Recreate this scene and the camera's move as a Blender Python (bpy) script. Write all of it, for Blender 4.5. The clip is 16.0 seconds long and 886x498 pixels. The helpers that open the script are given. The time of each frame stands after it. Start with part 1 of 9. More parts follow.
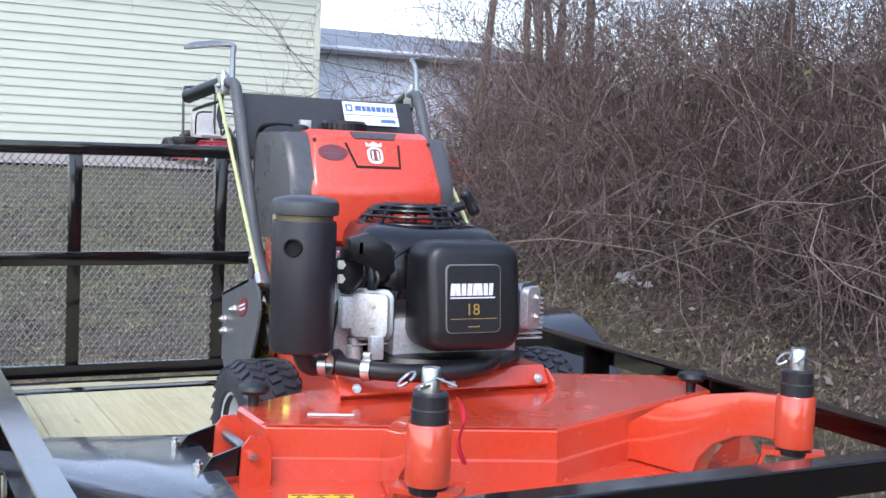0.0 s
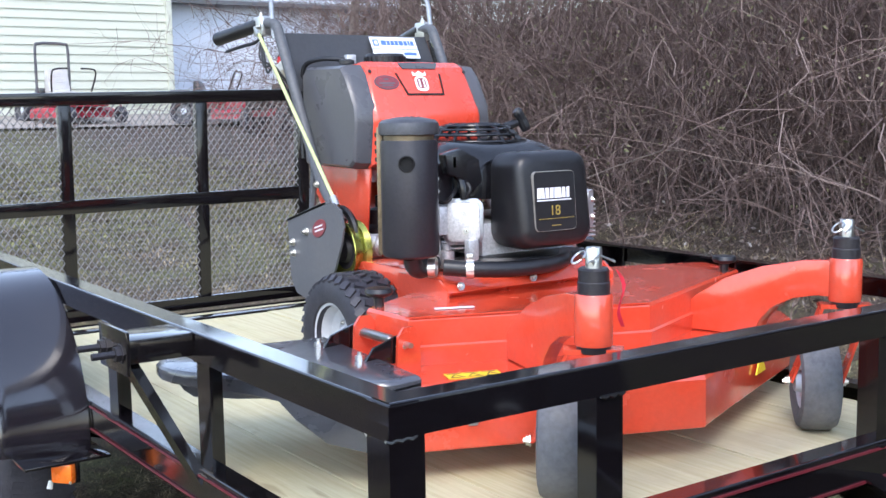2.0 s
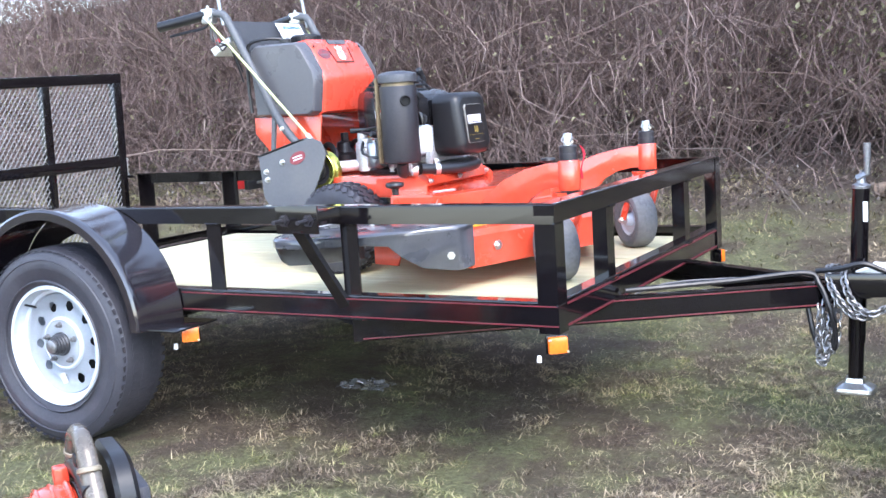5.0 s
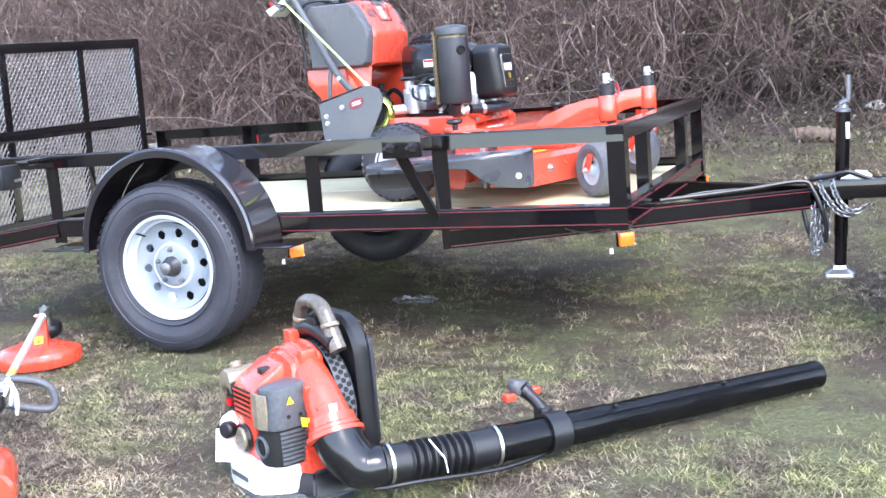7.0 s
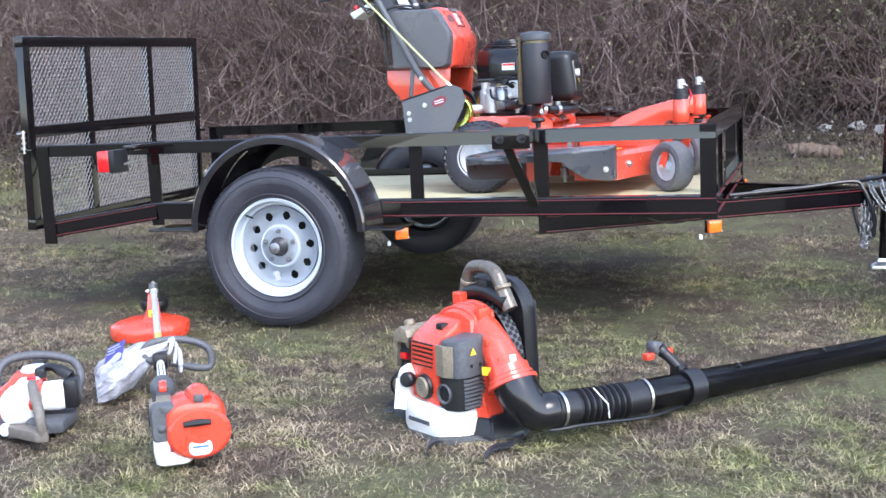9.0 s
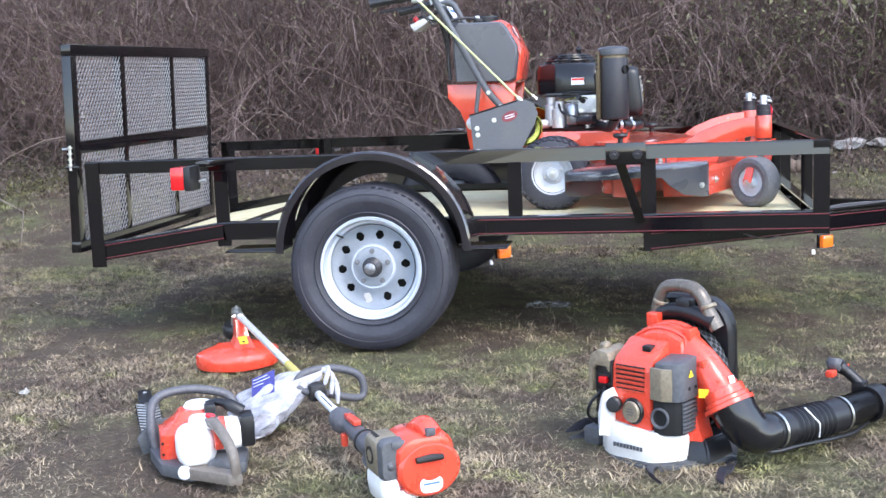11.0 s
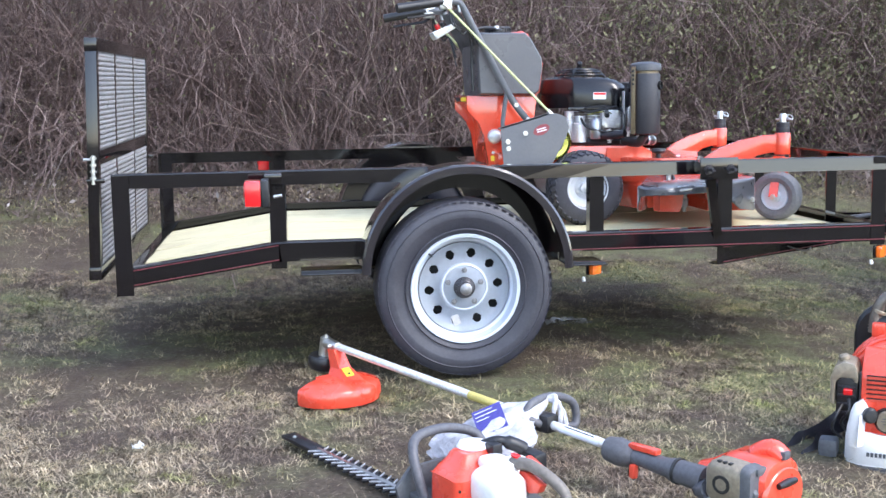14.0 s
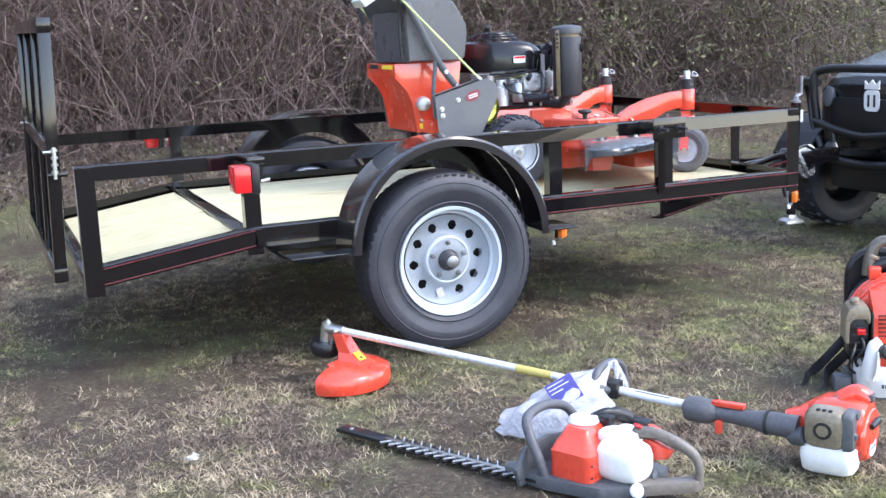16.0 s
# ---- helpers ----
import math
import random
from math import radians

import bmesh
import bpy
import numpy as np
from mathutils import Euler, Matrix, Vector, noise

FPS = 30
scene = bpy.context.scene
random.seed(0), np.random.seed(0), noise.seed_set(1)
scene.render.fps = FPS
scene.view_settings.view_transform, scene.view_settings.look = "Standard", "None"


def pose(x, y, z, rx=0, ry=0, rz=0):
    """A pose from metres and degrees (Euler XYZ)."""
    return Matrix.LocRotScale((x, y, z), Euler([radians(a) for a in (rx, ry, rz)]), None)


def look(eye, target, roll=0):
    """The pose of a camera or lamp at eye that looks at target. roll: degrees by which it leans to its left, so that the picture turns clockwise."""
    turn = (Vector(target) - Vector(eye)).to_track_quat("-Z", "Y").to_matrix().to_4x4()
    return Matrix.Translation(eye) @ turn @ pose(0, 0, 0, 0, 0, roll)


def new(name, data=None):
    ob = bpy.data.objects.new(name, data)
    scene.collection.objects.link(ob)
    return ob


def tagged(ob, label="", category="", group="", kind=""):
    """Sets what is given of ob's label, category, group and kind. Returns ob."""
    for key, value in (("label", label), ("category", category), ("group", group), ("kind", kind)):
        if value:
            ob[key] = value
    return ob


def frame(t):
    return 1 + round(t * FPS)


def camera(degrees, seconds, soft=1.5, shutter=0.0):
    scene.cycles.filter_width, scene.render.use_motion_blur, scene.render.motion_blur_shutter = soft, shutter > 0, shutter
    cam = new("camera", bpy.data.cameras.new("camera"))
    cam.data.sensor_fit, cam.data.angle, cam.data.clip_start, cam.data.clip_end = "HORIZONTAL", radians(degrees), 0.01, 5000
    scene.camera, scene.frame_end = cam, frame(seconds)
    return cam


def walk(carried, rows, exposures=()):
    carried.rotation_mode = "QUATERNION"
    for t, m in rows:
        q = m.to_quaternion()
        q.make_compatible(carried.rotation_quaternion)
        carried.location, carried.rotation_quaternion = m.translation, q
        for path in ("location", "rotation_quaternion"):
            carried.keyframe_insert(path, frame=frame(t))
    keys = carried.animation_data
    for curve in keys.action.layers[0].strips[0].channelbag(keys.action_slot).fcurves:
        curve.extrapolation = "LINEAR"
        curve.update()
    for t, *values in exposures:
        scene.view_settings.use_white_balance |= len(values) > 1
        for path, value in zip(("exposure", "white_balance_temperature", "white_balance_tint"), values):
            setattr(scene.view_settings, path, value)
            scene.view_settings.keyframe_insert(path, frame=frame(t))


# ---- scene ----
cam = camera(42.6, 16.0)
EXPOSURES = [(0, 1.61, 6200, 12), (1, 1.57, 6200, 12), (2.5, 2.12, 6200, 12), (3.5, 2.36, 6150, 12), (6, 2.78, 6050, 12), (7, 2.78, 6050, 12), (7.6, 2.39, 6100, 12), (8.2, 2.24, 6100, 12), (12, 2.2, 6200, 12), (13, 2.16, 6200, 12), (15, 2.4, 6200, 12), (16, 2.3, 6200, 12)]
PATH = [
    (0, (3.152, -0.209, 1.26), (1.375, 0.698, 1.112), 2.3),
    (0.5, (3.135, -0.245, 1.264), (1.364, 0.669, 1.102), 2.0),
    (1, (3.112, -0.353, 1.262), (1.364, 0.602, 1.081), 1.5),
    (1.5, (3.09, -0.622, 1.224), (1.402, 0.43, 1.016), 0.2),
    (2, (3.141, -0.847, 1.201), (1.515, 0.292, 0.959), -0.9),
    (2.5, (3.236, -1.166, 1.195), (1.697, 0.079, 0.914), -1.9),
    (3, (3.225, -1.484, 1.174), (1.792, -0.123, 0.869), -2.5),
    (3.5, (3.222, -1.801, 1.157), (1.89, -0.343, 0.842), -2.9),
    (3.7, (3.222, -1.933, 1.141), (1.932, -0.438, 0.827), -3.3),
    (5.8, (2.904, -3.266, 1.077), (2.054, -1.475, 0.815), -3.8),
    (6, (2.873, -3.345, 1.061), (2.04, -1.547, 0.795), -4.0),
    (6.5, (2.757, -3.599, 1.048), (1.98, -1.78, 0.75), -4.3),
    (7, (2.697, -3.823, 1.043), (1.933, -2.003, 0.718), -4.6),
    (7.5, (2.622, -4.038, 1.039), (1.873, -2.215, 0.696), -4.4),
    (8, (2.503, -4.223, 1.019), (1.783, -2.388, 0.681), -3.8),
    (8.5, (2.355, -4.381, 1.027), (1.679, -2.528, 0.7), -3.3),
    (9, (2.167, -4.438, 1.001), (1.537, -2.563, 0.704), -2.8),
    (11.3, (0.969, -4.609, 1.046), (0.649, -2.655, 0.765), -2.3),
    (11.5, (0.865, -4.639, 1.045), (0.577, -2.68, 0.768), -2.2),
    (12, (0.561, -4.624, 1.049), (0.361, -2.653, 0.773), -1.7),
    (12.5, (0.271, -4.58, 1.053), (0.155, -2.602, 0.779), -1.3),
    (13, (-0.006, -4.512, 1.051), (-0.029, -2.53, 0.782), -1.1),
    (13.5, (-0.341, -4.441, 1.035), (-0.219, -2.462, 0.777), -1.0),
    (14, (-0.636, -4.358, 1.066), (-0.37, -2.394, 0.793), -0.9),
    (14.5, (-0.921, -4.227, 1.058), (-0.503, -2.291, 0.777), -1.2),
    (15, (-1.147, -4.179, 1.083), (-0.607, -2.277, 0.78), -1.8),
    (15.5, (-1.373, -4.146, 1.143), (-0.706, -2.293, 0.795), -2.3),
    (16, (-1.598, -4.065, 1.186), (-0.856, -2.247, 0.809), -2.5),
]
walk(cam, [(t, look(eye, target, roll)) for t, eye, target, roll in PATH], EXPOSURES)

# ---- light: low, hazy evening sun and a bright pale sky ----
SUN_AZ, SUN_EL = radians(-42), radians(46)
world = bpy.data.worlds.new("world")
scene.world = world
world.use_nodes = True
wn = world.node_tree.nodes
sky = wn.new("ShaderNodeTexSky")
sky.sky_type = "NISHITA"
sky.sun_disc = False
sky.sun_elevation = SUN_EL
sky.sun_rotation = math.pi / 2 - SUN_AZ
sky.dust_density = 0.7
wn["Background"].inputs["Strength"].default_value = 0.15
haze = wn.new("ShaderNodeHueSaturation")  # thin cloud takes most of the blue out
haze.inputs["Saturation"].default_value = 0.72
world.node_tree.links.new(sky.outputs["Color"], haze.inputs["Color"])
world.node_tree.links.new(haze.outputs["Color"], wn["Background"].inputs["Color"])
sun = new("sun", bpy.data.lights.new("sun", "SUN"))
sun.data.energy = 0.58
sun.data.angle = radians(24)
sun.data.color = (1.0, 0.93, 0.86)
sun.matrix_world = look((40 * math.cos(SUN_AZ) * math.cos(SUN_EL), 40 * math.sin(SUN_AZ) * math.cos(SUN_EL), 40 * math.sin(SUN_EL)), (0, 0, 0))


# ---- materials ----
def node_mat(name):
    m = bpy.data.materials.new(name)
    m.use_nodes = True
    nt = m.node_tree
    return m, nt, nt.nodes["Principled BSDF"]


def ramp_between(nt, fac, stops):
    r = nt.nodes.new("ShaderNodeValToRGB")
    nt.links.new(fac, r.inputs["Fac"])
    el = r.color_ramp.elements
    while len(el) < len(stops):
        el.new(0.5)
    for e, (p, c) in zip(el, stops):
        e.position, e.color = p, (*c, 1)
    return r.outputs["Color"]


def noise_fac(nt, scale, detail=4, rough=0.55, stretch=None, kind="Object"):
    tc = nt.nodes.new("ShaderNodeTexCoord")
    src = tc.outputs[kind]
    if stretch:
        mp = nt.nodes.new("ShaderNodeMapping")
        mp.inputs["Scale"].default_value = stretch
        nt.links.new(src, mp.inputs["Vector"])
        src = mp.outputs["Vector"]
    n = nt.nodes.new("ShaderNodeTexNoise")
    n.inputs["Scale"].default_value = scale
    n.inputs["Detail"].default_value = detail
    n.inputs["Roughness"].default_value = rough
    nt.links.new(src, n.inputs["Vector"])
    return n.outputs["Fac"]


def mix(nt, fac, a, b):
    n = nt.nodes.new("ShaderNodeMix")
    n.data_type = "RGBA"
    for sock, v in ((n.inputs[0], fac), (n.inputs[6], a), (n.inputs[7], b)):
        if isinstance(v, (float, int)):
            sock.default_value = v
        elif isinstance(v, tuple):
            sock.default_value = (*v, 1)
        else:
            nt.links.new(v, sock)
    return n.outputs[2]


def bump(nt, bsdf, fac, strength, dist):
    b = nt.nodes.new("ShaderNodeBump")
    b.inputs["Strength"].default_value = strength
    b.inputs["Distance"].default_value = dist
    nt.links.new(fac, b.inputs["Height"])
    nt.links.new(b.outputs["Normal"], bsdf.inputs["Normal"])


def surf(name, col, rough=0.5, metal=0.0, dust=0.25, dust_col=(0.30, 0.27, 0.22), big=5.0, grain=90.0, vary=0.18, bumps=0.08, coat=0.0, wave=0.0):
    """A painted, moulded or cast surface: two scales of tone, dust and gloss, and a fine relief."""
    m, nt, b = node_mat(name)
    lo = tuple(c * (1 - vary) for c in col)
    hi = tuple(min(1, c * (1 + vary)) for c in col)
    base = ramp_between(nt, noise_fac(nt, grain, 3), [(0.3, lo), (0.7, hi)])
    film = ramp_between(nt, noise_fac(nt, big, 6, 0.65), [(0.42, (0, 0, 0)), (0.78, (dust, dust, dust))])
    nt.links.new(mix(nt, film, base, dust_col), b.inputs["Base Color"])
    mr = nt.nodes.new("ShaderNodeMapRange")
    nt.links.new(noise_fac(nt, big * 2.3, 5, 0.6), mr.inputs["Value"])
    mr.inputs["To Min"].default_value = max(0.03, rough - 0.12)
    mr.inputs["To Max"].default_value = min(1, rough + 0.16)
    nt.links.new(mr.outputs["Result"], b.inputs["Roughness"])
    b.inputs["Metallic"].default_value = metal
    b.inputs["Coat Weight"].default_value = coat
    b.inputs["Coat Roughness"].default_value = 0.08
    bump(nt, b, noise_fac(nt, grain * 1.7, 2), bumps, 0.002)
    if wave:
        fine = b.inputs["Normal"].links[0].from_node
        slow = nt.nodes.new("ShaderNodeBump")
        slow.inputs["Strength"].default_value = wave
        slow.inputs["Distance"].default_value = 0.02
        nt.links.new(noise_fac(nt, 5.0, 2), slow.inputs["Height"])
        nt.links.new(slow.outputs["Normal"], fine.inputs["Normal"])
    return m


FENDER = surf("fender_gloss_black", (0.012, 0.010, 0.014), 0.10, dust=0.04, big=3.0, bumps=0.01, coat=1.0)
BLACK = surf("black_paint", (0.005, 0.004, 0.005), 0.10, dust=0.010, big=3.0, bumps=0.02, coat=1.0, wave=0.12)
BLACK.node_tree.nodes["Principled BSDF"].inputs["Specular IOR Level"].default_value = 0.08
# black mesh coloured paler, standing in for sky reflected on its strands
MESH = surf("sky_sheen_mesh_paint", (0.19, 0.186, 0.19), 0.30, dust=0.25, big=6.0, bumps=0.04)
CHUTE = surf("slate_chute_plastic", (0.058, 0.061, 0.074), 0.28, dust=0.10, dust_col=(0.20, 0.20, 0.21), vary=0.08, bumps=0.03, coat=1.0)
BADGE_LINE = surf("pale_badge_line", (0.22, 0.21, 0.19), 0.5, dust=0.0)
RED_LINE = surf("red_pinstripe", (0.12, 0.010, 0.018), 0.4, dust=0.1)
ORANGE = surf("orange_enamel", (0.64, 0.062, 0.026), 0.22, dust=0.20, dust_col=(0.36, 0.22, 0.17), vary=0.05, bumps=0.03, coat=0.9, wave=0.05)
ORANGE_P = surf("orange_plastic", (0.70, 0.062, 0.030), 0.26, dust=0.08, vary=0.06, bumps=0.04, coat=0.6)
TANK = surf("grey_tank_plastic", (0.080, 0.080, 0.088), 0.28, dust=0.05, vary=0.05, bumps=0.02)
GREY = surf("grey_plate_paint", (0.095, 0.098, 0.108), 0.36, dust=0.12, vary=0.06, bumps=0.05)
SLATE = surf("slate_plastic", (0.075, 0.08, 0.09), 0.5, dust=0.15)
BLK_P = surf("black_plastic", (0.008, 0.008, 0.010), 0.36, dust=0.025, bumps=0.06)
BLK_GLOSS = surf("black_gloss_plastic", (0.008, 0.008, 0.010), 0.17, dust=0.02, bumps=0.02)
HEAT = surf("heat_black_steel", (0.020, 0.018, 0.023), 0.36, metal=0.2, dust=0.06, grain=140)
RUBBER = surf("tyre_rubber", (0.028, 0.028, 0.037), 0.50, dust=0.22, dust_col=(0.13, 0.125, 0.135), big=6, grain=120, bumps=0.25)
RUBBER_G = surf("grey_caster_rubber", (0.10, 0.104, 0.118), 0.75, dust=0.35, big=8)
CAP = surf("grey_cap_steel", (0.060, 0.062, 0.070), 0.36, metal=0.3, dust=0.12, grain=140)
STEEL = surf("bright_steel", (0.62, 0.62, 0.60), 0.3, metal=1.0, dust=0.12, vary=0.08)
BAIL = surf("dull_bail_steel", (0.30, 0.31, 0.33), 0.32, metal=0.8, dust=0.1)
ZINC = surf("zinc_yellow_steel", (0.42, 0.42, 0.10), 0.25, metal=0.95, dust=0.05)
ALU = surf("cast_aluminium", (0.60, 0.60, 0.61), 0.46, metal=0.70, dust=0.12, grain=160, bumps=0.3)
ALU_D = surf("dull_cast_alloy", (0.36, 0.375, 0.41), 0.30, metal=0.95, dust=0.03, grain=160, vary=0.06, bumps=0.08)
HUB = surf("greasy_hub_steel", (0.060, 0.060, 0.066), 0.30, metal=0.5, dust=0.15, dust_col=(0.05, 0.045, 0.04), vary=0.2)
CHAIN = surf("dull_chain_steel", (0.28, 0.28, 0.29), 0.4, metal=0.9, dust=0.1)
HANDLE = surf("grey_tan_handle", (0.15, 0.130, 0.110), 0.42, dust=0.1)
WHITE = surf("white_plastic", (0.78, 0.77, 0.74), 0.45, dust=0.15, vary=0.04)
RIM = surf("white_rim_enamel", (0.482, 0.528, 0.589), 0.35, dust=0.2, vary=0.04, big=9)
RIM_G = surf("pale_grey_rim", (0.52, 0.54, 0.57), 0.4, dust=0.2, vary=0.05)
# deepest black, puts the shade of the muffler outlet's bore into its colour
BORE_BLACK = surf("bore_black", (0.003, 0.003, 0.003), 0.95, dust=0.0)
GRIP_G = surf("grey_tan_gloss", (0.135, 0.115, 0.094), 0.22, metal=0.35, dust=0.1)
# near-black that stands in for the shade inside holes, slots and bores
DARK = surf("hole_shade", (0.006, 0.006, 0.006), 0.8, dust=0.0)
# darker copy of the orange: shade on louvres and seam put into colour
ORANGE_D = surf("shaded_orange_plastic", (0.52, 0.05, 0.022), 0.45, dust=0.05)
TAN = surf("tan_metallic_plastic", (0.25, 0.21, 0.15), 0.34, metal=0.25, dust=0.15)
BRASS = surf("blued_heat_shield", (0.20, 0.155, 0.095), 0.45, metal=0.7, dust=0.1)
AMBER = surf("amber_lens", (0.85, 0.16, 0.010), 0.22, dust=0.1, vary=0.1, coat=0.5)
RED_LENS = surf("red_lens", (0.60, 0.012, 0.015), 0.18, dust=0.05, vary=0.1, coat=0.5)
YELLOW = surf("yellow_sticker", (0.85, 0.62, 0.03), 0.5, dust=0.1, vary=0.05)
DULL_YELLOW = surf("dull_yellow_sleeve", (0.56, 0.46, 0.12), 0.45, dust=0.2, vary=0.15, grain=160)
LABEL = surf("white_sticker", (0.74, 0.76, 0.80), 0.45, dust=0.05, vary=0.04)
BLUE_INK = surf("blue_print", (0.07, 0.15, 0.36), 0.5, dust=0.0)
INK = surf("dark_print", (0.02, 0.02, 0.02), 0.5, dust=0.0)
GOLD_INK = surf("gold_print", (0.30, 0.22, 0.05), 0.5, dust=0.0)
DECAL_RED = surf("dark_red_decal", (0.20, 0.03, 0.04), 0.4, dust=0.1, vary=0.3, grain=200)
BLUE_CARD = surf("blue_card", (0.05, 0.045, 0.24), 0.45, dust=0.1)
RED_CLOTH = surf("red_flag", (0.55, 0.012, 0.04), 0.6, dust=0.05)
RED_M = surf("red_machine_paint", (0.33, 0.014, 0.034), 0.32, dust=0.15)
CABLE_G = surf("green_yellow_cable", (0.50, 0.53, 0.25), 0.4, dust=0.05)
GREY_TUBE = surf("grey_rubber_grip", (0.080, 0.080, 0.090), 0.48, dust=0.1)
BLADE_STEEL = surf("ground_blade_steel", (0.62, 0.63, 0.66), 0.40, metal=0.6, dust=0.05)
SILVER_P = surf("silver_tube", (0.76, 0.755, 0.74), 0.34, metal=0.45, dust=0.05)


def wood_mat():
    m, nt, b = node_mat("treated_pine")
    oi = nt.nodes.new("ShaderNodeObjectInfo")
    tone = ramp_between(nt, oi.outputs["Random"], [(0.0, (0.56, 0.50, 0.29)), (0.5, (0.63, 0.575, 0.35)), (1.0, (0.53, 0.485, 0.26))])
    g = noise_fac(nt, 6, 6, 0.6, (0.6, 14, 14))
    grain = ramp_between(nt, g, [(0.35, (0.47, 0.41, 0.235)), (0.62, (0.68, 0.64, 0.45))])
    c = mix(nt, 0.45, tone, grain)
    k = noise_fac(nt, 3.5, 3, 0.5, (1.0, 4, 4))
    knot = ramp_between(nt, k, [(0.68, (0, 0, 0)), (0.74, (0.55, 0.55, 0.55))])
    c = mix(nt, knot, c, (0.26, 0.19, 0.10))
    d = ramp_between(nt, noise_fac(nt, 2.2, 6, 0.7), [(0.5, (0, 0, 0)), (0.78, (0.6, 0.6, 0.6))])
    nt.links.new(mix(nt, d, c, (0.34, 0.28, 0.19)), b.inputs["Base Color"])
    b.inputs["Roughness"].default_value = 0.75
    bump(nt, b, g, 0.25, 0.004)
    return m


WOOD = wood_mat()


def lawn_mat(name, green_stops, dry_stops, blade):
    """Winter lawn: straw, bare brown earth and green patches, greener towards the coupler; odd yellow tufts."""
    m, nt, b = node_mat(name)
    if blade:
        geo = nt.nodes.new("ShaderNodeNewGeometry")
        rnd = geo.outputs["Random Per Island"]
    else:
        rnd = noise_fac(nt, 60, 5, 0.7)
    dry = ramp_between(nt, rnd, dry_stops)
    green = ramp_between(nt, rnd, green_stops)
    tc = nt.nodes.new("ShaderNodeTexCoord")
    sep = nt.nodes.new("ShaderNodeSeparateXYZ")
    nt.links.new(tc.outputs["Object"], sep.inputs[0])
    lean = nt.nodes.new("ShaderNodeMapRange")
    nt.links.new(sep.outputs["X"], lean.inputs["Value"])
    lean.inputs["From Min"].default_value, lean.inputs["From Max"].default_value = -1.0, 2.0
    lean.inputs["To Min"].default_value, lean.inputs["To Max"].default_value = -0.02, 0.06
    add = nt.nodes.new("ShaderNodeMath")
    nt.links.new(noise_fac(nt, 1.1, 6, 0.62), add.inputs[0])
    nt.links.new(lean.outputs["Result"], add.inputs[1])
    back = nt.nodes.new("ShaderNodeMapRange")  # the lawn behind the tailgate is greener
    nt.links.new(sep.outputs["X"], back.inputs["Value"])
    back.inputs["From Min"].default_value, back.inputs["From Max"].default_value = -3.2, -5.5
    back.inputs["To Max"].default_value = 0.20
    both = nt.nodes.new("ShaderNodeMath")
    nt.links.new(add.outputs[0], both.inputs[0])
    nt.links.new(back.outputs["Result"], both.inputs[1])
    patch = ramp_between(nt, both.outputs[0], [(0.46, (0.05, 0.05, 0.05)), (0.60, (0.85, 0.85, 0.85))])
    tuft = ramp_between(nt, noise_fac(nt, 5.5, 4, 0.6), [(0.58, (0, 0, 0)), (0.66, (0.75, 0.75, 0.75))])
    c = mix(nt, patch, dry, green)
    if blade:
        c = mix(nt, tuft, c, mix(nt, rnd, (0.14, 0.165, 0.045), (0.36, 0.365, 0.14)))
        dead = ramp_between(nt, noise_fac(nt, 3.2, 6, 0.7), [(0.46, (0, 0, 0)), (0.58, (0.80, 0.80, 0.80))])
        c = mix(nt, dead, c, mix(nt, rnd, (0.085, 0.060, 0.048), (0.23, 0.175, 0.14)))
        clump = ramp_between(nt, noise_fac(nt, 15.0, 4, 0.65), [(0.36, (0.45, 0.42, 0.40)), (0.50, (1.0, 1.0, 1.0)), (0.66, (1.55, 1.50, 1.40))])
        shade = nt.nodes.new("ShaderNodeMix")
        shade.data_type, shade.blend_type = "RGBA", "MULTIPLY"
        shade.inputs[0].default_value = 1.0
        nt.links.new(c, shade.inputs[6])
        nt.links.new(clump, shade.inputs[7])
        c = shade.outputs[2]
    else:
        damp = ramp_between(nt, noise_fac(nt, 3.2, 6, 0.7), [(0.46, (0, 0, 0)), (0.60, (0.75, 0.75, 0.75))])
        c = mix(nt, damp, c, (0.070, 0.050, 0.040))
        mould = nt.nodes.new("ShaderNodeMapRange")  # leaf mould along the foot of the bank
        nt.links.new(sep.outputs["Y"], mould.inputs["Value"])
        mould.inputs["From Min"].default_value, mould.inputs["From Max"].default_value = 3.7, 4.9
        mould.inputs["To Max"].default_value = 0.8
        c = mix(nt, mould.outputs["Result"], c, (0.080, 0.060, 0.055))
    nt.links.new(c, b.inputs["Base Color"])
    b.inputs["Roughness"].default_value = 0.85
    b.inputs["Specular IOR Level"].default_value = 0.25
    if not blade:
        bump(nt, b, noise_fac(nt, 35, 6, 0.7), 0.9, 0.03)
    return m


SOIL = lawn_mat("lawn_soil", [(0.3, (0.085, 0.087, 0.042)), (0.7, (0.180, 0.182, 0.090))], [(0.3, (0.050, 0.036, 0.026)), (0.7, (0.155, 0.121, 0.086))], False)
BLADES = lawn_mat("lawn_blades", [(0.0, (0.098, 0.113, 0.041)), (0.6, (0.221, 0.235, 0.095)), (1.0, (0.363, 0.320, 0.162))],
                  [(0.0, (0.162, 0.122, 0.081)), (0.45, (0.309, 0.245, 0.168)), (0.8, (0.399, 0.326, 0.231)), (1.0, (0.503, 0.419, 0.306))], True)


def island_mat(name, stops, rough=0.85):
    m, nt, b = node_mat(name)
    geo = nt.nodes.new("ShaderNodeNewGeometry")
    nt.links.new(ramp_between(nt, geo.outputs["Random Per Island"], stops), b.inputs["Base Color"])
    b.inputs["Roughness"].default_value = rough
    b.inputs["Specular IOR Level"].default_value = 0.2
    return m


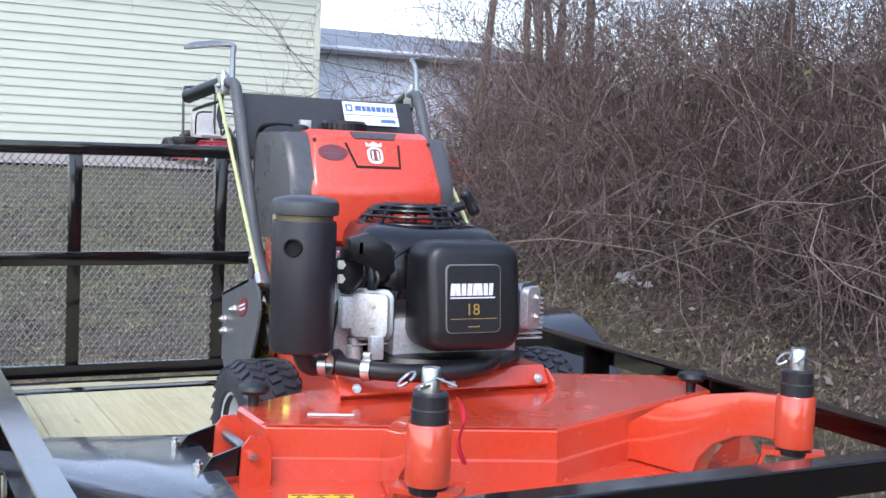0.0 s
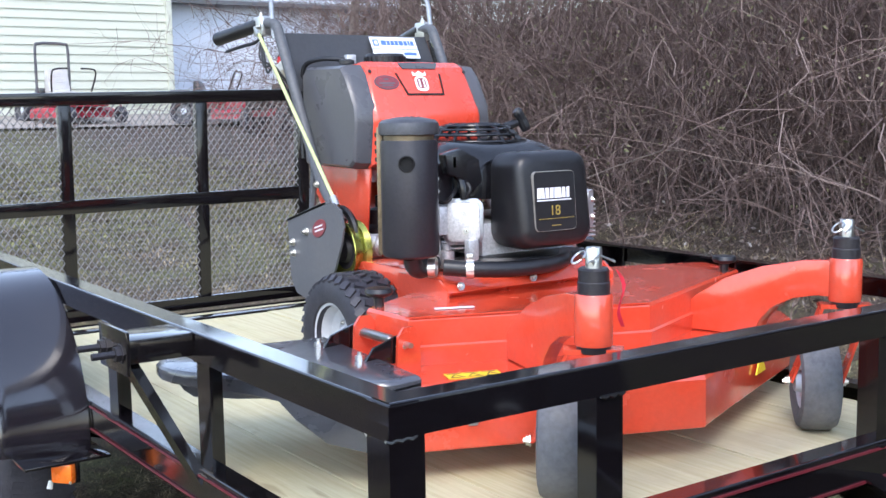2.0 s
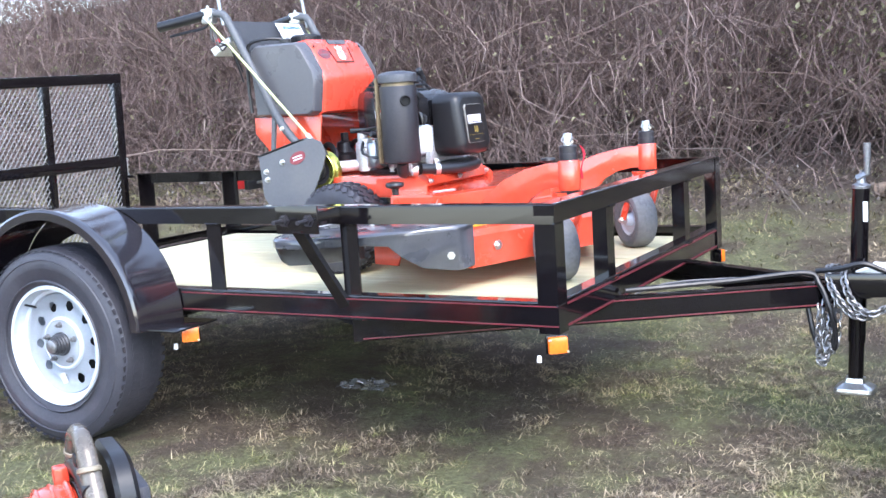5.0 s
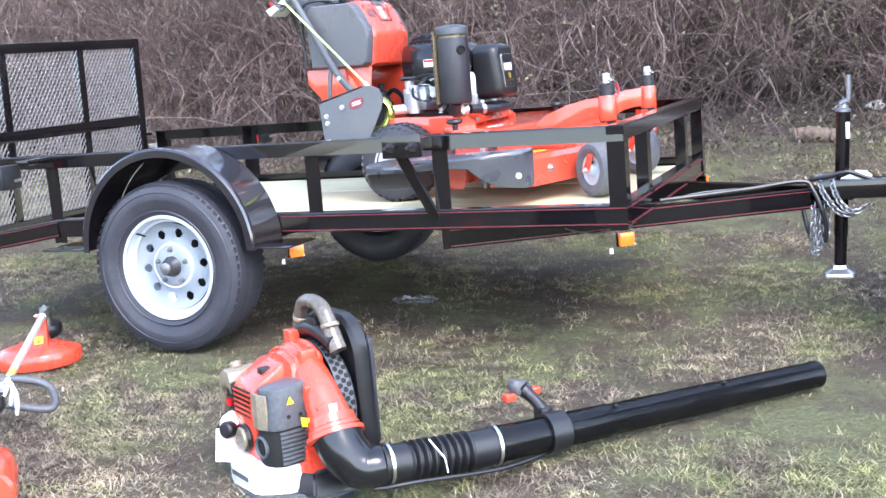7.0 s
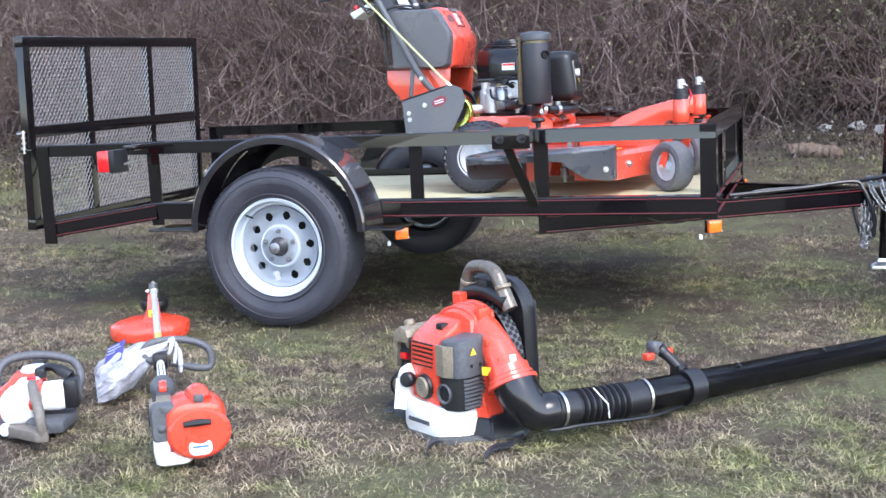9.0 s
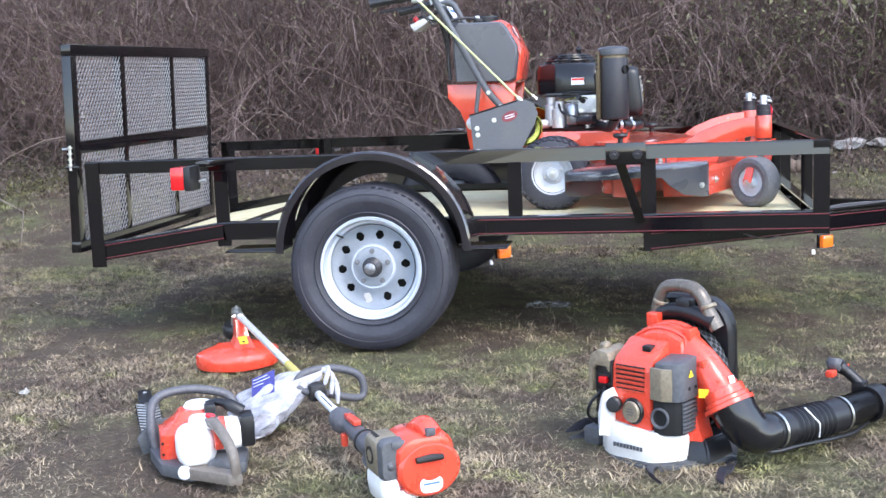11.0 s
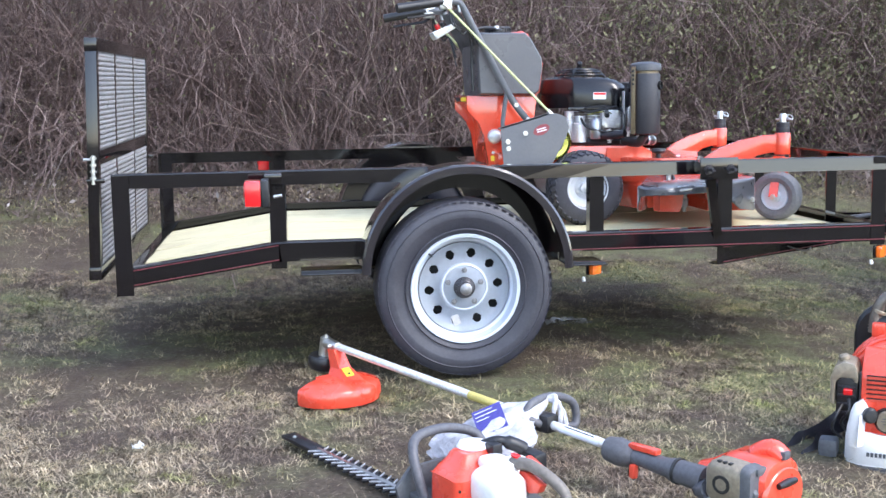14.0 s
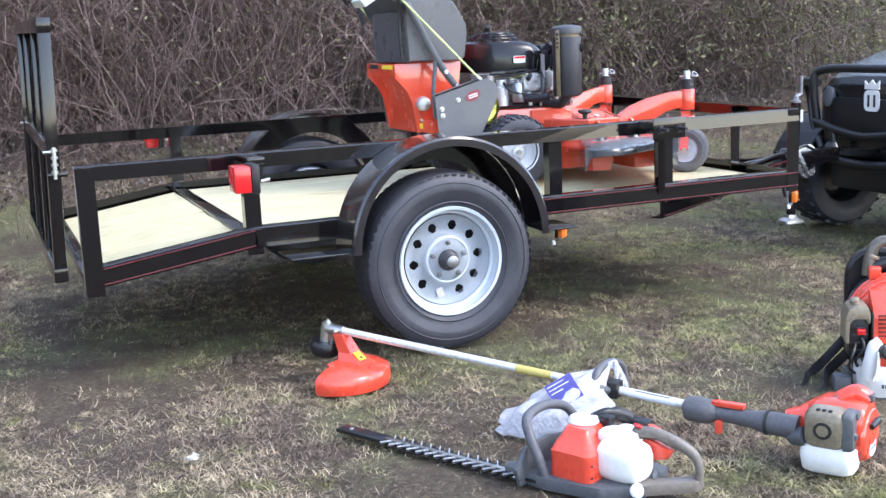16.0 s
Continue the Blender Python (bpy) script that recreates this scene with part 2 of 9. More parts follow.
TWIG = island_mat("bare_twigs", [(0.0, (0.116, 0.080, 0.073)), (0.55, (0.171, 0.121, 0.108)), (0.92, (0.213, 0.158, 0.142)), (1.0, (0.293, 0.228, 0.200))])
CANE = island_mat("pale_canes", [(0.0, (0.12, 0.095, 0.085)), (0.6, (0.155, 0.126, 0.112)), (1.0, (0.21, 0.175, 0.155))])
PALE_SHEET = surf("weathered_plastic", (0.48, 0.47, 0.46), 0.5, dust=0.4, vary=0.1)
LOG = surf("brown_bark", (0.15, 0.105, 0.075), 0.9, dust=0.2, big=8, grain=40, vary=0.4, bumps=0.9)
BARK = surf("grey_bark", (0.16, 0.13, 0.11), 0.9, dust=0.3, big=8, grain=40, vary=0.4, bumps=0.9)
LEAF = island_mat("dull_green_leaves", [(0.0, (0.13, 0.135, 0.072)), (0.5, (0.21, 0.212, 0.11)), (0.85, (0.24, 0.23, 0.13)), (1.0, (0.29, 0.27, 0.17))], 0.7)
LEAF_G = island_mat("green_bush_leaves", [(0.0, (0.10, 0.12, 0.048)), (0.5, (0.17, 0.195, 0.08)), (0.85, (0.25, 0.26, 0.12)), (1.0, (0.36, 0.34, 0.19))], 0.65)
DEAD = island_mat("dead_leaves", [(0.0, (0.05, 0.037, 0.032)), (0.5, (0.095, 0.072, 0.060)), (0.9, (0.155, 0.125, 0.105)), (1.0, (0.32, 0.29, 0.27))])
STONE = surf("pale_rubble", (0.42, 0.40, 0.38), 0.85, dust=0.3, grain=30, vary=0.25, bumps=0.6)
SIDING = surf("cream_siding_paint", (0.52, 0.54, 0.45), 0.55, dust=0.08, vary=0.03, big=1.5)
SHED = surf("blue_grey_sheet", (0.72, 0.77, 0.86), 0.5, dust=0.12, vary=0.05, big=1.2)
DRIVE = surf("gravel_drive", (0.34, 0.31, 0.28), 0.9, dust=0.3, grain=25, vary=0.3, bumps=0.6)


def film_mat(name, col, alpha_lo, alpha_hi):
    m, nt, b = node_mat(name)
    b.inputs["Base Color"].default_value = (*col, 1)
    b.inputs["Roughness"].default_value = 0.22
    a = ramp_between(nt, noise_fac(nt, 14, 4), [(0.3, (alpha_lo,) * 3), (0.7, (alpha_hi,) * 3)])
    nt.links.new(a, b.inputs["Alpha"])
    bump(nt, b, noise_fac(nt, 16, 4, 0.6, (1.0, 3.2, 2.0)), 1.0, 0.03)
    return m


BAG = film_mat("white_polythene", (0.72, 0.72, 0.78), 0.45, 0.88)
CLEAR = film_mat("clear_plastic_scrap", (0.55, 0.55, 0.55), 0.25, 0.6)


# ---- mesh helpers ----
ORIGIN = {}


def mesh_of(name, bm, material, smooth=None):
    me = bpy.data.meshes.new(name)
    bm.normal_update()
    if smooth is not None:
        for e in bm.edges:
            if len(e.link_faces) == 2:
                e.smooth = e.calc_face_angle() < smooth
        for f in bm.faces:
            f.smooth = True
    bm.to_mesh(me)
    bm.free()
    me.materials.append(material)
    return me


def thing(name, label, category, at=(0, 0, 0), turn=0.0, local=False, group="", kind=""):
    """An empty at a thing's base. Parts are modelled in the world's axes, or in its own if local."""
    ob = new(name)
    ob.empty_display_size = 0.1
    ob.matrix_world = pose(*at, 0, 0, turn)
    ORIGIN[ob.name] = Vector((0, 0, 0)) if local else Vector(at)
    return tagged(ob, label, category, group, kind)


def part(name, bm, material, parent, label="", smooth=0.6):
    """Links a bmesh as one mesh object under a thing or under a part."""
    off = ORIGIN[parent.name]
    bmesh.ops.translate(bm, verts=bm.verts, vec=-off)
    ob = new(name, mesh_of(name, bm, material, smooth))
    ob.parent = parent
    ORIGIN[ob.name] = off
    if label:
        ob["label"] = label
    return ob


def solo(name, bm, material, label, category, kind="", smooth=0.6, group=""):
    ob = new(name, mesh_of(name, bm, material, smooth))
    return tagged(ob, label, category, group, kind)


def box(bm, lo, hi, bev=0.0, m=None):
    lo, hi = Vector(lo), Vector(hi)
    made = bmesh.ops.create_cube(bm, size=1.0)["verts"]
    c, s = (lo + hi) / 2, hi - lo
    for v in made:
        v.co = Vector((v.co.x * s.x, v.co.y * s.y, v.co.z * s.z)) + c
    if bev:
        edges = {e for v in made for e in v.link_edges}
        made = bmesh.ops.bevel(bm, geom=list(edges), offset=bev, segments=2, profile=0.6, affect="EDGES", clamp_overlap=True)["verts"]
        made = list({v for v in made if v.is_valid})
        if m is not None:
            seen, todo = set(made), list(made)
            while todo:
                for e in todo.pop().link_edges:
                    for v in e.verts:
                        if v not in seen:
                            seen.add(v)
                            todo.append(v)
            made = list(seen)
    if m is not None:
        bmesh.ops.transform(bm, matrix=m, verts=made)
    return bm


def one_box(lo, hi, bev=0.0, m=None):
    return box(bmesh.new(), lo, hi, bev, m)


def tube(bm, pts, r, n=10, caps=True, flat=1.0):
    """A round bar along a line of points; r is one radius or one for each point."""
    pts = [Vector(p) for p in pts]
    rs = r if isinstance(r, (list, tuple)) else [r] * len(pts)
    rings, side = [], None
    for i, p in enumerate(pts):
        a, b = pts[max(0, i - 1)], pts[min(len(pts) - 1, i + 1)]
        d = (b - a).normalized()
        if side is None:
            side = d.orthogonal().normalized()
        side = (side - d * side.dot(d))
        side = side.normalized() if side.length > 1e-6 else d.orthogonal().normalized()
        up = d.cross(side)
        rings.append([bm.verts.new(p + (side * math.cos(k * math.tau / n) + up * math.sin(k * math.tau / n) * flat) * rs[i]) for k in range(n)])
    for q, w in zip(rings, rings[1:]):
        for k in range(n):
            bm.faces.new((q[k], q[(k + 1) % n], w[(k + 1) % n], w[k]))
    if caps:
        bm.faces.new(rings[0][::-1])
        bm.faces.new(rings[-1])
    return bm


def curve_pts(ctrl, n=6):
    """A smooth line through the control points."""
    c = [Vector(p) for p in ctrl]
    out = []
    for i in range(len(c) - 1):
        p0, p1, p2, p3 = c[max(0, i - 1)], c[i], c[i + 1], c[min(len(c) - 1, i + 2)]
        for k in range(n):
            t = k / n
            out.append(0.5 * (2 * p1 + (p2 - p0) * t + (2 * p0 - 5 * p1 + 4 * p2 - p3) * t * t + (3 * p1 - p0 - 3 * p2 + p3) * t ** 3))
    return out + [c[-1]]


def lathe(bm, prof, n=32, m=None, closed=False):
    """Turns a profile of (radius, height) about z, then lays it by m."""
    m = m or Matrix()
    rings = []
    for r, h in prof:
        if r < 1e-5:
            rings.append([bm.verts.new(m @ Vector((0, 0, h)))])
        else:
            rings.append([bm.verts.new(m @ Vector((r * math.cos(k * math.tau / n), r * math.sin(k * math.tau / n), h))) for k in range(n)])
    pairs = list(zip(rings, rings[1:])) + ([(rings[-1], rings[0])] if closed else [])
    for a, b in pairs:
        for k in range(n):
            j = (k + 1) % n
            if len(a) == 1 and len(b) == 1:
                continue
            if len(a) == 1:
                bm.faces.new((a[0], b[j], b[k]))
            elif len(b) == 1:
                bm.faces.new((a[k], a[j], b[0]))
            else:
                bm.faces.new((a[k], a[j], b[j], b[k]))
    bmesh.ops.recalc_face_normals(bm, faces=bm.faces)
    return bm


def prism(bm, poly, lo, hi, axis="y", bev=0.0, m=None):
    """A flat outline given thickness along an axis: (x, z) for y, (x, y) for z, (y, z) for x."""
    def place(p, h):
        return {"y": (p[0], h, p[1]), "z": (p[0], p[1], h), "x": (h, p[0], p[1])}[axis]
    a = [bm.verts.new(place(p, lo)) for p in poly]
    b = [bm.verts.new(place(p, hi)) for p in poly]
    fs = [bm.faces.new(a), bm.faces.new(b[::-1])]
    for k in range(len(poly)):
        j = (k + 1) % len(poly)
        fs.append(bm.faces.new((a[j], a[k], b[k], b[j])))
    bmesh.ops.recalc_face_normals(bm, faces=fs)
    vs = a + b
    if bev:
        made = bmesh.ops.bevel(bm, geom=list({e for f in fs for e in f.edges}), offset=bev, segments=2, profile=0.6, affect="EDGES", clamp_overlap=True)
        vs = [v for v in made["verts"] if v.is_valid]
    if m is not None:
        bmesh.ops.transform(bm, matrix=m, verts=vs)
    return bm


def loft(bm, rings, caps=True):
    """Skins a list of rings with equal numbers of points."""
    rs = [[bm.verts.new(p) for p in ring] for ring in rings]
    n = len(rs[0])
    for a, b in zip(rs, rs[1:]):
        for k in range(n):
            bm.faces.new((a[k], a[(k + 1) % n], b[(k + 1) % n], b[k]))
    if caps:
        bm.faces.new(rs[0][::-1])
        bm.faces.new(rs[-1])
    bmesh.ops.recalc_face_normals(bm, faces=bm.faces)
    return bm


def beam(a, b, prof, up=(0, 0, 1), bm=None):
    """Extrudes a profile of (side, up) along a line from a to b."""
    bm = bm or bmesh.new()
    a, b = Vector(a), Vector(b)
    d = (b - a).normalized()
    side = d.cross(Vector(up)).normalized()
    u = side.cross(d)
    rings = [[bm.verts.new(p + side * s + u * h) for s, h in prof] for p in (a, b)]
    n = len(prof)
    fs = [bm.faces.new((rings[0][k], rings[0][(k + 1) % n], rings[1][(k + 1) % n], rings[1][k])) for k in range(n)]
    fs += [bm.faces.new(rings[0][::-1]), bm.faces.new(rings[1])]
    bmesh.ops.recalc_face_normals(bm, faces=fs)
    return bm


def angle_iron(w=0.05, h=0.05, t=0.005, flip=1):
    """An L profile: a flange of width w across the top and a leg of height h down one side."""
    return [(0, -0.005), (flip * 0.0006, -0.0024), (flip * 0.0024, -0.0006), (flip * 0.005, 0), (flip * w, 0), (flip * w, -t), (flip * t, -t), (flip * t, -h), (0, -h)]


def rounded(w, h, r, n=4, cx=0.0, cy=0.0):
    pts = []
    for qx, qy, a0 in ((1, 1, 0), (-1, 1, 90), (-1, -1, 180), (1, -1, 270)):
        for k in range(n + 1):
            a = radians(a0 + 90 * k / n)
            pts.append((cx + qx * (w / 2 - r) + r * math.cos(a), cy + qy * (h / 2 - r) + r * math.sin(a)))
    return pts


def bolt(bm, at, axis, r=0.009, h=0.008):
    """A hexagon head with a washer and a stub of thread."""
    z = Vector(axis).normalized()
    m = Matrix.Translation(at) @ z.to_track_quat("Z", "Y").to_matrix().to_4x4()
    lathe(bm, [(0, 0), (r * 1.35, 0), (r * 1.35, 0.002), (r, 0.002), (r, h), (r * 0.5, h), (r * 0.5, h * 1.6), (0, h * 1.6)], 6, m)
    return bm


def facing(at, axis):
    return Matrix.Translation(at) @ Vector(axis).normalized().to_track_quat("Z", "Y").to_matrix().to_4x4()


def ground_z(x, y):
    """Height of the lawn: level round the wheels, falling a little to the front, rising to the back and up the bank."""
    z = -0.025 * np.clip(x, 0, 3.5) + 0.070 * np.clip(-x - 1.6, 0, 30) - 0.02 * np.clip(-y - 1.0, 0, 3)
    y0 = 1.7 + 0.5 * np.clip(-x - 2.5, 0, 40)
    far = np.clip(y - y0, 0, 4.5)
    bank = np.clip(y - y0 - 4.5, 0, 9)
    return z + 0.15 * far * far / (far + 0.4) + 0.33 * bank * bank / (bank + 0.8)


def raw_mesh(name, verts, faces, material):
    """A mesh from numpy arrays of places and of equal-sided faces."""
    me = bpy.data.meshes.new(name)
    k = faces.shape[1]
    me.vertices.add(len(verts))
    me.vertices.foreach_set("co", verts.astype(np.float32).ravel())
    me.loops.add(faces.size)
    me.loops.foreach_set("vertex_index", faces.astype(np.int32).ravel())
    me.polygons.add(len(faces))
    me.polygons.foreach_set("loop_start", np.arange(0, faces.size, k, dtype=np.int32))
    me.update(calc_edges=True)
    me.validate()
    me.materials.append(material)
    return me


# ---- ground, drive, buildings ----
rng = np.random.default_rng(7)


def build_ground():
    def axis(lo, hi, fine_lo, fine_hi, fine, far):
        a = np.concatenate([-(np.geomspace(1, far, 26)[::-1] - 1) + fine_lo, np.arange(fine_lo, fine_hi, fine)[1:], fine_hi + np.geomspace(1, far, 26) - 1])
        return np.unique(np.round(a, 4))
    xs, ys = axis(0, 0, -7, 6, 0.12, 900), axis(0, 0, -6, 9, 0.12, 900)
    gx, gy = np.meshgrid(xs, ys)
    gz = ground_z(gx, gy)
    near = (np.abs(gx) < 10) & (np.abs(gy) < 12)
    rough = np.array([noise.noise(Vector((a * 1.3, b * 1.3, 0))) * 0.018 + noise.noise(Vector((a * 5, b * 5, 3))) * 0.010 if k else 0.0
                      for a, b, k in zip(gx.ravel(), gy.ravel(), near.ravel())])
    v = np.stack([gx.ravel(), gy.ravel(), gz.ravel() + rough - 0.012], 1)
    w = len(xs)
    i = (np.arange(len(ys) - 1)[:, None] * w + np.arange(w - 1)[None]).ravel()
    f = np.stack([i, i + 1, i + w + 1, i + w], 1)
    ob = new("ground", raw_mesh("ground", v, f, SOIL))
    ob.data.polygons.foreach_set("use_smooth", np.ones(len(f), bool))
    tagged(ob, "patchy winter lawn of straw, brown earth and green", "lawn", kind="structure")


build_ground()


def build_blades(count, lo, hi, size, name, label):
    x, y = rng.uniform(lo[0], hi[0], count), rng.uniform(lo[1], hi[1], count)
    bare = np.array([noise.noise(Vector((a * 0.9, b * 0.9, 5))) + 0.7 * noise.noise(Vector((a * 3.1, b * 3.1, 9))) + 1.0 * noise.noise(Vector((a * 13, b * 13, 2))) for a, b in zip(x, y)])
    under = (np.abs(y - 0.62) < 0.95) & (x > -1.5) & (x < 2.0)
    thinned = (x > -0.6) & (x < 3.6) & (y > -0.85) & (y < 1.9) & ~under  # sparse grass round the trailer and its tongue, thinned more to stand for shade
    keep = rng.uniform(-0.70, 0.42, count) < 0.95 * bare + 0.31 - 0.70 * under - 0.36 * thinned
    keep &= rng.uniform(0, 1, count) < (y - lo[1]) / 0.7 + 0.6 * bare  # thins out raggedly on the near side
    x, y = x[keep], y[keep]
    n = len(x)
    z = ground_z(x, y) - 0.012
    ln = size * rng.lognormal(0, 0.32, n)
    lie = np.array([noise.noise(Vector((a * 7, b * 7, 14))) for a, b in zip(x, y)]) * 7  # blades lie over in swirls
    az, lean = lie + rng.normal(0, 1.7, n), 0.45 + rng.beta(2.6, 1.3, n) * 1.08
    d = np.stack([np.cos(az) * np.sin(lean), np.sin(az) * np.sin(lean), np.cos(lean)], 1)
    s = np.stack([-np.sin(az), np.cos(az), np.zeros(n)], 1) * (rng.uniform(0.0011, 0.0026, n) * (size / 0.036))[:, None]
    p = np.stack([x, y, z], 1)
    mid = p + d * ln[:, None] * 0.55
    tip = p + d * ln[:, None] + np.stack([np.cos(az), np.sin(az), -0.7 * np.ones(n)], 1) * (ln * rng.uniform(0.05, 0.35, n))[:, None]
    mid += np.stack([-np.sin(az), np.cos(az), 0.8 * np.ones(n)], 1) * (ln * rng.normal(0, 0.10, n))[:, None]
    v = np.stack([p - s, p + s, mid + s * 0.85, mid - s * 0.85, tip], 1).reshape(-1, 3)
    b = np.arange(n)[:, None] * 5
    f = np.concatenate([b + np.array([0, 1, 2]), b + np.array([0, 2, 3]), b + np.array([3, 2, 4])])
    tagged(new(name, raw_mesh(name, v, f, BLADES)), label, "grass", kind="stuff")


build_blades(780000, (-3.4, -3.3), (3.7, 2.4), 0.025, "grass", "short matted straw-coloured and green grass blades")
build_blades(110000, (-5, 2.4), (6.5, 5.2), 0.042, "bank_grass", "thin dry grass on the bank before the brush")
build_blades(40000, (3.7, -1.6), (7.0, 2.4), 0.042, "side_grass", "short patchy grass beyond the coupler")
build_blades(110000, (-11, -2.0), (-3.4, 5.6), 0.055, "back_lawn_grass", "greener lawn grass behind the trailer")


def siding_wall(name, label, material, x, y0, y1, z0, z1, lap, thick, turn=0.0):
    """A wall of overlapping horizontal boards, each board a wedge."""
    bm = bmesh.new()
    k, z = 0, z0
    prof = []
    while z < z1:
        prof += [(x + thick, z), (x + thick * 0.25, z + lap)]
        z += lap
    prof += [(x - 0.2, z), (x - 0.2, z0)]
    bm = bmesh.new()
    a = [bm.verts.new((p[0], y0, p[1])) for p in prof]
    b = [bm.verts.new((p[0], y1, p[1])) for p in prof]
    for i in range(len(prof)):
        j = (i + 1) % len(prof)
        bm.faces.new((a[i], a[j], b[j], b[i]))
    return bm


def build_house():
    h = thing("house", "cream lap-sided house wall beside the lawn", "house", (-19.0, -1.0, 1.1))
    part("wall", siding_wall("w", "", SIDING, -19.0, -14.0, 7.95, 0.9, 5.2, 0.165, 0.035), SIDING, h, smooth=None)
    part("corner_trim", one_box((-19.0, 7.95, 0.9), (-18.94, 8.07, 5.2), 0.006), SIDING, h)
    part("side_wall", one_box((-27, 7.75, 0.9), (-19.2, 7.95, 5.2)), SIDING, h)
    roof = bmesh.new()
    prism(roof, [(-18.4, 5.15), (-23.2, 7.2), (-28, 5.15), (-28, 5.3), (-23.2, 7.4), (-18.4, 5.3)], -14.5, 8.4, "y")
    part("roof", roof, SHED, h, "grey metal roof", smooth=None)
    part("foundation", one_box((-27, -14, 0.3), (-19.01, 7.9, 0.9)), STONE, h)


build_house()


def build_shed():
    s = thing("metal_shed", "blue-grey metal shed with a low roof", "shed", (-24.0, 12.0, 1.2))
    part("wall", siding_wall("w", "", SHED, -24.0, 8.2, 17.5, 0.8, 3.9, 0.42, 0.03), SHED, s, smooth=None)
    roof = bmesh.new()
    prism(roof, [(-23.5, 3.9), (-30, 5.2), (-30, 5.3), (-23.5, 4.0)], 8.0, 17.9, "y")
    part("roof", roof, GREY, s, smooth=None)
    part("end_wall", one_box((-30, 17.2, 0.8), (-24.05, 17.4, 4.4)), SHED, s)


build_shed()

drive = bmesh.new()
dx = np.linspace(-18.6, -15.8, 6)
rows = [[drive.verts.new((x, y, float(ground_z(np.array(x), np.array(y))) + 0.03)) for x in dx] for y in np.linspace(-30, 14, 60)]
for q, w in zip(rows, rows[1:]):
    for k in range(5):
        drive.faces.new((q[k], q[k + 1], w[k + 1], w[k]))
solo("road", drive, DRIVE, "pale gravel drive before the house", "drive", kind="structure")


# ---- brush along the bank ----
def brush_line(x):
    x = np.asarray(x, float)
    return 4.75 + 0.75 * np.clip(x - 0.4, 0, 1) + 0.18 * np.clip(-x - 3.0, 0, 4) + 0.53 * np.clip(-x - 7.0, 0, 40)


def strands(start, heading, length, r0, r1, segs, sway, droop, sides=3):
    """Many tapered, wandering bars at once, as arrays of places and faces; gives the lines too."""
    n = len(start)
    pts = np.zeros((n, segs + 1, 3))
    pts[:, 0] = start
    d = heading / np.linalg.norm(heading, axis=1, keepdims=True)
    for k in range(segs):
        d = d + rng.normal(0, sway, (n, 3)) + np.array([0, 0, -1]) * droop[:, None]
        d /= np.linalg.norm(d, axis=1, keepdims=True)
        pts[:, k + 1] = pts[:, k] + d * (length / segs)[:, None]
    t = np.linspace(0, 1, segs + 1)[None, :, None]
    rad = r0[:, None, None] * (1 - t) + r1[:, None, None] * t
    along = np.gradient(pts, axis=1)
    along /= np.linalg.norm(along, axis=2, keepdims=True) + 1e-9
    ref = np.where(np.abs(along[..., 2:3]) > 0.9, np.array([1.0, 0, 0]), np.array([0, 0, 1.0]))
    s = np.cross(along, ref)
    s /= np.linalg.norm(s, axis=2, keepdims=True) + 1e-9
    u = np.cross(s, along)
    ring = [pts + (s * math.cos(a) + u * math.sin(a)) * rad for a in np.arange(sides) * math.tau / sides]
    v = np.stack(ring, 2).reshape(-1, 3)
    base = (np.arange(n)[:, None, None] * (segs + 1) + np.arange(segs)[None, :, None]) * sides
    k = np.arange(sides)[None, None]
    j = (k + 1) % sides
    if sides == 2:
        k, j = k[..., :1], j[..., :1]
    f = np.stack([base + k, base + j, base + sides + j, base + sides + k], -1).reshape(-1, 4)
    return pts, v, f


def join(parts_of):
    vs, fs, n = [], [], 0
    for v, f in parts_of:
        vs.append(v)
        fs.append(f + n)
        n += len(v)
    return np.concatenate(vs), np.concatenate(fs)


def along_of(pts, idx, t):
    k = np.clip((t * (pts.shape[1] - 1)).astype(int), 0, pts.shape[1] - 2)
    w = (t * (pts.shape[1] - 1) - k)[:, None]
    a, b = pts[idx, k], pts[idx, k + 1]
    return a * (1 - w) + b * w, b - a


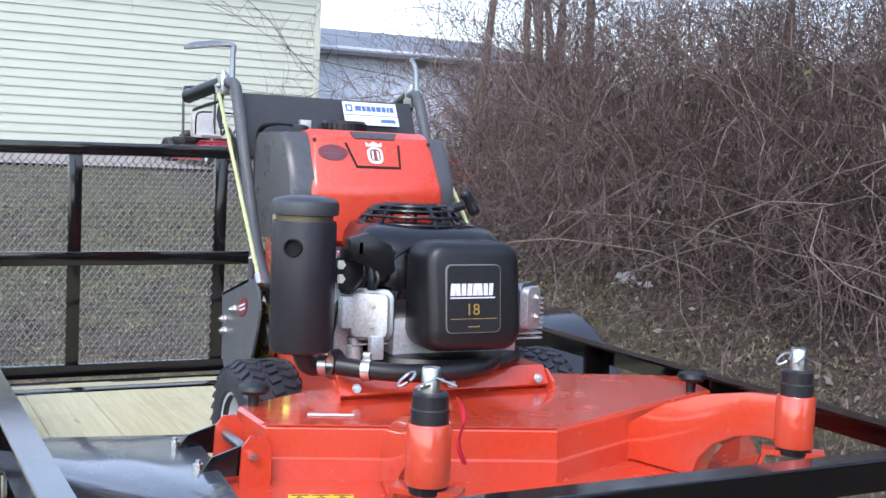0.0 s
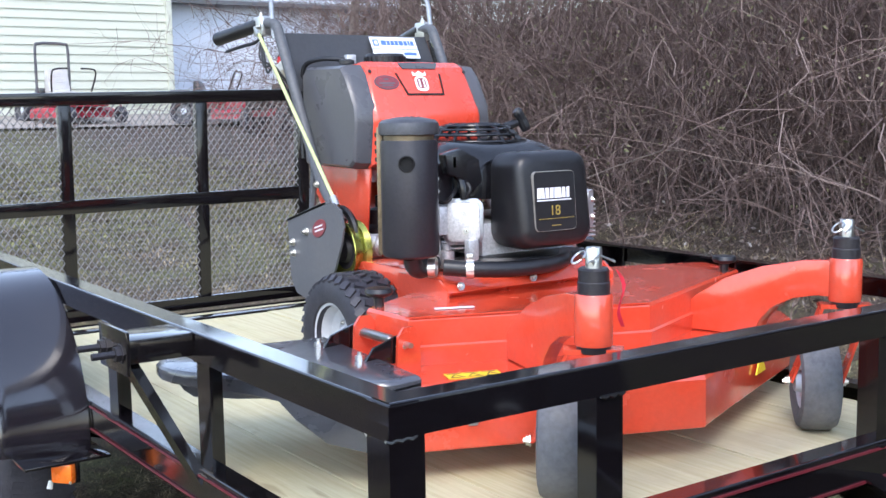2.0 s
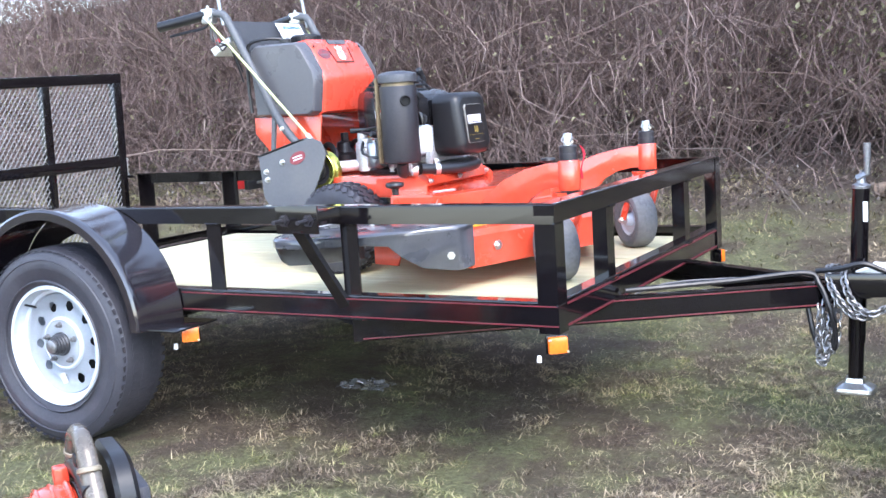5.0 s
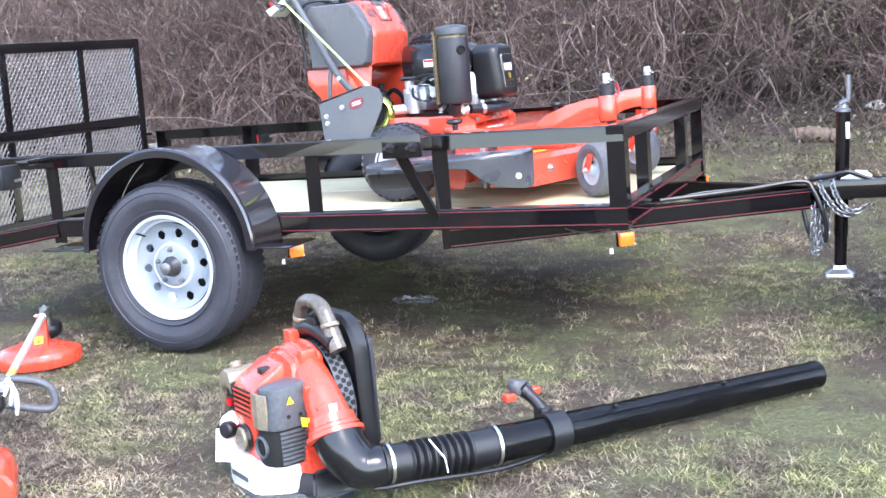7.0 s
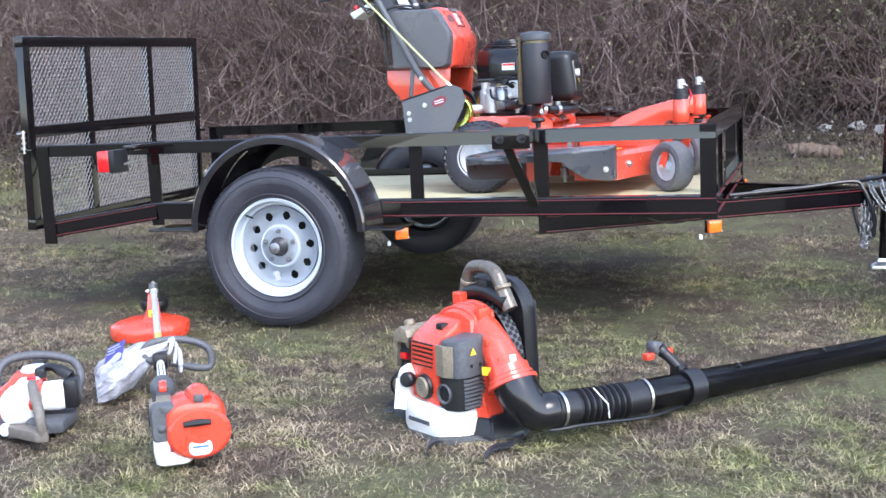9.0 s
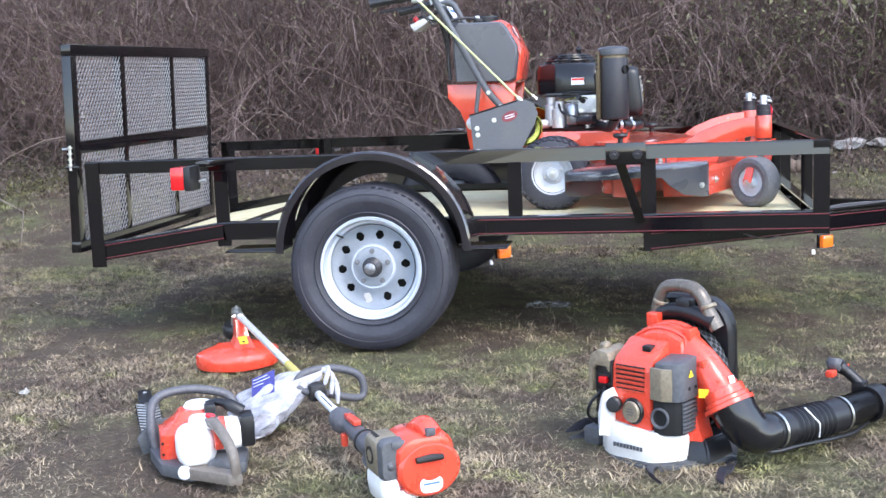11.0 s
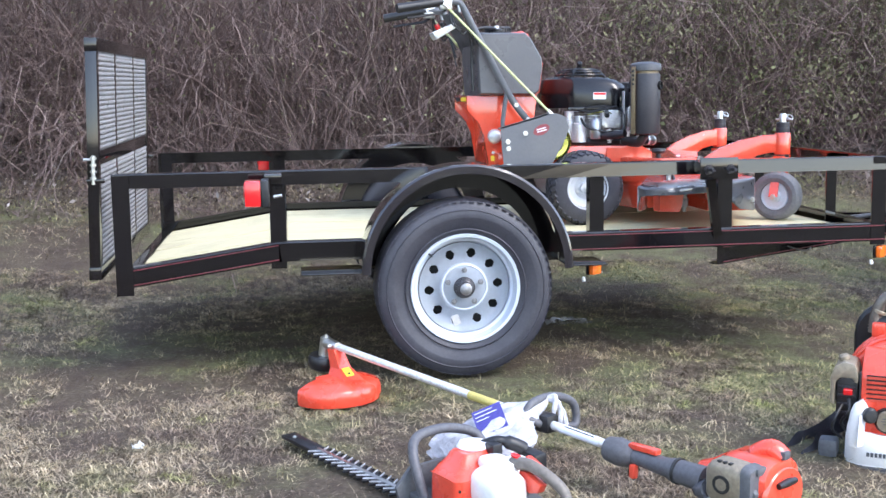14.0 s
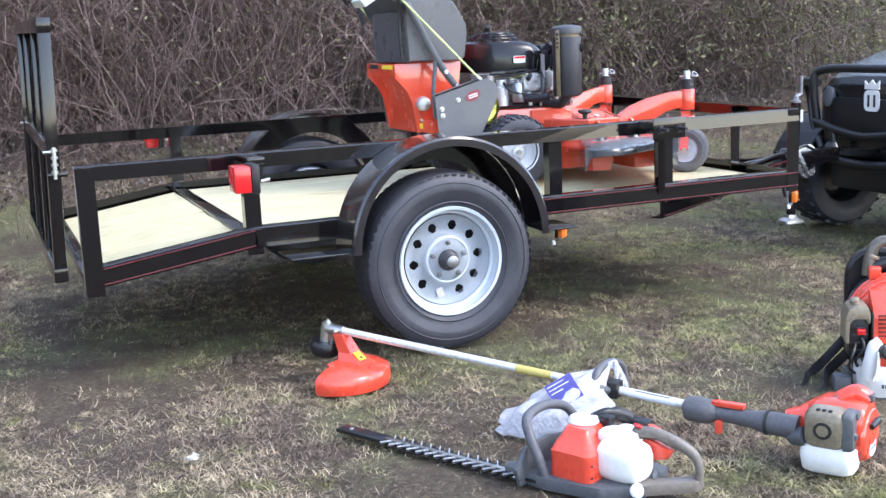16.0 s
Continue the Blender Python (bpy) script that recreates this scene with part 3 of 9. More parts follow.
def thicket(count, x0, x1, depth, tall, name, label, per=6, twigs=3, back=0.0):
    x = rng.uniform(x0, x1, count)
    y = brush_line(x) + back + rng.beta(1.0, 1.7, count) * depth
    st = np.stack([x, y, ground_z(x, y) - 0.05], 1)
    head = np.stack([rng.normal(0, 0.50, count), rng.normal(-0.16, 0.36, count), np.ones(count)], 1)
    ln = tall * np.clip(rng.lognormal(0, 0.38, count), 0.4, 1.45)
    p1, v1, f1 = strands(st, head, ln, rng.uniform(0.003, 0.0075, count), np.full(count, 0.0018), 9, 0.25, rng.uniform(0, 0.10, count), 3)
    m = count * per
    ids = rng.integers(0, count, m)
    b, d = along_of(p1, ids, rng.uniform(0.05, 0.95, m))
    d = d / np.linalg.norm(d, axis=1, keepdims=True) + rng.normal(0, 0.8, (m, 3))
    p2, v2, f2 = strands(b, d, np.clip(rng.lognormal(-0.45, 0.5, m), 0.1, 1.6), rng.uniform(0.0020, 0.0040, m), np.full(m, 0.0011), 5, 0.32, rng.uniform(0, 0.18, m))
    q = m * twigs
    ids = rng.integers(0, m, q)
    b, d = along_of(p2, ids, rng.uniform(0.1, 1.0, q))
    d = d / np.linalg.norm(d, axis=1, keepdims=True) + rng.normal(0, 0.85, (q, 3))
    p3, v3, f3 = strands(b, d, rng.lognormal(-1.05, 0.5, q), np.full(q, 0.0025), np.full(q, 0.0012), 3, 0.30, rng.uniform(0, 0.12, q), 2)
    v, f = join([(v1, f1), (v2, f2), (v3, f3)])
    tagged(new(name, raw_mesh(name, v, f, TWIG)), label, "brush", kind="stuff")


def whips(count, x0, x1, depth, name, label):
    """Long pale arching canes that lean out of the brush."""
    x = rng.uniform(x0, x1, count)
    y = brush_line(x) + rng.uniform(-0.1, 1.0, count) ** 2 * depth
    st = np.stack([x, y, ground_z(x, y) - 0.05], 1)
    head = np.stack([rng.normal(0, 0.75, count), rng.normal(-0.25, 0.30, count), np.ones(count)], 1)
    p, v, f = strands(st, head, rng.uniform(1.2, 2.4, count), rng.uniform(0.0035, 0.008, count), np.full(count, 0.0018), 10, 0.16, rng.uniform(0.02, 0.16, count), 4)
    m = count * 4
    b, d = along_of(p, rng.integers(0, count, m), rng.uniform(0.3, 0.98, m))
    _, v2, f2 = strands(b, d * 4 + rng.normal(0, 0.7, (m, 3)), rng.lognormal(-0.8, 0.5, m), np.full(m, 0.0028), np.full(m, 0.0012), 3, 0.2, rng.uniform(0, 0.1, m))
    v, f = join([(v, f), (v2, f2)])
    tagged(new(name, raw_mesh(name, v, f, CANE)), label, "brush", kind="stuff")


thicket(2150, -9.0, 6.5, 4.6, 3.1, "brush_thicket", "leafless grey-brown brush thicket on the bank", 7, 6)
thicket(620, -24.0, -9.0, 6.0, 2.7, "far_thicket", "leafless brush thicket running on towards the shed", 6, 4)
thicket(330, 6.0, 14.0, 4.5, 3.0, "side_thicket", "leafless brush thicket behind the parked vehicle", 6, 2)
thicket(480, -9.0, 6.5, 3.0, 4.3, "tall_thicket", "taller leafless saplings behind the brush", 8, 5, 2.4)
whips(70, -10.0, 7.0, 1.6, "pale_canes", "pale leafless canes arching out of the brush")


def leaves(centres, spread, size, name, label, material, cat="leaves"):
    n = len(centres)
    c = centres + rng.normal(0, 1, (n, 3)) * spread
    a = rng.normal(0, 1, (n, 3))
    a /= np.linalg.norm(a, axis=1, keepdims=True)
    b = np.cross(a, rng.normal(0, 1, (n, 3)))
    b /= np.linalg.norm(b, axis=1, keepdims=True)
    s = (size * rng.lognormal(0, 0.35, n))[:, None]
    nrm = np.cross(a, b) * s * 0.18
    v = np.stack([c - a * s, c + b * s * 0.45 + nrm, c + a * s, c - b * s * 0.45 + nrm], 1).reshape(-1, 3)
    f = np.arange(n * 4).reshape(-1, 4)
    tagged(new(name, raw_mesh(name, v, f, material)), label, cat, kind="stuff")


def leafy(count, x0, x1, low, high, name, label, clump, mat_=LEAF, size_=0.017):
    """Evergreen leaves gathered in uneven clumps among the twigs."""
    cx = rng.uniform(x0, x1, clump)
    cy = brush_line(cx) + rng.uniform(-0.4, 2.2, clump)
    cz = ground_z(cx, cy) + rng.uniform(low, high, clump)
    size = rng.uniform(0.12, 0.42, clump)
    k = rng.integers(0, clump, count)
    c = np.stack([cx, cy, cz], 1)[k] + rng.normal(0, 1, (count, 3)) * size[k][:, None] * np.array([1.5, 1.0, 1.0])
    leaves(c, 0.03, size_, name, label, mat_)


leafy(60000, 1.2, 8.0, 0.3, 2.8, "evergreen_brush", "dull olive small-leaved evergreen brush", 190)
leafy(52000, 3.2, 9.5, 0.2, 2.3, "green_bush", "dull green leafy bush beyond the coupler", 150, LEAF_G)
leafy(9000, -7.5, -3.2, 0.1, 1.4, "bramble_leaves", "scattered dull green bramble leaves in the thicket", 70, LEAF, 0.013)
leafy(5000, -3.0, 1.2, 0.3, 2.4, "sparse_leaves", "few olive leaves left on the brush", 160, LEAF, 0.012)
kx = rng.uniform(-8, 6, 40000)
ky = brush_line(kx) + rng.uniform(-1.3, 4.0, 40000)
leaves(np.stack([kx, ky, ground_z(kx, ky) + rng.uniform(0, 0.05, 40000)], 1), 0.01, 0.015, "leaf_litter", "fallen brown leaves under the brush", DEAD)


def tree(at, height, r, lean, seed):
    """A bare tree: a tapered trunk with limbs, and a crown of fine branches."""
    g = np.random.default_rng(seed)
    z = float(ground_z(np.array(at[0]), np.array(at[1])))
    t = thing("bare_tree", "slender leafless grey-barked tree in the brush", "tree", (at[0], at[1], z), group="trees in the brush")
    n = 9
    pts = [Vector((at[0] + lean[0] * (k / n) + g.normal(0, 0.05) * (k > 0), at[1] + lean[1] * (k / n) + g.normal(0, 0.05) * (k > 0), z - 0.1 + height * k / n)) for k in range(n + 1)]
    bm = bmesh.new()
    tube(bm, pts, [r * (1 - 0.8 * k / n) for k in range(n + 1)], 9)
    for k in range(14):
        i = int(g.integers(3, n))
        a = pts[i].lerp(pts[i + 1], float(g.random()))
        d = Vector((g.normal(), g.normal(), 0.6 + abs(g.normal()) * 0.5)).normalized()
        l = float(g.uniform(0.8, 2.2))
        tube(bm, [a, a + d * l * 0.5 + Vector((0, 0, 0.05)), a + d * l + Vector((0, 0, 0.25 * l))], [r * 0.28, r * 0.18, r * 0.06], 6)
    part("trunk", bm, BARK, t)
    m = 240
    b = np.array([tuple(pts[int(g.integers(4, n))].lerp(pts[n], float(g.random()) * 0.6)) for _ in range(m)])
    h = g.normal(0, 1, (m, 3)) + np.array([0, 0, 0.7])
    p, v, f = strands(b, h, g.uniform(0.5, 1.8, m), np.full(m, 0.008), np.full(m, 0.002), 5, 0.2, g.uniform(0, 0.08, m))
    q = 900
    b2, d2 = along_of(p, g.integers(0, m, q), g.uniform(0.2, 1, q))
    _, v2, f2 = strands(b2, d2 * 6 + g.normal(0, 0.7, (q, 3)), g.uniform(0.2, 0.8, q), np.full(q, 0.003), np.full(q, 0.0012), 3, 0.25, np.full(q, 0.05))
    v, f = join([(v, f), (v2, f2)])
    crown = new("crown", raw_mesh("crown", v - np.array([at[0], at[1], z]), f, TWIG))
    crown.parent = t


for spot in ((-10.0, 6.95, 6.5, 0.075, 0.1), (-9.2, 7.3, 6.0, 0.05, -0.2), (-11.5, 8.6, 7.0, 0.08, 0.3), (-8.4, 7.5, 6.0, 0.05, -0.2), (-15.5, 12.2, 8.5, 0.12, 0.2), (-13.5, 10.2, 7.0, 0.09, -0.3), (-17.5, 12.0, 8.0, 0.10, 0.2),
             (-2.6, 6.6, 5.5, 0.04, 0.3), (-1.7, 6.4, 5.2, 0.035, -0.3), (3.4, 8.4, 6.0, 0.06, 0.2), (-4.6, 7.0, 5.6, 0.045, 0.25), (0.4, 7.0, 5.0, 0.03, 0.2),
             (-20.0, 14.5, 9.0, 0.13, -0.2), (-12.4, 9.6, 7.5, 0.07, 0.2), (5.5, 8.0, 6.0, 0.05, -0.2)):
    tree(spot[:2], spot[2], spot[3], (spot[4], 0.2), int(abs(spot[0]) * 100))


def scrap(at, size, seed, name, label, material, cat):
    """A crumpled lump lying on the bank."""
    g = np.random.default_rng(seed)
    bm = bmesh.new()
    bmesh.ops.create_icosphere(bm, subdivisions=2, radius=1)
    z = float(ground_z(np.array(at[0]), np.array(at[1])))
    for v in bm.verts:
        k = 0.7 + 0.5 * noise.noise(v.co * 1.7 + Vector((seed, 0, 0)))
        v.co = Vector((v.co.x * size[0] * k + at[0], v.co.y * size[1] * k + at[1], z + max(-0.02, v.co.z * size[2] * k + size[2] * 0.4)))
    solo(name, bm, material, label, cat, smooth=0.5)


for k, (x, y, s) in enumerate(((2.7, 5.2, 0.16), (2.95, 5.3, 0.12), (2.45, 5.4, 0.10), (3.3, 5.2, 0.14), (3.1, 5.05, 0.09), (2.2, 5.35, 0.08))):
    scrap((x, y), (s, s * 0.8, s * 0.5), 10 + k, "rubble_stone", "pale broken rubble lump at the foot of the brush", STONE, "stone")
scrap((-3.6, 4.75), (0.13, 0.07, 0.06), 31, "plastic_sheet", "crumpled white plastic sheet caught in the brush", PALE_SHEET, "litter")
scrap((-3.3, 4.7), (0.09, 0.06, 0.035), 32, "plastic_sheet", "crumpled white plastic sheet caught in the brush", PALE_SHEET, "litter")
log_bm = bmesh.new()
tube(log_bm, curve_pts([(1.95, 4.45, 0.335), (2.02, 4.44, 0.345), (2.12, 4.41, 0.335), (2.22, 4.40, 0.325), (2.31, 4.36, 0.318)], 5), [0.030 + 0.028 * math.sin(math.pi * min(1, 0.12 + k / 24)) ** 0.6 + 0.006 * math.sin(2.3 * k) for k in range(21)], 14)
for v in log_bm.verts:
    v.co += Vector((0, 0, 1)) * 0.012 * noise.noise(v.co * 14)
solo("log", log_bm, LOG, "short cut log lying on the bank", "log")


# ---- utility trailer ----
RX0, RX1, RY0, RY1, RTOP = -1.29, 1.79, 0.0, 1.63, 0.782
BREAK, FLOOR, LIP, SILL = -0.68, 0.470, 0.508, 0.432
REAR_DROP = 0.088
trailer = thing("utility_trailer", "black steel single-axle utility trailer with wooden floor and mesh tailgate", "trailer", (0, 0.8, 0))


def tyre_profile(r, w, rim_r):
    h = w / 2
    return [(rim_r, -h * 0.72), (rim_r + 0.02, -h * 0.86), ((r + rim_r) / 2, -h), (r * 0.93, -h * 0.95), (r * 0.985, -h * 0.80), (r, -h * 0.6), (r, h * 0.6), (r * 0.985, h * 0.80),
            (r * 0.93, h * 0.95), ((r + rim_r) / 2 + 0.004, h), ((r + rim_r) / 2, h * 0.985), (rim_r + 0.02, h * 0.86), (rim_r, h * 0.72)]


def road_wheel(at, face, parent):
    """A trailer wheel: radial tyre with a blocked tread, white ten-hole rim, five nuts and a greased hub."""
    m = facing(at, (0, face, 0))
    wheel = thing_part("wheel", parent, at)
    bm = bmesh.new()
    lathe(bm, tyre_profile(0.336, 0.205, 0.200), 72, m, True)
    for k in range(64):
        a = k * math.tau / 64
        for h, tw in ((-0.083, 0.25), (-0.045, -0.2), (0.0, 0.15), (0.045, -0.2), (0.083, 0.25)):
            box(bm, (-0.010, -0.014, 0), (0.010, 0.014, 0.0025 if abs(h) < 0.06 else 0.001), 0, m @ Matrix.Rotation(a + 0.02 * (h > 0), 4, "Z") @ Matrix.Translation((0.334 if abs(h) < 0.06 else 0.328, 0, h)) @ Matrix.Rotation(math.pi / 2, 4, "Y") @ Matrix.Rotation(math.pi / 2 + tw, 4, "Z"))
    for rr in (0.298, 0.226):
        lathe(bm, [(rr - 0.004, 0.098), (rr, 0.1022), (rr + 0.004, 0.098)], 64, m)
    part("tyre", bm, RUBBER, wheel)
    bm = bmesh.new()
    lathe(bm, [(0.196, 0.088), (0.206, 0.090), (0.209, 0.084), (0.204, 0.076), (0.196, 0.072), (0.188, 0.050), (0.178, 0.046), (0.172, 0.030), (0.168, -0.07), (0.176, -0.07), (0.196, 0.05)], 64, m, True)
    part("rim", bm, RIM, wheel)
    bm = bmesh.new()
    n, holes = 80, 10
    rr = [0.0, 0.039, 0.078, 0.092, 0.113, 0.132, 0.151, 0.160, 0.172]
    hh = [0.052, 0.052, 0.050, 0.040, 0.030, 0.028, 0.030, 0.036, 0.044]
    rings = [[bm.verts.new(m @ Vector((r * math.cos(k * math.tau / n), r * math.sin(k * math.tau / n), h))) for k in range(n)] for r, h in zip(rr[1:], hh[1:])]
    for i, (q, w) in enumerate(zip(rings, rings[1:])):
        for k in range(n):
            if i in (3, 4) and k % 8 in (0, 1):
                continue
            bm.faces.new((q[k], q[(k + 1) % n], w[(k + 1) % n], w[k]))
    # round the ten holes
    for c in range(1, n, 8):
        mid = rings[4][c].co.copy()
        for i in (3, 4, 5):
            for k in (c - 1, c, c + 1):
                if i != 4 or k != c:
                    v = rings[i][k % n]
                    v.co = mid + (v.co - mid).normalized() * 0.0185
        bm.verts.remove(rings[4][c])
    bmesh.ops.solidify(bm, geom=bm.faces[:], thickness=0.004)
    part("rim_disc", bm, RIM, wheel, "white ten-hole wheel disc")
    bm = lathe(bmesh.new(), [(0.093, 0.040), (0.090, 0.049), (0.085, 0.052), (0.081, 0.050)], 48, m)
    part("rim_ridge", bm, RIM, wheel)
    # added dark disc: stands in for the shade behind the rim's holes
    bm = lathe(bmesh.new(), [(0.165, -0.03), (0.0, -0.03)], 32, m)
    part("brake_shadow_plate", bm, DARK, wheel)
    bm = lathe(bmesh.new(), [(0.041, 0.02), (0.041, 0.058), (0.037, 0.062), (0.037, 0.068), (0.034, 0.071), (0.034, 0.077), (0.031, 0.080), (0.031, 0.086), (0.028, 0.088), (0.028, 0.094), (0.0, 0.094)], 28, m)
    part("hub", bm, HUB, wheel, "grey greasy ridged hub with steel cap")
    bm = lathe(bmesh.new(), [(0.023, 0.092), (0.023, 0.101), (0.018, 0.104), (0.0, 0.104)], 20, m)
    part("hub_cap", bm, CHAIN, wheel)
    for k in range(5):
        a = k * math.tau / 5 + 0.3
        bm = bmesh.new()
        bolt(bm, m @ Vector((0.066 * math.cos(a), 0.066 * math.sin(a), 0.052)), m.to_3x3() @ Vector((0, 0, 1)), 0.0085, 0.013)
        part("wheel_nut", bm, CHAIN, wheel)
    bm = bmesh.new()
    tube(bm, [m @ Vector((-0.12, 0.12, 0.04)), m @ Vector((-0.135, 0.135, 0.075))], 0.004, 8)
    part("valve", bm, BLK_P, wheel)
    bm = one_box((-0.014, -0.02, 0), (0.014, 0.02, 0.001), 0, m @ Matrix.Translation((-0.03, -0.128, 0.0315)) @ Matrix.Rotation(0.3, 4, "Z"))
    part("sticker", bm, PALE_SHEET, wheel)


def thing_part(name, parent, at):
    """A part that only gathers its own pieces: a small carrier mesh at the axle."""
    bm = lathe(bmesh.new(), [(0, -0.06), (0.03, -0.06), (0.03, 0.01), (0, 0.01)], 16, facing(at, (0, 1, 0)))
    return part(name, bm, HEAT, parent)


def trailer_frame():
    P = trailer
    # top rails: angle iron, flange up, leg outwards
    # the near rail is twisted: its leg springs outwards towards the front
    rings = []
    for k in range(17):
        t = k / 16
        s = 0.0035 * (1 / (1 + math.exp(-14 * (t - 0.52)))) + 0.0006 * math.sin(9 * t)
        rings.append([(RX0 + (RX1 - RX0) * t, RY0 - o, RTOP + h) for o, h in ((0, -0.005), (-0.0006, -0.0024), (-0.0024, -0.0006), (-0.005, 0), (-0.052, 0), (-0.052, -0.006), (-0.006, -0.006), (s - 0.006, -0.055), (s, -0.055))])
    part("top_rail", loft(bmesh.new(), rings), BLACK, P, smooth=None)
    part("top_rail", beam((RX0, RY1, RTOP), (RX1, RY1, RTOP), angle_iron(0.052, 0.055, 0.006, 1)), BLACK, P, smooth=None)
    part("top_rail", beam((RX1, RY0 + 0.003, RTOP + 0.002), (RX1, RY1 - 0.003, RTOP + 0.002), angle_iron(0.052, 0.055, 0.006, -1)), BLACK, P, smooth=None)
    # lower frame: level over the axle, falling behind the break
    for y, f in ((RY0, -1), (RY1, 1)):
        part("side_sill", beam((BREAK, y, LIP), (RX1, y, LIP), angle_iron(0.05, LIP - SILL, 0.007, f)), BLACK, P, smooth=None)
        part("tail_sill", beam((RX0, y, LIP - REAR_DROP), (BREAK, y, LIP), angle_iron(0.05, LIP - SILL, 0.007, f)), BLACK, P, smooth=None)
        s = -0.003 if y < 1 else 0.003
        for dz in (0.010, 0.066):
            part("pinstripe", beam((0.42, y + s, LIP - dz), (RX1, y + s, LIP - dz), [(-0.002, 0), (0.002, 0), (0.002, -0.0035), (-0.002, -0.0035)]), RED_LINE, P, "thin dark red pinstripe", smooth=None)
            part("pinstripe", beam((RX0, y + s, LIP - REAR_DROP - dz), (BREAK, y + s, LIP - dz), [(-0.002, 0), (0.002, 0), (0.002, -0.0035), (-0.002, -0.0035)]), RED_LINE, P, "thin dark red pinstripe", smooth=None)
    part("front_sill", beam((RX1 - 0.004, RY0 + 0.05, LIP), (RX1 - 0.004, RY1 - 0.05, LIP), angle_iron(0.05, 0.085, 0.007, -1)), BLACK, P, smooth=None)
    for dz in (0.012, 0.074):
        part("pinstripe", one_box((RX1 - 0.006, RY0 + 0.06, LIP - dz - 0.005), (RX1 + 0.0005, RY1 - 0.06, LIP - dz)), RED_LINE, P, smooth=None)
    part("rear_sill", one_box((RX0 + 0.004, RY0 + 0.05, LIP - REAR_DROP - 0.075), (RX0 + 0.05, RY1 - 0.05, LIP - REAR_DROP - 0.036), 0.004), BLACK, P)
    for x in (-0.3, 0.25, 0.8, 1.3):
        part("crossmember", one_box((x, RY0 + 0.05, SILL), (x + 0.05, RY1 - 0.05, FLOOR - 0.036), 0.003), BLACK, P)
    part("break_strip", one_box((BREAK - 0.03, RY0 + 0.055, FLOOR - 0.03), (BREAK + 0.03, RY1 - 0.055, FLOOR + 0.006), 0.003), BLACK, P)
    # posts of angle iron
    for y, f in ((RY0, 1), (RY1, -1)):
        for x, zb, w in ((RX0, 0.322, 0.064), (BREAK, 0.405, 0.060), (0.573, SILL, 0.058), (1.105, SILL, 0.060)):
            bm = bmesh.new()
            o = y + f * (-0.007 if x == RX0 else 0.007)  # the tail posts stand outside the sill
            prism(bm, [(x - (0 if x == RX0 else w / 2), o), (x + (w if x == RX0 else w / 2), o), (x + (w if x == RX0 else w / 2), o + f * 0.006), (x - (0 if x == RX0 else w / 2) + 0.006, o + f * 0.006), (x - (0 if x == RX0 else w / 2) + 0.006, o + f * 0.05), (x - (0 if x == RX0 else w / 2), o + f * 0.05)], zb, RTOP - 0.007, "z")
            part("post", bm, BLACK, P, smooth=None)
    for y, f in ((RY0, 1), (RY1, -1)):
        bm = bmesh.new()
        prism(bm, [(RX1 + 0.002, y - f * 0.002), (RX1 + 0.002, y + f * 0.06), (RX1 - 0.004, y + f * 0.06), (RX1 - 0.004, y + f * 0.004), (RX1 - 0.06, y + f * 0.004), (RX1 - 0.06, y - f * 0.002)], 0.418, RTOP - 0.003, "z")
        part("corner_post", bm, BLACK, P, smooth=None)
    for y in (0.44, 1.22):
        bm = bmesh.new()
        prism(bm, [(RX1 - 0.008, y - 0.03), (RX1 - 0.008, y + 0.03), (RX1 - 0.014, y + 0.03), (RX1 - 0.014, y - 0.024), (RX1 - 0.055, y - 0.024), (RX1 - 0.055, y - 0.03)], SILL, RTOP - 0.007, "z")
        part("post", bm, BLACK, P, smooth=None)
    # weld beads at post feet and heads
    for x, y in ((0.573, RY0), (1.105, RY0), (BREAK, RY0), (RX1, RY0 + 0.02), (RX1, 0.44), (RX1, 1.22)):
        for z in (RTOP - 0.055, LIP - 0.01):
            bm = bmesh.new()
            c = Vector((x, y, z))
            d = Vector((1, 0, 0)) if x < 1.7 else Vector((0, 1, 0))
            pts = [c + d * (k - 3) * 0.009 + Vector((0, 0, 0.0015 * (-1) ** k)) for k in range(7)]
            tube(bm, pts, [0.003 + 0.0012 * (k % 2) for k in range(7)], 6)
            part("weld", bm, BLACK, P)
    # tongue: two rails converging below the floor on the coupler
    for y0, f in ((0.02, 1), (RY1 - 0.02, -1)):
        prof = [(f * 0.0, 0), (f * 0.045, 0), (f * 0.045, -0.006), (f * 0.006, -0.006), (f * 0.006, -0.070), (f * 0.045, -0.070), (f * 0.045, -0.076), (0, -0.076)]
        a, b = Vector((1.085, y0, SILL - 0.001)), Vector((2.40, 0.815 - f * 0.03, SILL + 0.012))
        prof = [(-s, h) for s, h in prof] if f > 0 else [(-s, h) for s, h in prof]
        part("tongue_rail", beam(a, b, prof), BLACK, P, smooth=None)
        n = (b - a).cross(Vector((0, 0, 1))).normalized() * (0.0025 if f > 0 else -0.0025)
        for dz in (0.006, 0.066):
            part("pinstripe", beam(a.lerp(b, 0.02) + n - Vector((0, 0, dz)), b + n - Vector((0, 0, dz)), [(-0.002, 0), (0.002, 0), (0.002, -0.0035), (-0.002, -0.0035)]), RED_LINE, P, smooth=None)
    bm = bmesh.new()
    prism(bm, [(2.36, 0.74), (2.60, 0.775), (2.72, 0.782), (2.74, 0.815), (2.72, 0.848), (2.60, 0.855), (2.36, 0.89)], 0.40, 0.475, "z", 0.008)
    coupler = part("coupler", bm, BLACK, P)
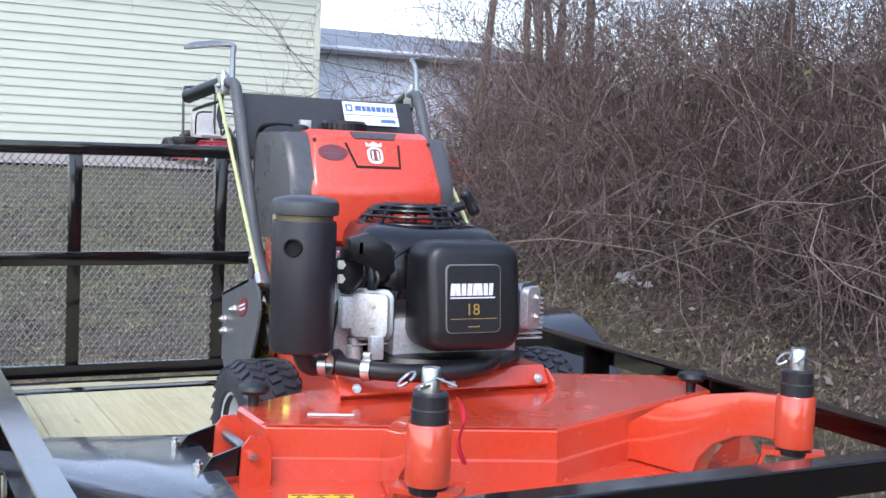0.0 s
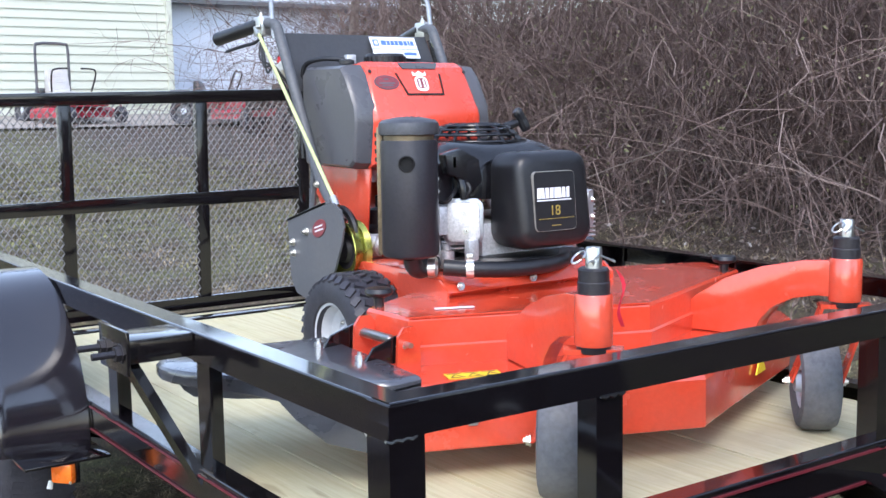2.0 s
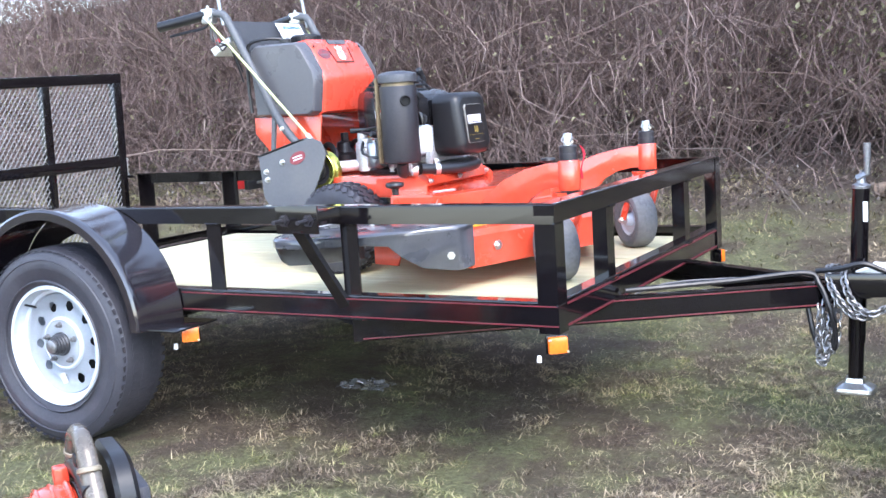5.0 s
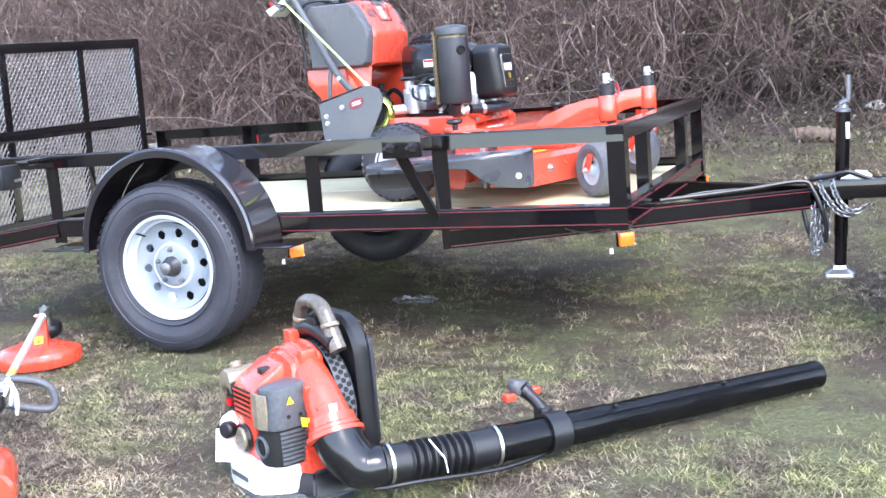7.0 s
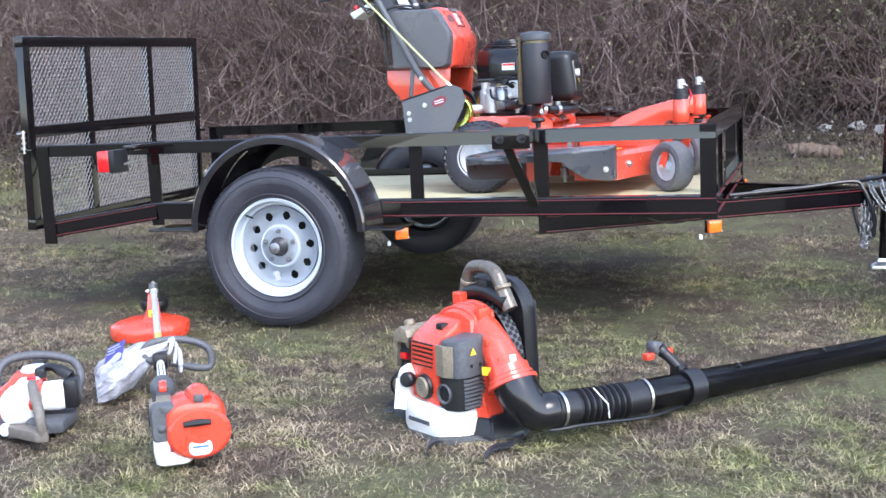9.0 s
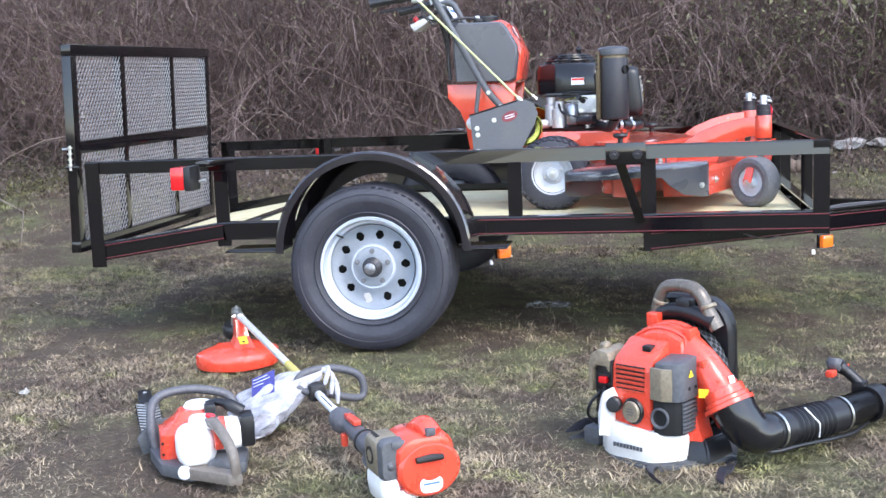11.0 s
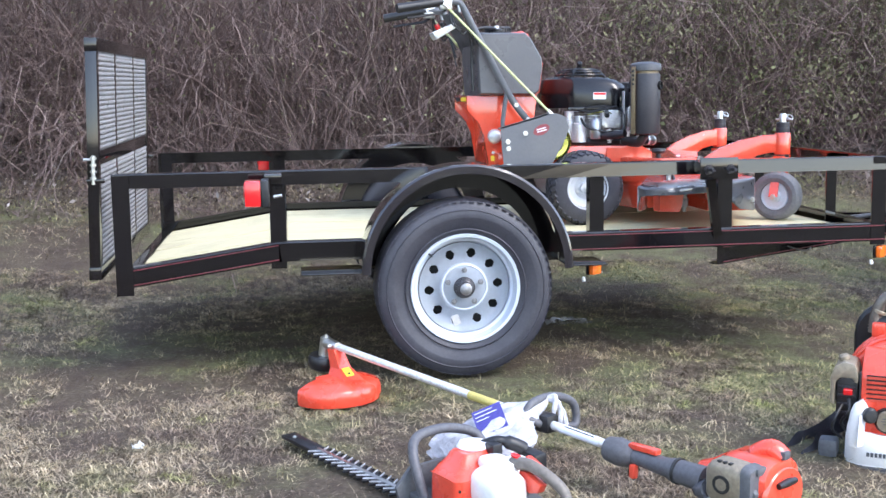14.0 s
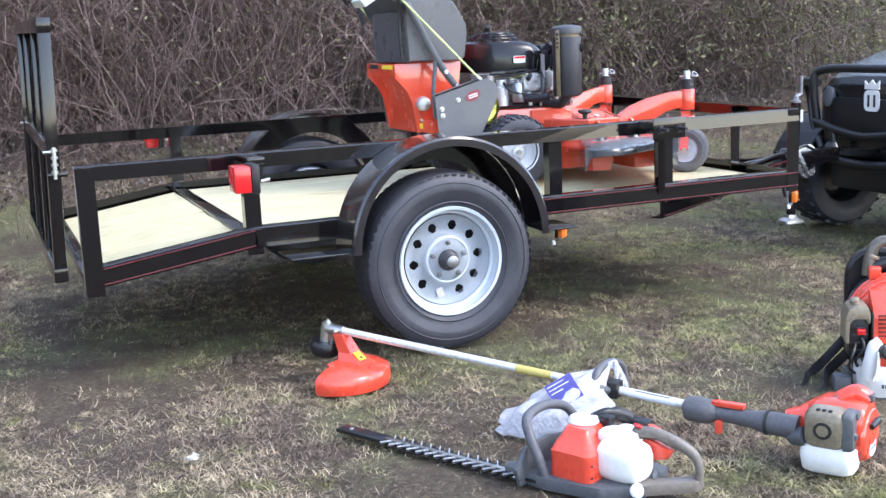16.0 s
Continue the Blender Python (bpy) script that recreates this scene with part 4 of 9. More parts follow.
    bm = lathe(bmesh.new(), [(0.0, 0.0), (0.042, 0.0), (0.045, 0.03), (0.03, 0.055), (0.0, 0.06)], 20, Matrix.Translation((2.70, 0.815, 0.45)))
    part("ball_socket", bm, BLACK, coupler)
    bm = bmesh.new()
    tube(bm, [(2.445, 0.790, 0.474), (2.475, 0.790, 0.482), (2.500, 0.790, 0.488), (2.535, 0.790, 0.485), (2.556, 0.790, 0.480)], [0.005, 0.010, 0.022, 0.022, 0.008], 12, True, 0.7)
    part("latch_lever", bm, WHITE, coupler, "pale coupler latch lever")
    # jack: a post through the tongue, leaning a little, its foot wound up off the grass
    low, high = Vector((2.432, 0.823, 0.098)), Vector((2.457, 0.823, 0.735))
    up = (high - low).normalized()
    bm = bmesh.new()
    tube(bm, [low + up * 0.15, high], 0.0265, 20)
    jack = part("tongue_jack", bm, BLACK, P, "black tube jack with a zinc foot")
    bm = bmesh.new()
    tube(bm, [low + up * 0.02, low + up * 0.16], 0.0235, 18)
    part("inner_tube", bm, BLACK, jack)
    bm = bmesh.new()
    loft(bm, [[(low.x + u * k, low.y + v * k, low.z + z) for u, v in rounded(0.125, 0.10, 0.022, 4)] for z, k in ((-0.012, 0.98), (-0.008, 1.0), (0.004, 0.94), (0.020, 0.52), (0.034, 0.46))])
    part("foot", bm, STEEL, jack, "bright zinc jack foot")
    bm = lathe(bmesh.new(), [(0.0, -0.004), (0.0275, -0.004), (0.0275, 0.006), (0.016, 0.012), (0.012, 0.030), (0.006, 0.032), (0.006, 0.052), (0, 0.052)], 16, facing(high, up))
    part("gear_cap", bm, CHAIN, jack)
    bm = bmesh.new()
    tube(bm, [high + Vector((-0.012, -0.012, 0.028)), high + Vector((0.024, -0.014, 0.046))], 0.010, 10, True, 0.6)
    tube(bm, [high + Vector((0.020, -0.014, 0.040)), high + Vector((0.021, -0.014, 0.135))], [0.0085, 0.0115], 12)
    part("crank", bm, CHAIN, jack)
    part("sticker", one_box((2.466, 0.7945, 0.630), (2.480, 0.7975, 0.692)), LABEL, jack)
    part("jack_bracket", one_box((2.395, 0.775, 0.392), (2.490, 0.870, 0.474), 0.008), BLACK, jack)
    # safety chains wrapped over the tongue, their ends hanging beside it
    wraps = (
        [(2.380, 0.840, 0.482), (2.365, 0.775, 0.484), (2.378, 0.738, 0.440), (2.405, 0.728, 0.395), (2.440, 0.735, 0.352), (2.480, 0.750, 0.340)],
        [(2.420, 0.830, 0.484), (2.412, 0.762, 0.480), (2.425, 0.732, 0.430), (2.452, 0.730, 0.380), (2.495, 0.745, 0.352), (2.540, 0.775, 0.372)],
        [(2.340, 0.770, 0.400), (2.345, 0.742, 0.345), (2.338, 0.738, 0.270), (2.344, 0.738, 0.200), (2.362, 0.740, 0.215), (2.372, 0.742, 0.300), (2.378, 0.760, 0.385)],
        [(2.355, 0.775, 0.395), (2.362, 0.752, 0.320), (2.356, 0.748, 0.262), (2.372, 0.746, 0.232), (2.392, 0.750, 0.270), (2.396, 0.760, 0.380)],
    )
    for line in wraps:
        pts = curve_pts(line, 4)
        bm = bmesh.new()
        for k in range(len(pts) - 1):
            c, d = (pts[k] + pts[k + 1]) / 2, (pts[k + 1] - pts[k]).normalized()
            s = d.orthogonal().normalized()
            if k % 2:
                s = d.cross(s)
            ring = [c + d * 0.018 * math.cos(a) + s * 0.011 * math.sin(a) for a in np.arange(11) * math.tau / 10]
            tube(bm, ring, 0.0034, 6, False)
        part("safety_chain", bm, CHAIN, P, "steel safety chain wrapped round the tongue")
    for line in ([(1.80, 0.50, 0.45), (2.10, 0.66, 0.462), (2.30, 0.745, 0.476), (2.345, 0.742, 0.440), (2.375, 0.728, 0.370), (2.390, 0.735, 0.290), (2.384, 0.742, 0.240), (2.378, 0.748, 0.330)],
                 [(2.33, 0.770, 0.478), (2.40, 0.752, 0.490), (2.47, 0.760, 0.505), (2.53, 0.775, 0.482), (2.62, 0.785, 0.455), (2.76, 0.80, 0.44)],
                 [(2.300, 0.76, 0.39), (2.318, 0.750, 0.30), (2.336, 0.748, 0.245)]):
        bm = bmesh.new()
        tube(bm, curve_pts(line, 7), 0.0085, 8)
        part("wiring", bm, BLK_P, P, "black wiring loom looped round the jack")
    bm = bmesh.new()
    tube(bm, curve_pts([(1.45, 0.25, 0.40), (1.6, 0.30, 0.36), (1.75, 0.5, 0.40), (1.9, 0.62, 0.455), (2.2, 0.75, 0.46)], 6), 0.0035, 6)
    part("wiring", bm, GREY_TUBE, P, "thin grey trailer wire")


trailer_frame()


def trailer_fender(f):
    """A rolled-edge arched fender with step plates, on one side (f = 1 near the path, -1 beyond)."""
    def Y(y):
        return y if f > 0 else 1.63 - y
    cx, cz, R = 0.022, 0.402, 0.398
    n = 40
    outer, inner = Y(-0.222), Y(-0.006)
    bm = bmesh.new()
    rows = []
    for k in range(n + 1):
        a = math.pi * k / n
        c, s = math.cos(a), math.sin(a)
        row = [(R - 0.032, outer), (R - 0.006, outer), (R + 0.002, Y(-0.216)), (R + 0.004, Y(-0.205)), (R, Y(-0.190)), (R, inner), (R - 0.004, inner), (R - 0.004, Y(-0.190)), (R - 0.008, Y(-0.214)), (R - 0.032, Y(-0.218))]
        rows.append([(cx + r * c, y, cz + r * s) for r, y in row])
    loft(bm, rows)
    fender = part("fender", bm, FENDER, trailer, "glossy black arched fender")
    for x0, x1 in ((0.405, 0.56), (-0.60, -0.365)):
        part("step_plate", one_box((x0, min(Y(-0.20), Y(-0.002)), 0.404), (x1, max(Y(-0.20), Y(-0.002)), 0.411), 0.002), BLACK, fender)
    bm = bmesh.new()
    pts = [(cx + (R - 0.006) * math.cos(a), cz + (R - 0.006) * math.sin(a)) for a in np.linspace(0, math.pi, 24)] + [(cx - R + 0.03, 0.41), (cx + R - 0.03, 0.41)]
    arc = [(cx + (R - 0.006) * math.cos(a), cz + (R - 0.006) * math.sin(a)) for a in np.linspace(0, math.pi, 24)]
    arc2 = [(cx + (R - 0.10) * math.cos(a), cz + (R - 0.10) * math.sin(a)) for a in np.linspace(math.pi, 0, 24)]
    prism(bm, arc + arc2, min(Y(-0.004), Y(-0.0015)), max(Y(-0.004), Y(-0.0015)), "y")
    part("inner_plate", bm, BLACK, fender)
    wheel_at = (0.010, Y(-0.120), 0.335)
    road_wheel(wheel_at, -f, trailer)
    bm = bmesh.new()
    tube(bm, [(0.010, Y(-0.05), 0.335), (0.010, Y(0.80), 0.335)], 0.03, 14)
    part("axle", bm, BLACK, trailer)
    for k in range(3):
        bm = bmesh.new()
        pts = [(-0.32 + 0.64 * t, Y(0.10), 0.385 - 0.006 * k - (0.05 - 0.012 * k) * (1 - (2 * t - 1) ** 2)) for t in np.linspace(0.06 * k, 1 - 0.06 * k, 12)]
        for q, w in zip(pts, pts[1:]):
            beam(q, w, [(-0.022, 0.003), (0.022, 0.003), (0.022, -0.003), (-0.022, -0.003)], bm=bm)
        part("leaf_spring", bm, BLACK, trailer)
    # lamps
    def marker(x, y, z, turn):
        m = Matrix.Translation((x, y, z)) @ Matrix.Rotation(turn, 4, "Z")
        base = part("marker_lamp", one_box((-0.031, -0.012, -0.026), (0.031, 0.0, 0.026), 0.003, m), BLACK, trailer)
        bm = one_box((-0.028, 0.0, -0.024), (0.028, 0.020, 0.024), 0.006, m)
        part("lens", bm, AMBER, base, "amber marker lens")
        for s in (-1, 1):
            bm = bolt(bmesh.new(), m @ Vector((s * 0.026, 0.022, s * 0.018)), m.to_3x3() @ Vector((0, 1, 0)), 0.003, 0.002)
            part("screw", bm, STEEL, base)
        bm = bmesh.new()
        tube(bm, [m @ Vector((0.05, -0.01, -0.03)), m @ Vector((0.052, -0.005, -0.048))], [0.006, 0.0075], 8)
        part("wire_nut", bm, WHITE, base)
    turn = radians(180 + 38) if f > 0 else radians(-38)
    marker(0.530, Y(-0.100), 0.380, turn)
    marker(1.775, Y(0.012), 0.387, turn)
    # tail lamp on a bracket behind the fender
    x, ya, yb = -0.735, Y(-0.255), Y(-0.145)
    lo, hi = min(ya, yb), max(ya, yb)
    br = part("tail_lamp", one_box((x, lo, 0.665), (x + 0.030, hi, 0.765), 0.008), BLK_P, trailer, "black square tail lamp housing")
    part("lens", one_box((x - 0.058, lo + 0.004, 0.669), (x + 0.001, hi - 0.004, 0.761), 0.008), RED_LENS, br, "red tail lens")
    part("lens_ring", lathe(bmesh.new(), [(0.022, 0), (0.026, 0.004), (0.03, 0)], 20, facing((x - 0.057, (lo + hi) / 2, 0.725), (-1, 0, 0))), RED_LENS, br)
    arm_lo, arm_hi = min(Y(-0.15), Y(0.0)), max(Y(-0.15), Y(0.0))
    part("bracket", one_box((x + 0.012, arm_lo, 0.755), (x + 0.075, arm_hi, 0.778), 0.003), BLACK, br)
    bm = bmesh.new()
    tube(bm, [(x + 0.045, (lo + hi) / 2, 0.70), (x + 0.075, (lo + hi) / 2, 0.705)], 0.006, 8)
    part("stud", bm, STEEL, br)


trailer_fender(1)
trailer_fender(-1)


def tail_gate():
    x0, x1 = RX0 - 0.052, RX0 - 0.006
    ya, yb, zb, zt = 0.03, 1.565, 0.385, 1.305
    g = part("tailgate", one_box((x0, ya, zt - 0.05), (x1, yb, zt), 0.003), BLACK, trailer, "raised tailgate of angle iron and expanded mesh")
    part("gate_bar", one_box((x0, ya, zb), (x1, yb, zb + 0.05), 0.003), BLACK, g)
    part("gate_bar", one_box((x0 + 0.004, ya + 0.046, 0.825), (x1 - 0.004, yb - 0.046, 0.880), 0.003), BLACK, g)
    for y in (ya, yb - 0.05):
        part("gate_post", one_box((x0 + 0.002, y, zb + 0.05), (x1 - 0.002, y + 0.05, zt - 0.05), 0.003), BLACK, g)
    for y in (0.52, 1.075):
        part("gate_post", one_box((x0 + 0.006, y - 0.024, zb + 0.05), (x1 - 0.006, y + 0.024, zt - 0.05), 0.003), BLACK, g)
    # expanded metal: slanted strands that meet in flat diamonds
    cw, ch = 0.027, 0.036
    for y0, y1 in ((ya + 0.05, 0.496), (0.544, 1.051), (1.099, yb - 0.05)):
        for z0, z1 in ((zb + 0.05, 0.825), (0.880, zt - 0.05)):
            vs, fs = [], []
            ny, nz = int((y1 - y0) / cw), int((z1 - z0) / ch)
            sy, sz = (y1 - y0) / ny, (z1 - z0) / nz
            for j in range(nz):
                for i in range(ny):
                    for u in (0, 1):
                        a = (y0 + (i + 0.5 * u) * sy, z0 + (j + (0.5 if (u == 1) else 0)) * sz)
                        for e in (1, -1):
                            b = (a[0] + sy * 0.5, a[1] + sz * 0.5 * e * (1 if u == 0 else 1))
                            if not (z0 - 0.001 <= b[1] <= z1 + 0.001):
                                continue
                            # each strand is a flat bar, turned out of the sheet
                            k = len(vs)
                            dy, dz = b[0] - a[0], b[1] - a[1]
                            ln = math.hypot(dy, dz)
                            py, pz = (-dz / ln, dy / ln) if dy > 0 else (dz / ln, -dy / ln)
                            wx, wy, wz = -0.0021, py * 0.0016, pz * 0.0016
                            xm = x1 - 0.008
                            vs += [(xm - wx, a[0] - wy, a[1] - wz), (xm + wx, a[0] + wy, a[1] + wz), (xm + wx, b[0] + wy, b[1] + wz), (xm - wx, b[0] - wy, b[1] - wz)]
                            fs.append((k, k + 1, k + 2, k + 3))
            v = np.array(vs) - np.array(ORIGIN[g.name])
            me = raw_mesh("mesh_panel", v, np.array(fs), MESH)
            ob = new("mesh_panel", me)
            ob.parent = g
            ob["label"] = "black expanded-metal mesh"
            sol = ob.modifiers.new("depth", "SOLIDIFY")
            sol.thickness = 0.0014
    # spring latches at both edges
    for y, s in ((0.022, -1), (1.573, 1)):
        bm = bmesh.new()
        tube(bm, [(x1 - 0.02, y + s * 0.006, 0.755), (x1 - 0.02, y + s * 0.006, 0.865)], 0.007, 10)
        for z in (0.775, 0.80, 0.825, 0.85):
            tube(bm, [(x1 - 0.02, y + s * 0.006, z), (x1 - 0.02, y + s * 0.006, z + 0.008)], 0.012, 10)
        tube(bm, [(x1 - 0.02, y + s * 0.006, 0.85), (x1 - 0.055, y + s * 0.006, 0.85)], 0.005, 8)
        part("spring_latch", bm, STEEL, g)
        part("hinge_plate", one_box((x1 - 0.045, min(y, y + s * 0.01), 0.76), (x1 + 0.02, max(y, y + s * 0.01), 0.775), 0.002), BLACK, g)
    return g


gate = tail_gate()
for piece in [gate, *gate.children]:  # the gate stands off the rear posts at its foot and is racked a little
    off = ORIGIN[gate.name]
    for v in piece.data.vertices:
        x, y, z = v.co + off
        up, near = (z - 0.385) / 0.92, 1 - y / 1.55
        v.co = Vector((x - 0.048 + 0.030 * up, y - 0.026 * near, z - 0.020 * near * up)) - off


def rack_bracket():
    """A bolted arm on the rail with a strut to the floor frame, for a spare wheel."""
    b = part("carrier_bracket", one_box((0.945, -0.140, 0.715), (1.098, -0.132, 0.800), 0.002), BLACK, trailer, "black bolted carrier plate with a strut")
    part("arm", one_box((0.965, -0.132, 0.735), (1.085, -0.002, 0.781), 0.003), BLACK, b)
    bm = bmesh.new()
    beam((0.995, -0.115, 0.735), (1.075, 0.004, 0.470), [(-0.018, 0.004), (0.018, 0.004), (0.018, -0.016), (-0.018, -0.016)], up=(0, -1, 0), bm=bm)
    part("strut", bm, BLACK, b, smooth=None)
    for x in (0.978, 1.066):
        bm = bolt(bmesh.new(), (x, -0.140, 0.755), (0, -1, 0), 0.015, 0.012)
        tube(bm, [(x, -0.14, 0.755), (x, -0.195, 0.755)], 0.007, 10)
        part("carrier_stud", bm, HEAT, b)


rack_bracket()


def floor_planks():
    edges = np.linspace(RY0 + 0.058, RY1 - 0.058, 9)
    for (xa, za), (xb, zb) in (((BREAK + 0.032, FLOOR), (RX1 - 0.058, FLOOR)), ((RX0 + 0.054, FLOOR - REAR_DROP), (BREAK - 0.032, FLOOR - 0.005))):
        for k in range(8):
            bm = bmesh.new()
            y0, y1 = edges[k] + 0.0010, edges[k + 1] - 0.0010
            dz = float(rng.normal(0, 0.0012))
            prism(bm, [(xa, za + dz), (xb, zb + dz), (xb, zb - 0.036), (xa, za - 0.036)], y0, y1, "y", 0.0012)
            part("plank", bm, WOOD, trailer, smooth=None)


floor_planks()


# ---- walk-behind mower on the trailer ----
MY = 0.955
mower = thing("walk_behind_mower", "orange commercial walk-behind mower with black engine and grey fuel tank", "mower", (0.9, MY, FLOOR))


def turf_tyre(m, r, w, rim_r):
    """A rounded turf tyre with rows of staggered wavy lugs."""
    bm = bmesh.new()
    h = w / 2
    prof = [(rim_r, -h * 0.7), (rim_r + 0.012, -h * 0.95), ((r + rim_r) / 2, -h * 1.02), (r * 0.90, -h * 0.92), (r * 0.962, -h * 0.6), (r * 0.97, 0), (r * 0.962, h * 0.6), (r * 0.90, h * 0.92), ((r + rim_r) / 2, h * 1.02), (rim_r + 0.012, h * 0.95), (rim_r, h * 0.7)]
    lathe(bm, prof, 48, m, True)
    n = 32
    for row, (f, tw) in enumerate(((-0.80, 0.5), (-0.42, -0.45), (0.0, 0.4), (0.42, -0.45), (0.80, 0.5))):
        rad = r * (0.972 if abs(f) < 0.5 else 0.925)
        tip = 0.0 if abs(f) < 0.5 else (0.55 if f > 0 else -0.55)
        for k in range(n):
            a = (k + 0.5 * (row % 2)) * math.tau / n
            box(bm, (-0.0125, -0.008, -0.004), (0.0125, 0.008, 0.0058), 0, m @ Matrix.Rotation(a, 4, "Z") @ Matrix.Translation((rad, 0, h * f)) @ Matrix.Rotation(math.pi / 2 - tip, 4, "Y") @ Matrix.Rotation(tw, 4, "Z"))
    return bm


def drive_wheel(y, s):
    m = facing((0.68, y, FLOOR + 0.163), (0, s, 0))
    bm = turf_tyre(m, 0.166, 0.155, 0.085)
    tyre = part("drive_wheel", bm, RUBBER, mower, "turf tyre with lugged tread on a pale rim")
    bm = lathe(bmesh.new(), [(0.087, 0.066), (0.094, 0.068), (0.094, 0.060), (0.084, 0.052), (0.074, 0.03), (0.05, 0.022), (0.03, 0.03), (0.026, 0.045), (0.0, 0.045), (0.0, -0.05), (0.087, -0.05)], 32, m)
    part("rim", bm, RIM_G, tyre)
    bm = lathe(bmesh.new(), [(0.012, 0.04), (0.012, 0.062), (0.0, 0.064)], 12, m)
    part("axle_nut", bm, STEEL, tyre)
    for k in range(4):
        a = k * math.tau / 4 + 0.4
        part("wheel_nut", bolt(bmesh.new(), m @ Vector((0.040 * math.cos(a), 0.040 * math.sin(a), 0.026)), (0, s, 0), 0.006, 0.006), STEEL, tyre)


drive_wheel(0.602, -1)
drive_wheel(1.318, 1)


def grow(poly, d):
    """Moves an outline outwards by d, for gently flared skirts."""
    c = Vector((sum(p[0] for p in poly) / len(poly), sum(p[1] for p in poly) / len(poly)))
    return [tuple(Vector(p) + (Vector(p) - c).normalized() * d) for p in poly]


def deck():
    top = [(0.985, 0.452), (1.150, 0.455), (1.345, 0.975), (1.112, 1.545), (0.95, 1.59), (0.80, 1.20), (0.80, 0.76)]
    low = [(0.96, 0.385), (1.31, 0.345), (1.345, 0.345), (1.565, 0.915), (1.50, 1.06), (1.30, 1.54), (1.16, 1.64), (0.90, 1.60), (0.86, 1.20), (0.86, 0.72)]
    bm = bmesh.new()
    loft(bm, [[(x, y, z) for x, y in grow(top, d)] for d, z in ((0.004, 0.655), (0.008, 0.700), (0.002, 0.704), (0.0, 0.757), (-0.006, 0.764))])
    body = part("deck_housing", bm, ORANGE, mower, "orange stepped steel cutting deck", smooth=0.4)
    bm = bmesh.new()
    loft(bm, [[(x, y, z) for x, y in grow(low, d)] for d, z in ((0.0, 0.538), (0.003, 0.542), (0.002, 0.640), (-0.014, 0.660))], True)
    skirt = part("deck_skirt", bm, ORANGE, body, smooth=0.4)
    cut = bmesh.new()
    arch = [(-0.083, 0.50), (-0.083, 0.585), (-0.070, 0.612), (-0.040, 0.630), (0.040, 0.630), (0.070, 0.612), (0.083, 0.585), (0.083, 0.50)]
    prism(cut, [(1.083 + u, z) for u, z in arch], 0.25, 0.62, "y")
    bevelled = bmesh.new()
    prism(bevelled, [(0.490 + u * 0.75, z) for u, z in arch], 0.80, 1.06, "x")
    for cutter_bm in (cut, bevelled):
        hole = bpy.data.objects.new("hole", mesh_of("hole", cutter_bm, DARK))
        scene.collection.objects.link(hole)
        mod = skirt.modifiers.new("opening", "BOOLEAN")
        mod.operation, mod.object, mod.solver = "DIFFERENCE", hole, "EXACT"
        cleared = bpy.data.meshes.new_from_object(skirt.evaluated_get(bpy.context.evaluated_depsgraph_get()))
        skirt.modifiers.clear()
        skirt.data = cleared
        bpy.data.objects.remove(hole)
    bm = bmesh.new()
    prism(bm, [(1.15, 0.447), (1.345, 0.975), (1.337, 0.98), (1.147, 0.465)], 0.7635, 0.7665, "z")
    part("edge_fold", bm, ORANGE, body)
    # raised engine frame behind the deck
    bm = bmesh.new()
    prism(bm, [(0.30, 0.735), (0.92, 0.735), (1.0, 0.775), (0.97, 0.815), (0.62, 0.815), (0.30, 0.79)], 0.665, 1.175, "y", 0.006)
    fr = part("engine_frame", bm, ORANGE, mower)
    for y in (0.655, 1.176):
        bm = bmesh.new()
        prism(bm, [(0.80, 0.742), (1.01, 0.742), (1.01, 0.782), (0.975, 0.806), (0.80, 0.806)], y, y + 0.007, "y")
        part("frame_flange", bm, ORANGE, fr, smooth=None)
    for y in (0.70, 0.92, 1.14):
        part("frame_bolt", bolt(bmesh.new(), (1.002, y, 0.79), (1, 0, 0.3), 0.008), STEEL, fr)
    # knobs on the deck
    for x, y in ((0.985, 0.485), (1.118, 1.482)):
        bm = lathe(bmesh.new(), [(0, 0.764), (0.011, 0.764), (0.012, 0.785), (0.028, 0.790), (0.033, 0.797), (0.030, 0.806), (0.010, 0.808), (0, 0.808)], 12, Matrix.Translation((x, y, 0)))
        part("deck_knob", bm, BLK_P, mower)
    # stickers
    def sticker(lo, hi, mat_, name="sticker", m=None, label=""):
        return part(name, one_box(lo, hi, 0, m), mat_, body, label, smooth=None)
    m = Matrix.Translation((1.300, 0.514, 0.6605)) @ Matrix.Rotation(math.atan2(0.112, 0.039), 4, "Z")
    sticker((-0.058, -0.022, 0), (0.058, 0.022, 0.0012), YELLOW, "warning_sticker", m, "yellow warning sticker with dark pictures")
    for k in (-1, 0, 1):
        mm = m @ Matrix.Translation((0.038 * k, 0, 0.0012))
        bm = bmesh.new()
        for y in (-0.019, 0.014):
            box(bm, (-0.016, y, 0), (0.016, y + 0.003, 0.0008), 0, mm)
        prism(bm, [(-0.012, -0.010), (0.0, 0.010), (0.012, -0.010), (0.009, -0.010), (0.0, 0.005), (-0.009, -0.010)], 0, 0.0008, "z", 0, mm)
        part("sticker_print", bm, INK, body, smooth=None)
    m = Matrix.Translation((1.115, 0.60, 0.7655)) @ Matrix.Rotation(1.2, 4, "Z")
    sticker((-0.045, -0.008, 0), (0.045, 0.008, 0.001), LABEL, "sticker", m)
    m = Matrix.Translation((1.425, 1.255, 0.600)) @ Matrix.Rotation(math.atan2(0.48, -0.20), 4, "Z")
    bm = bmesh.new()
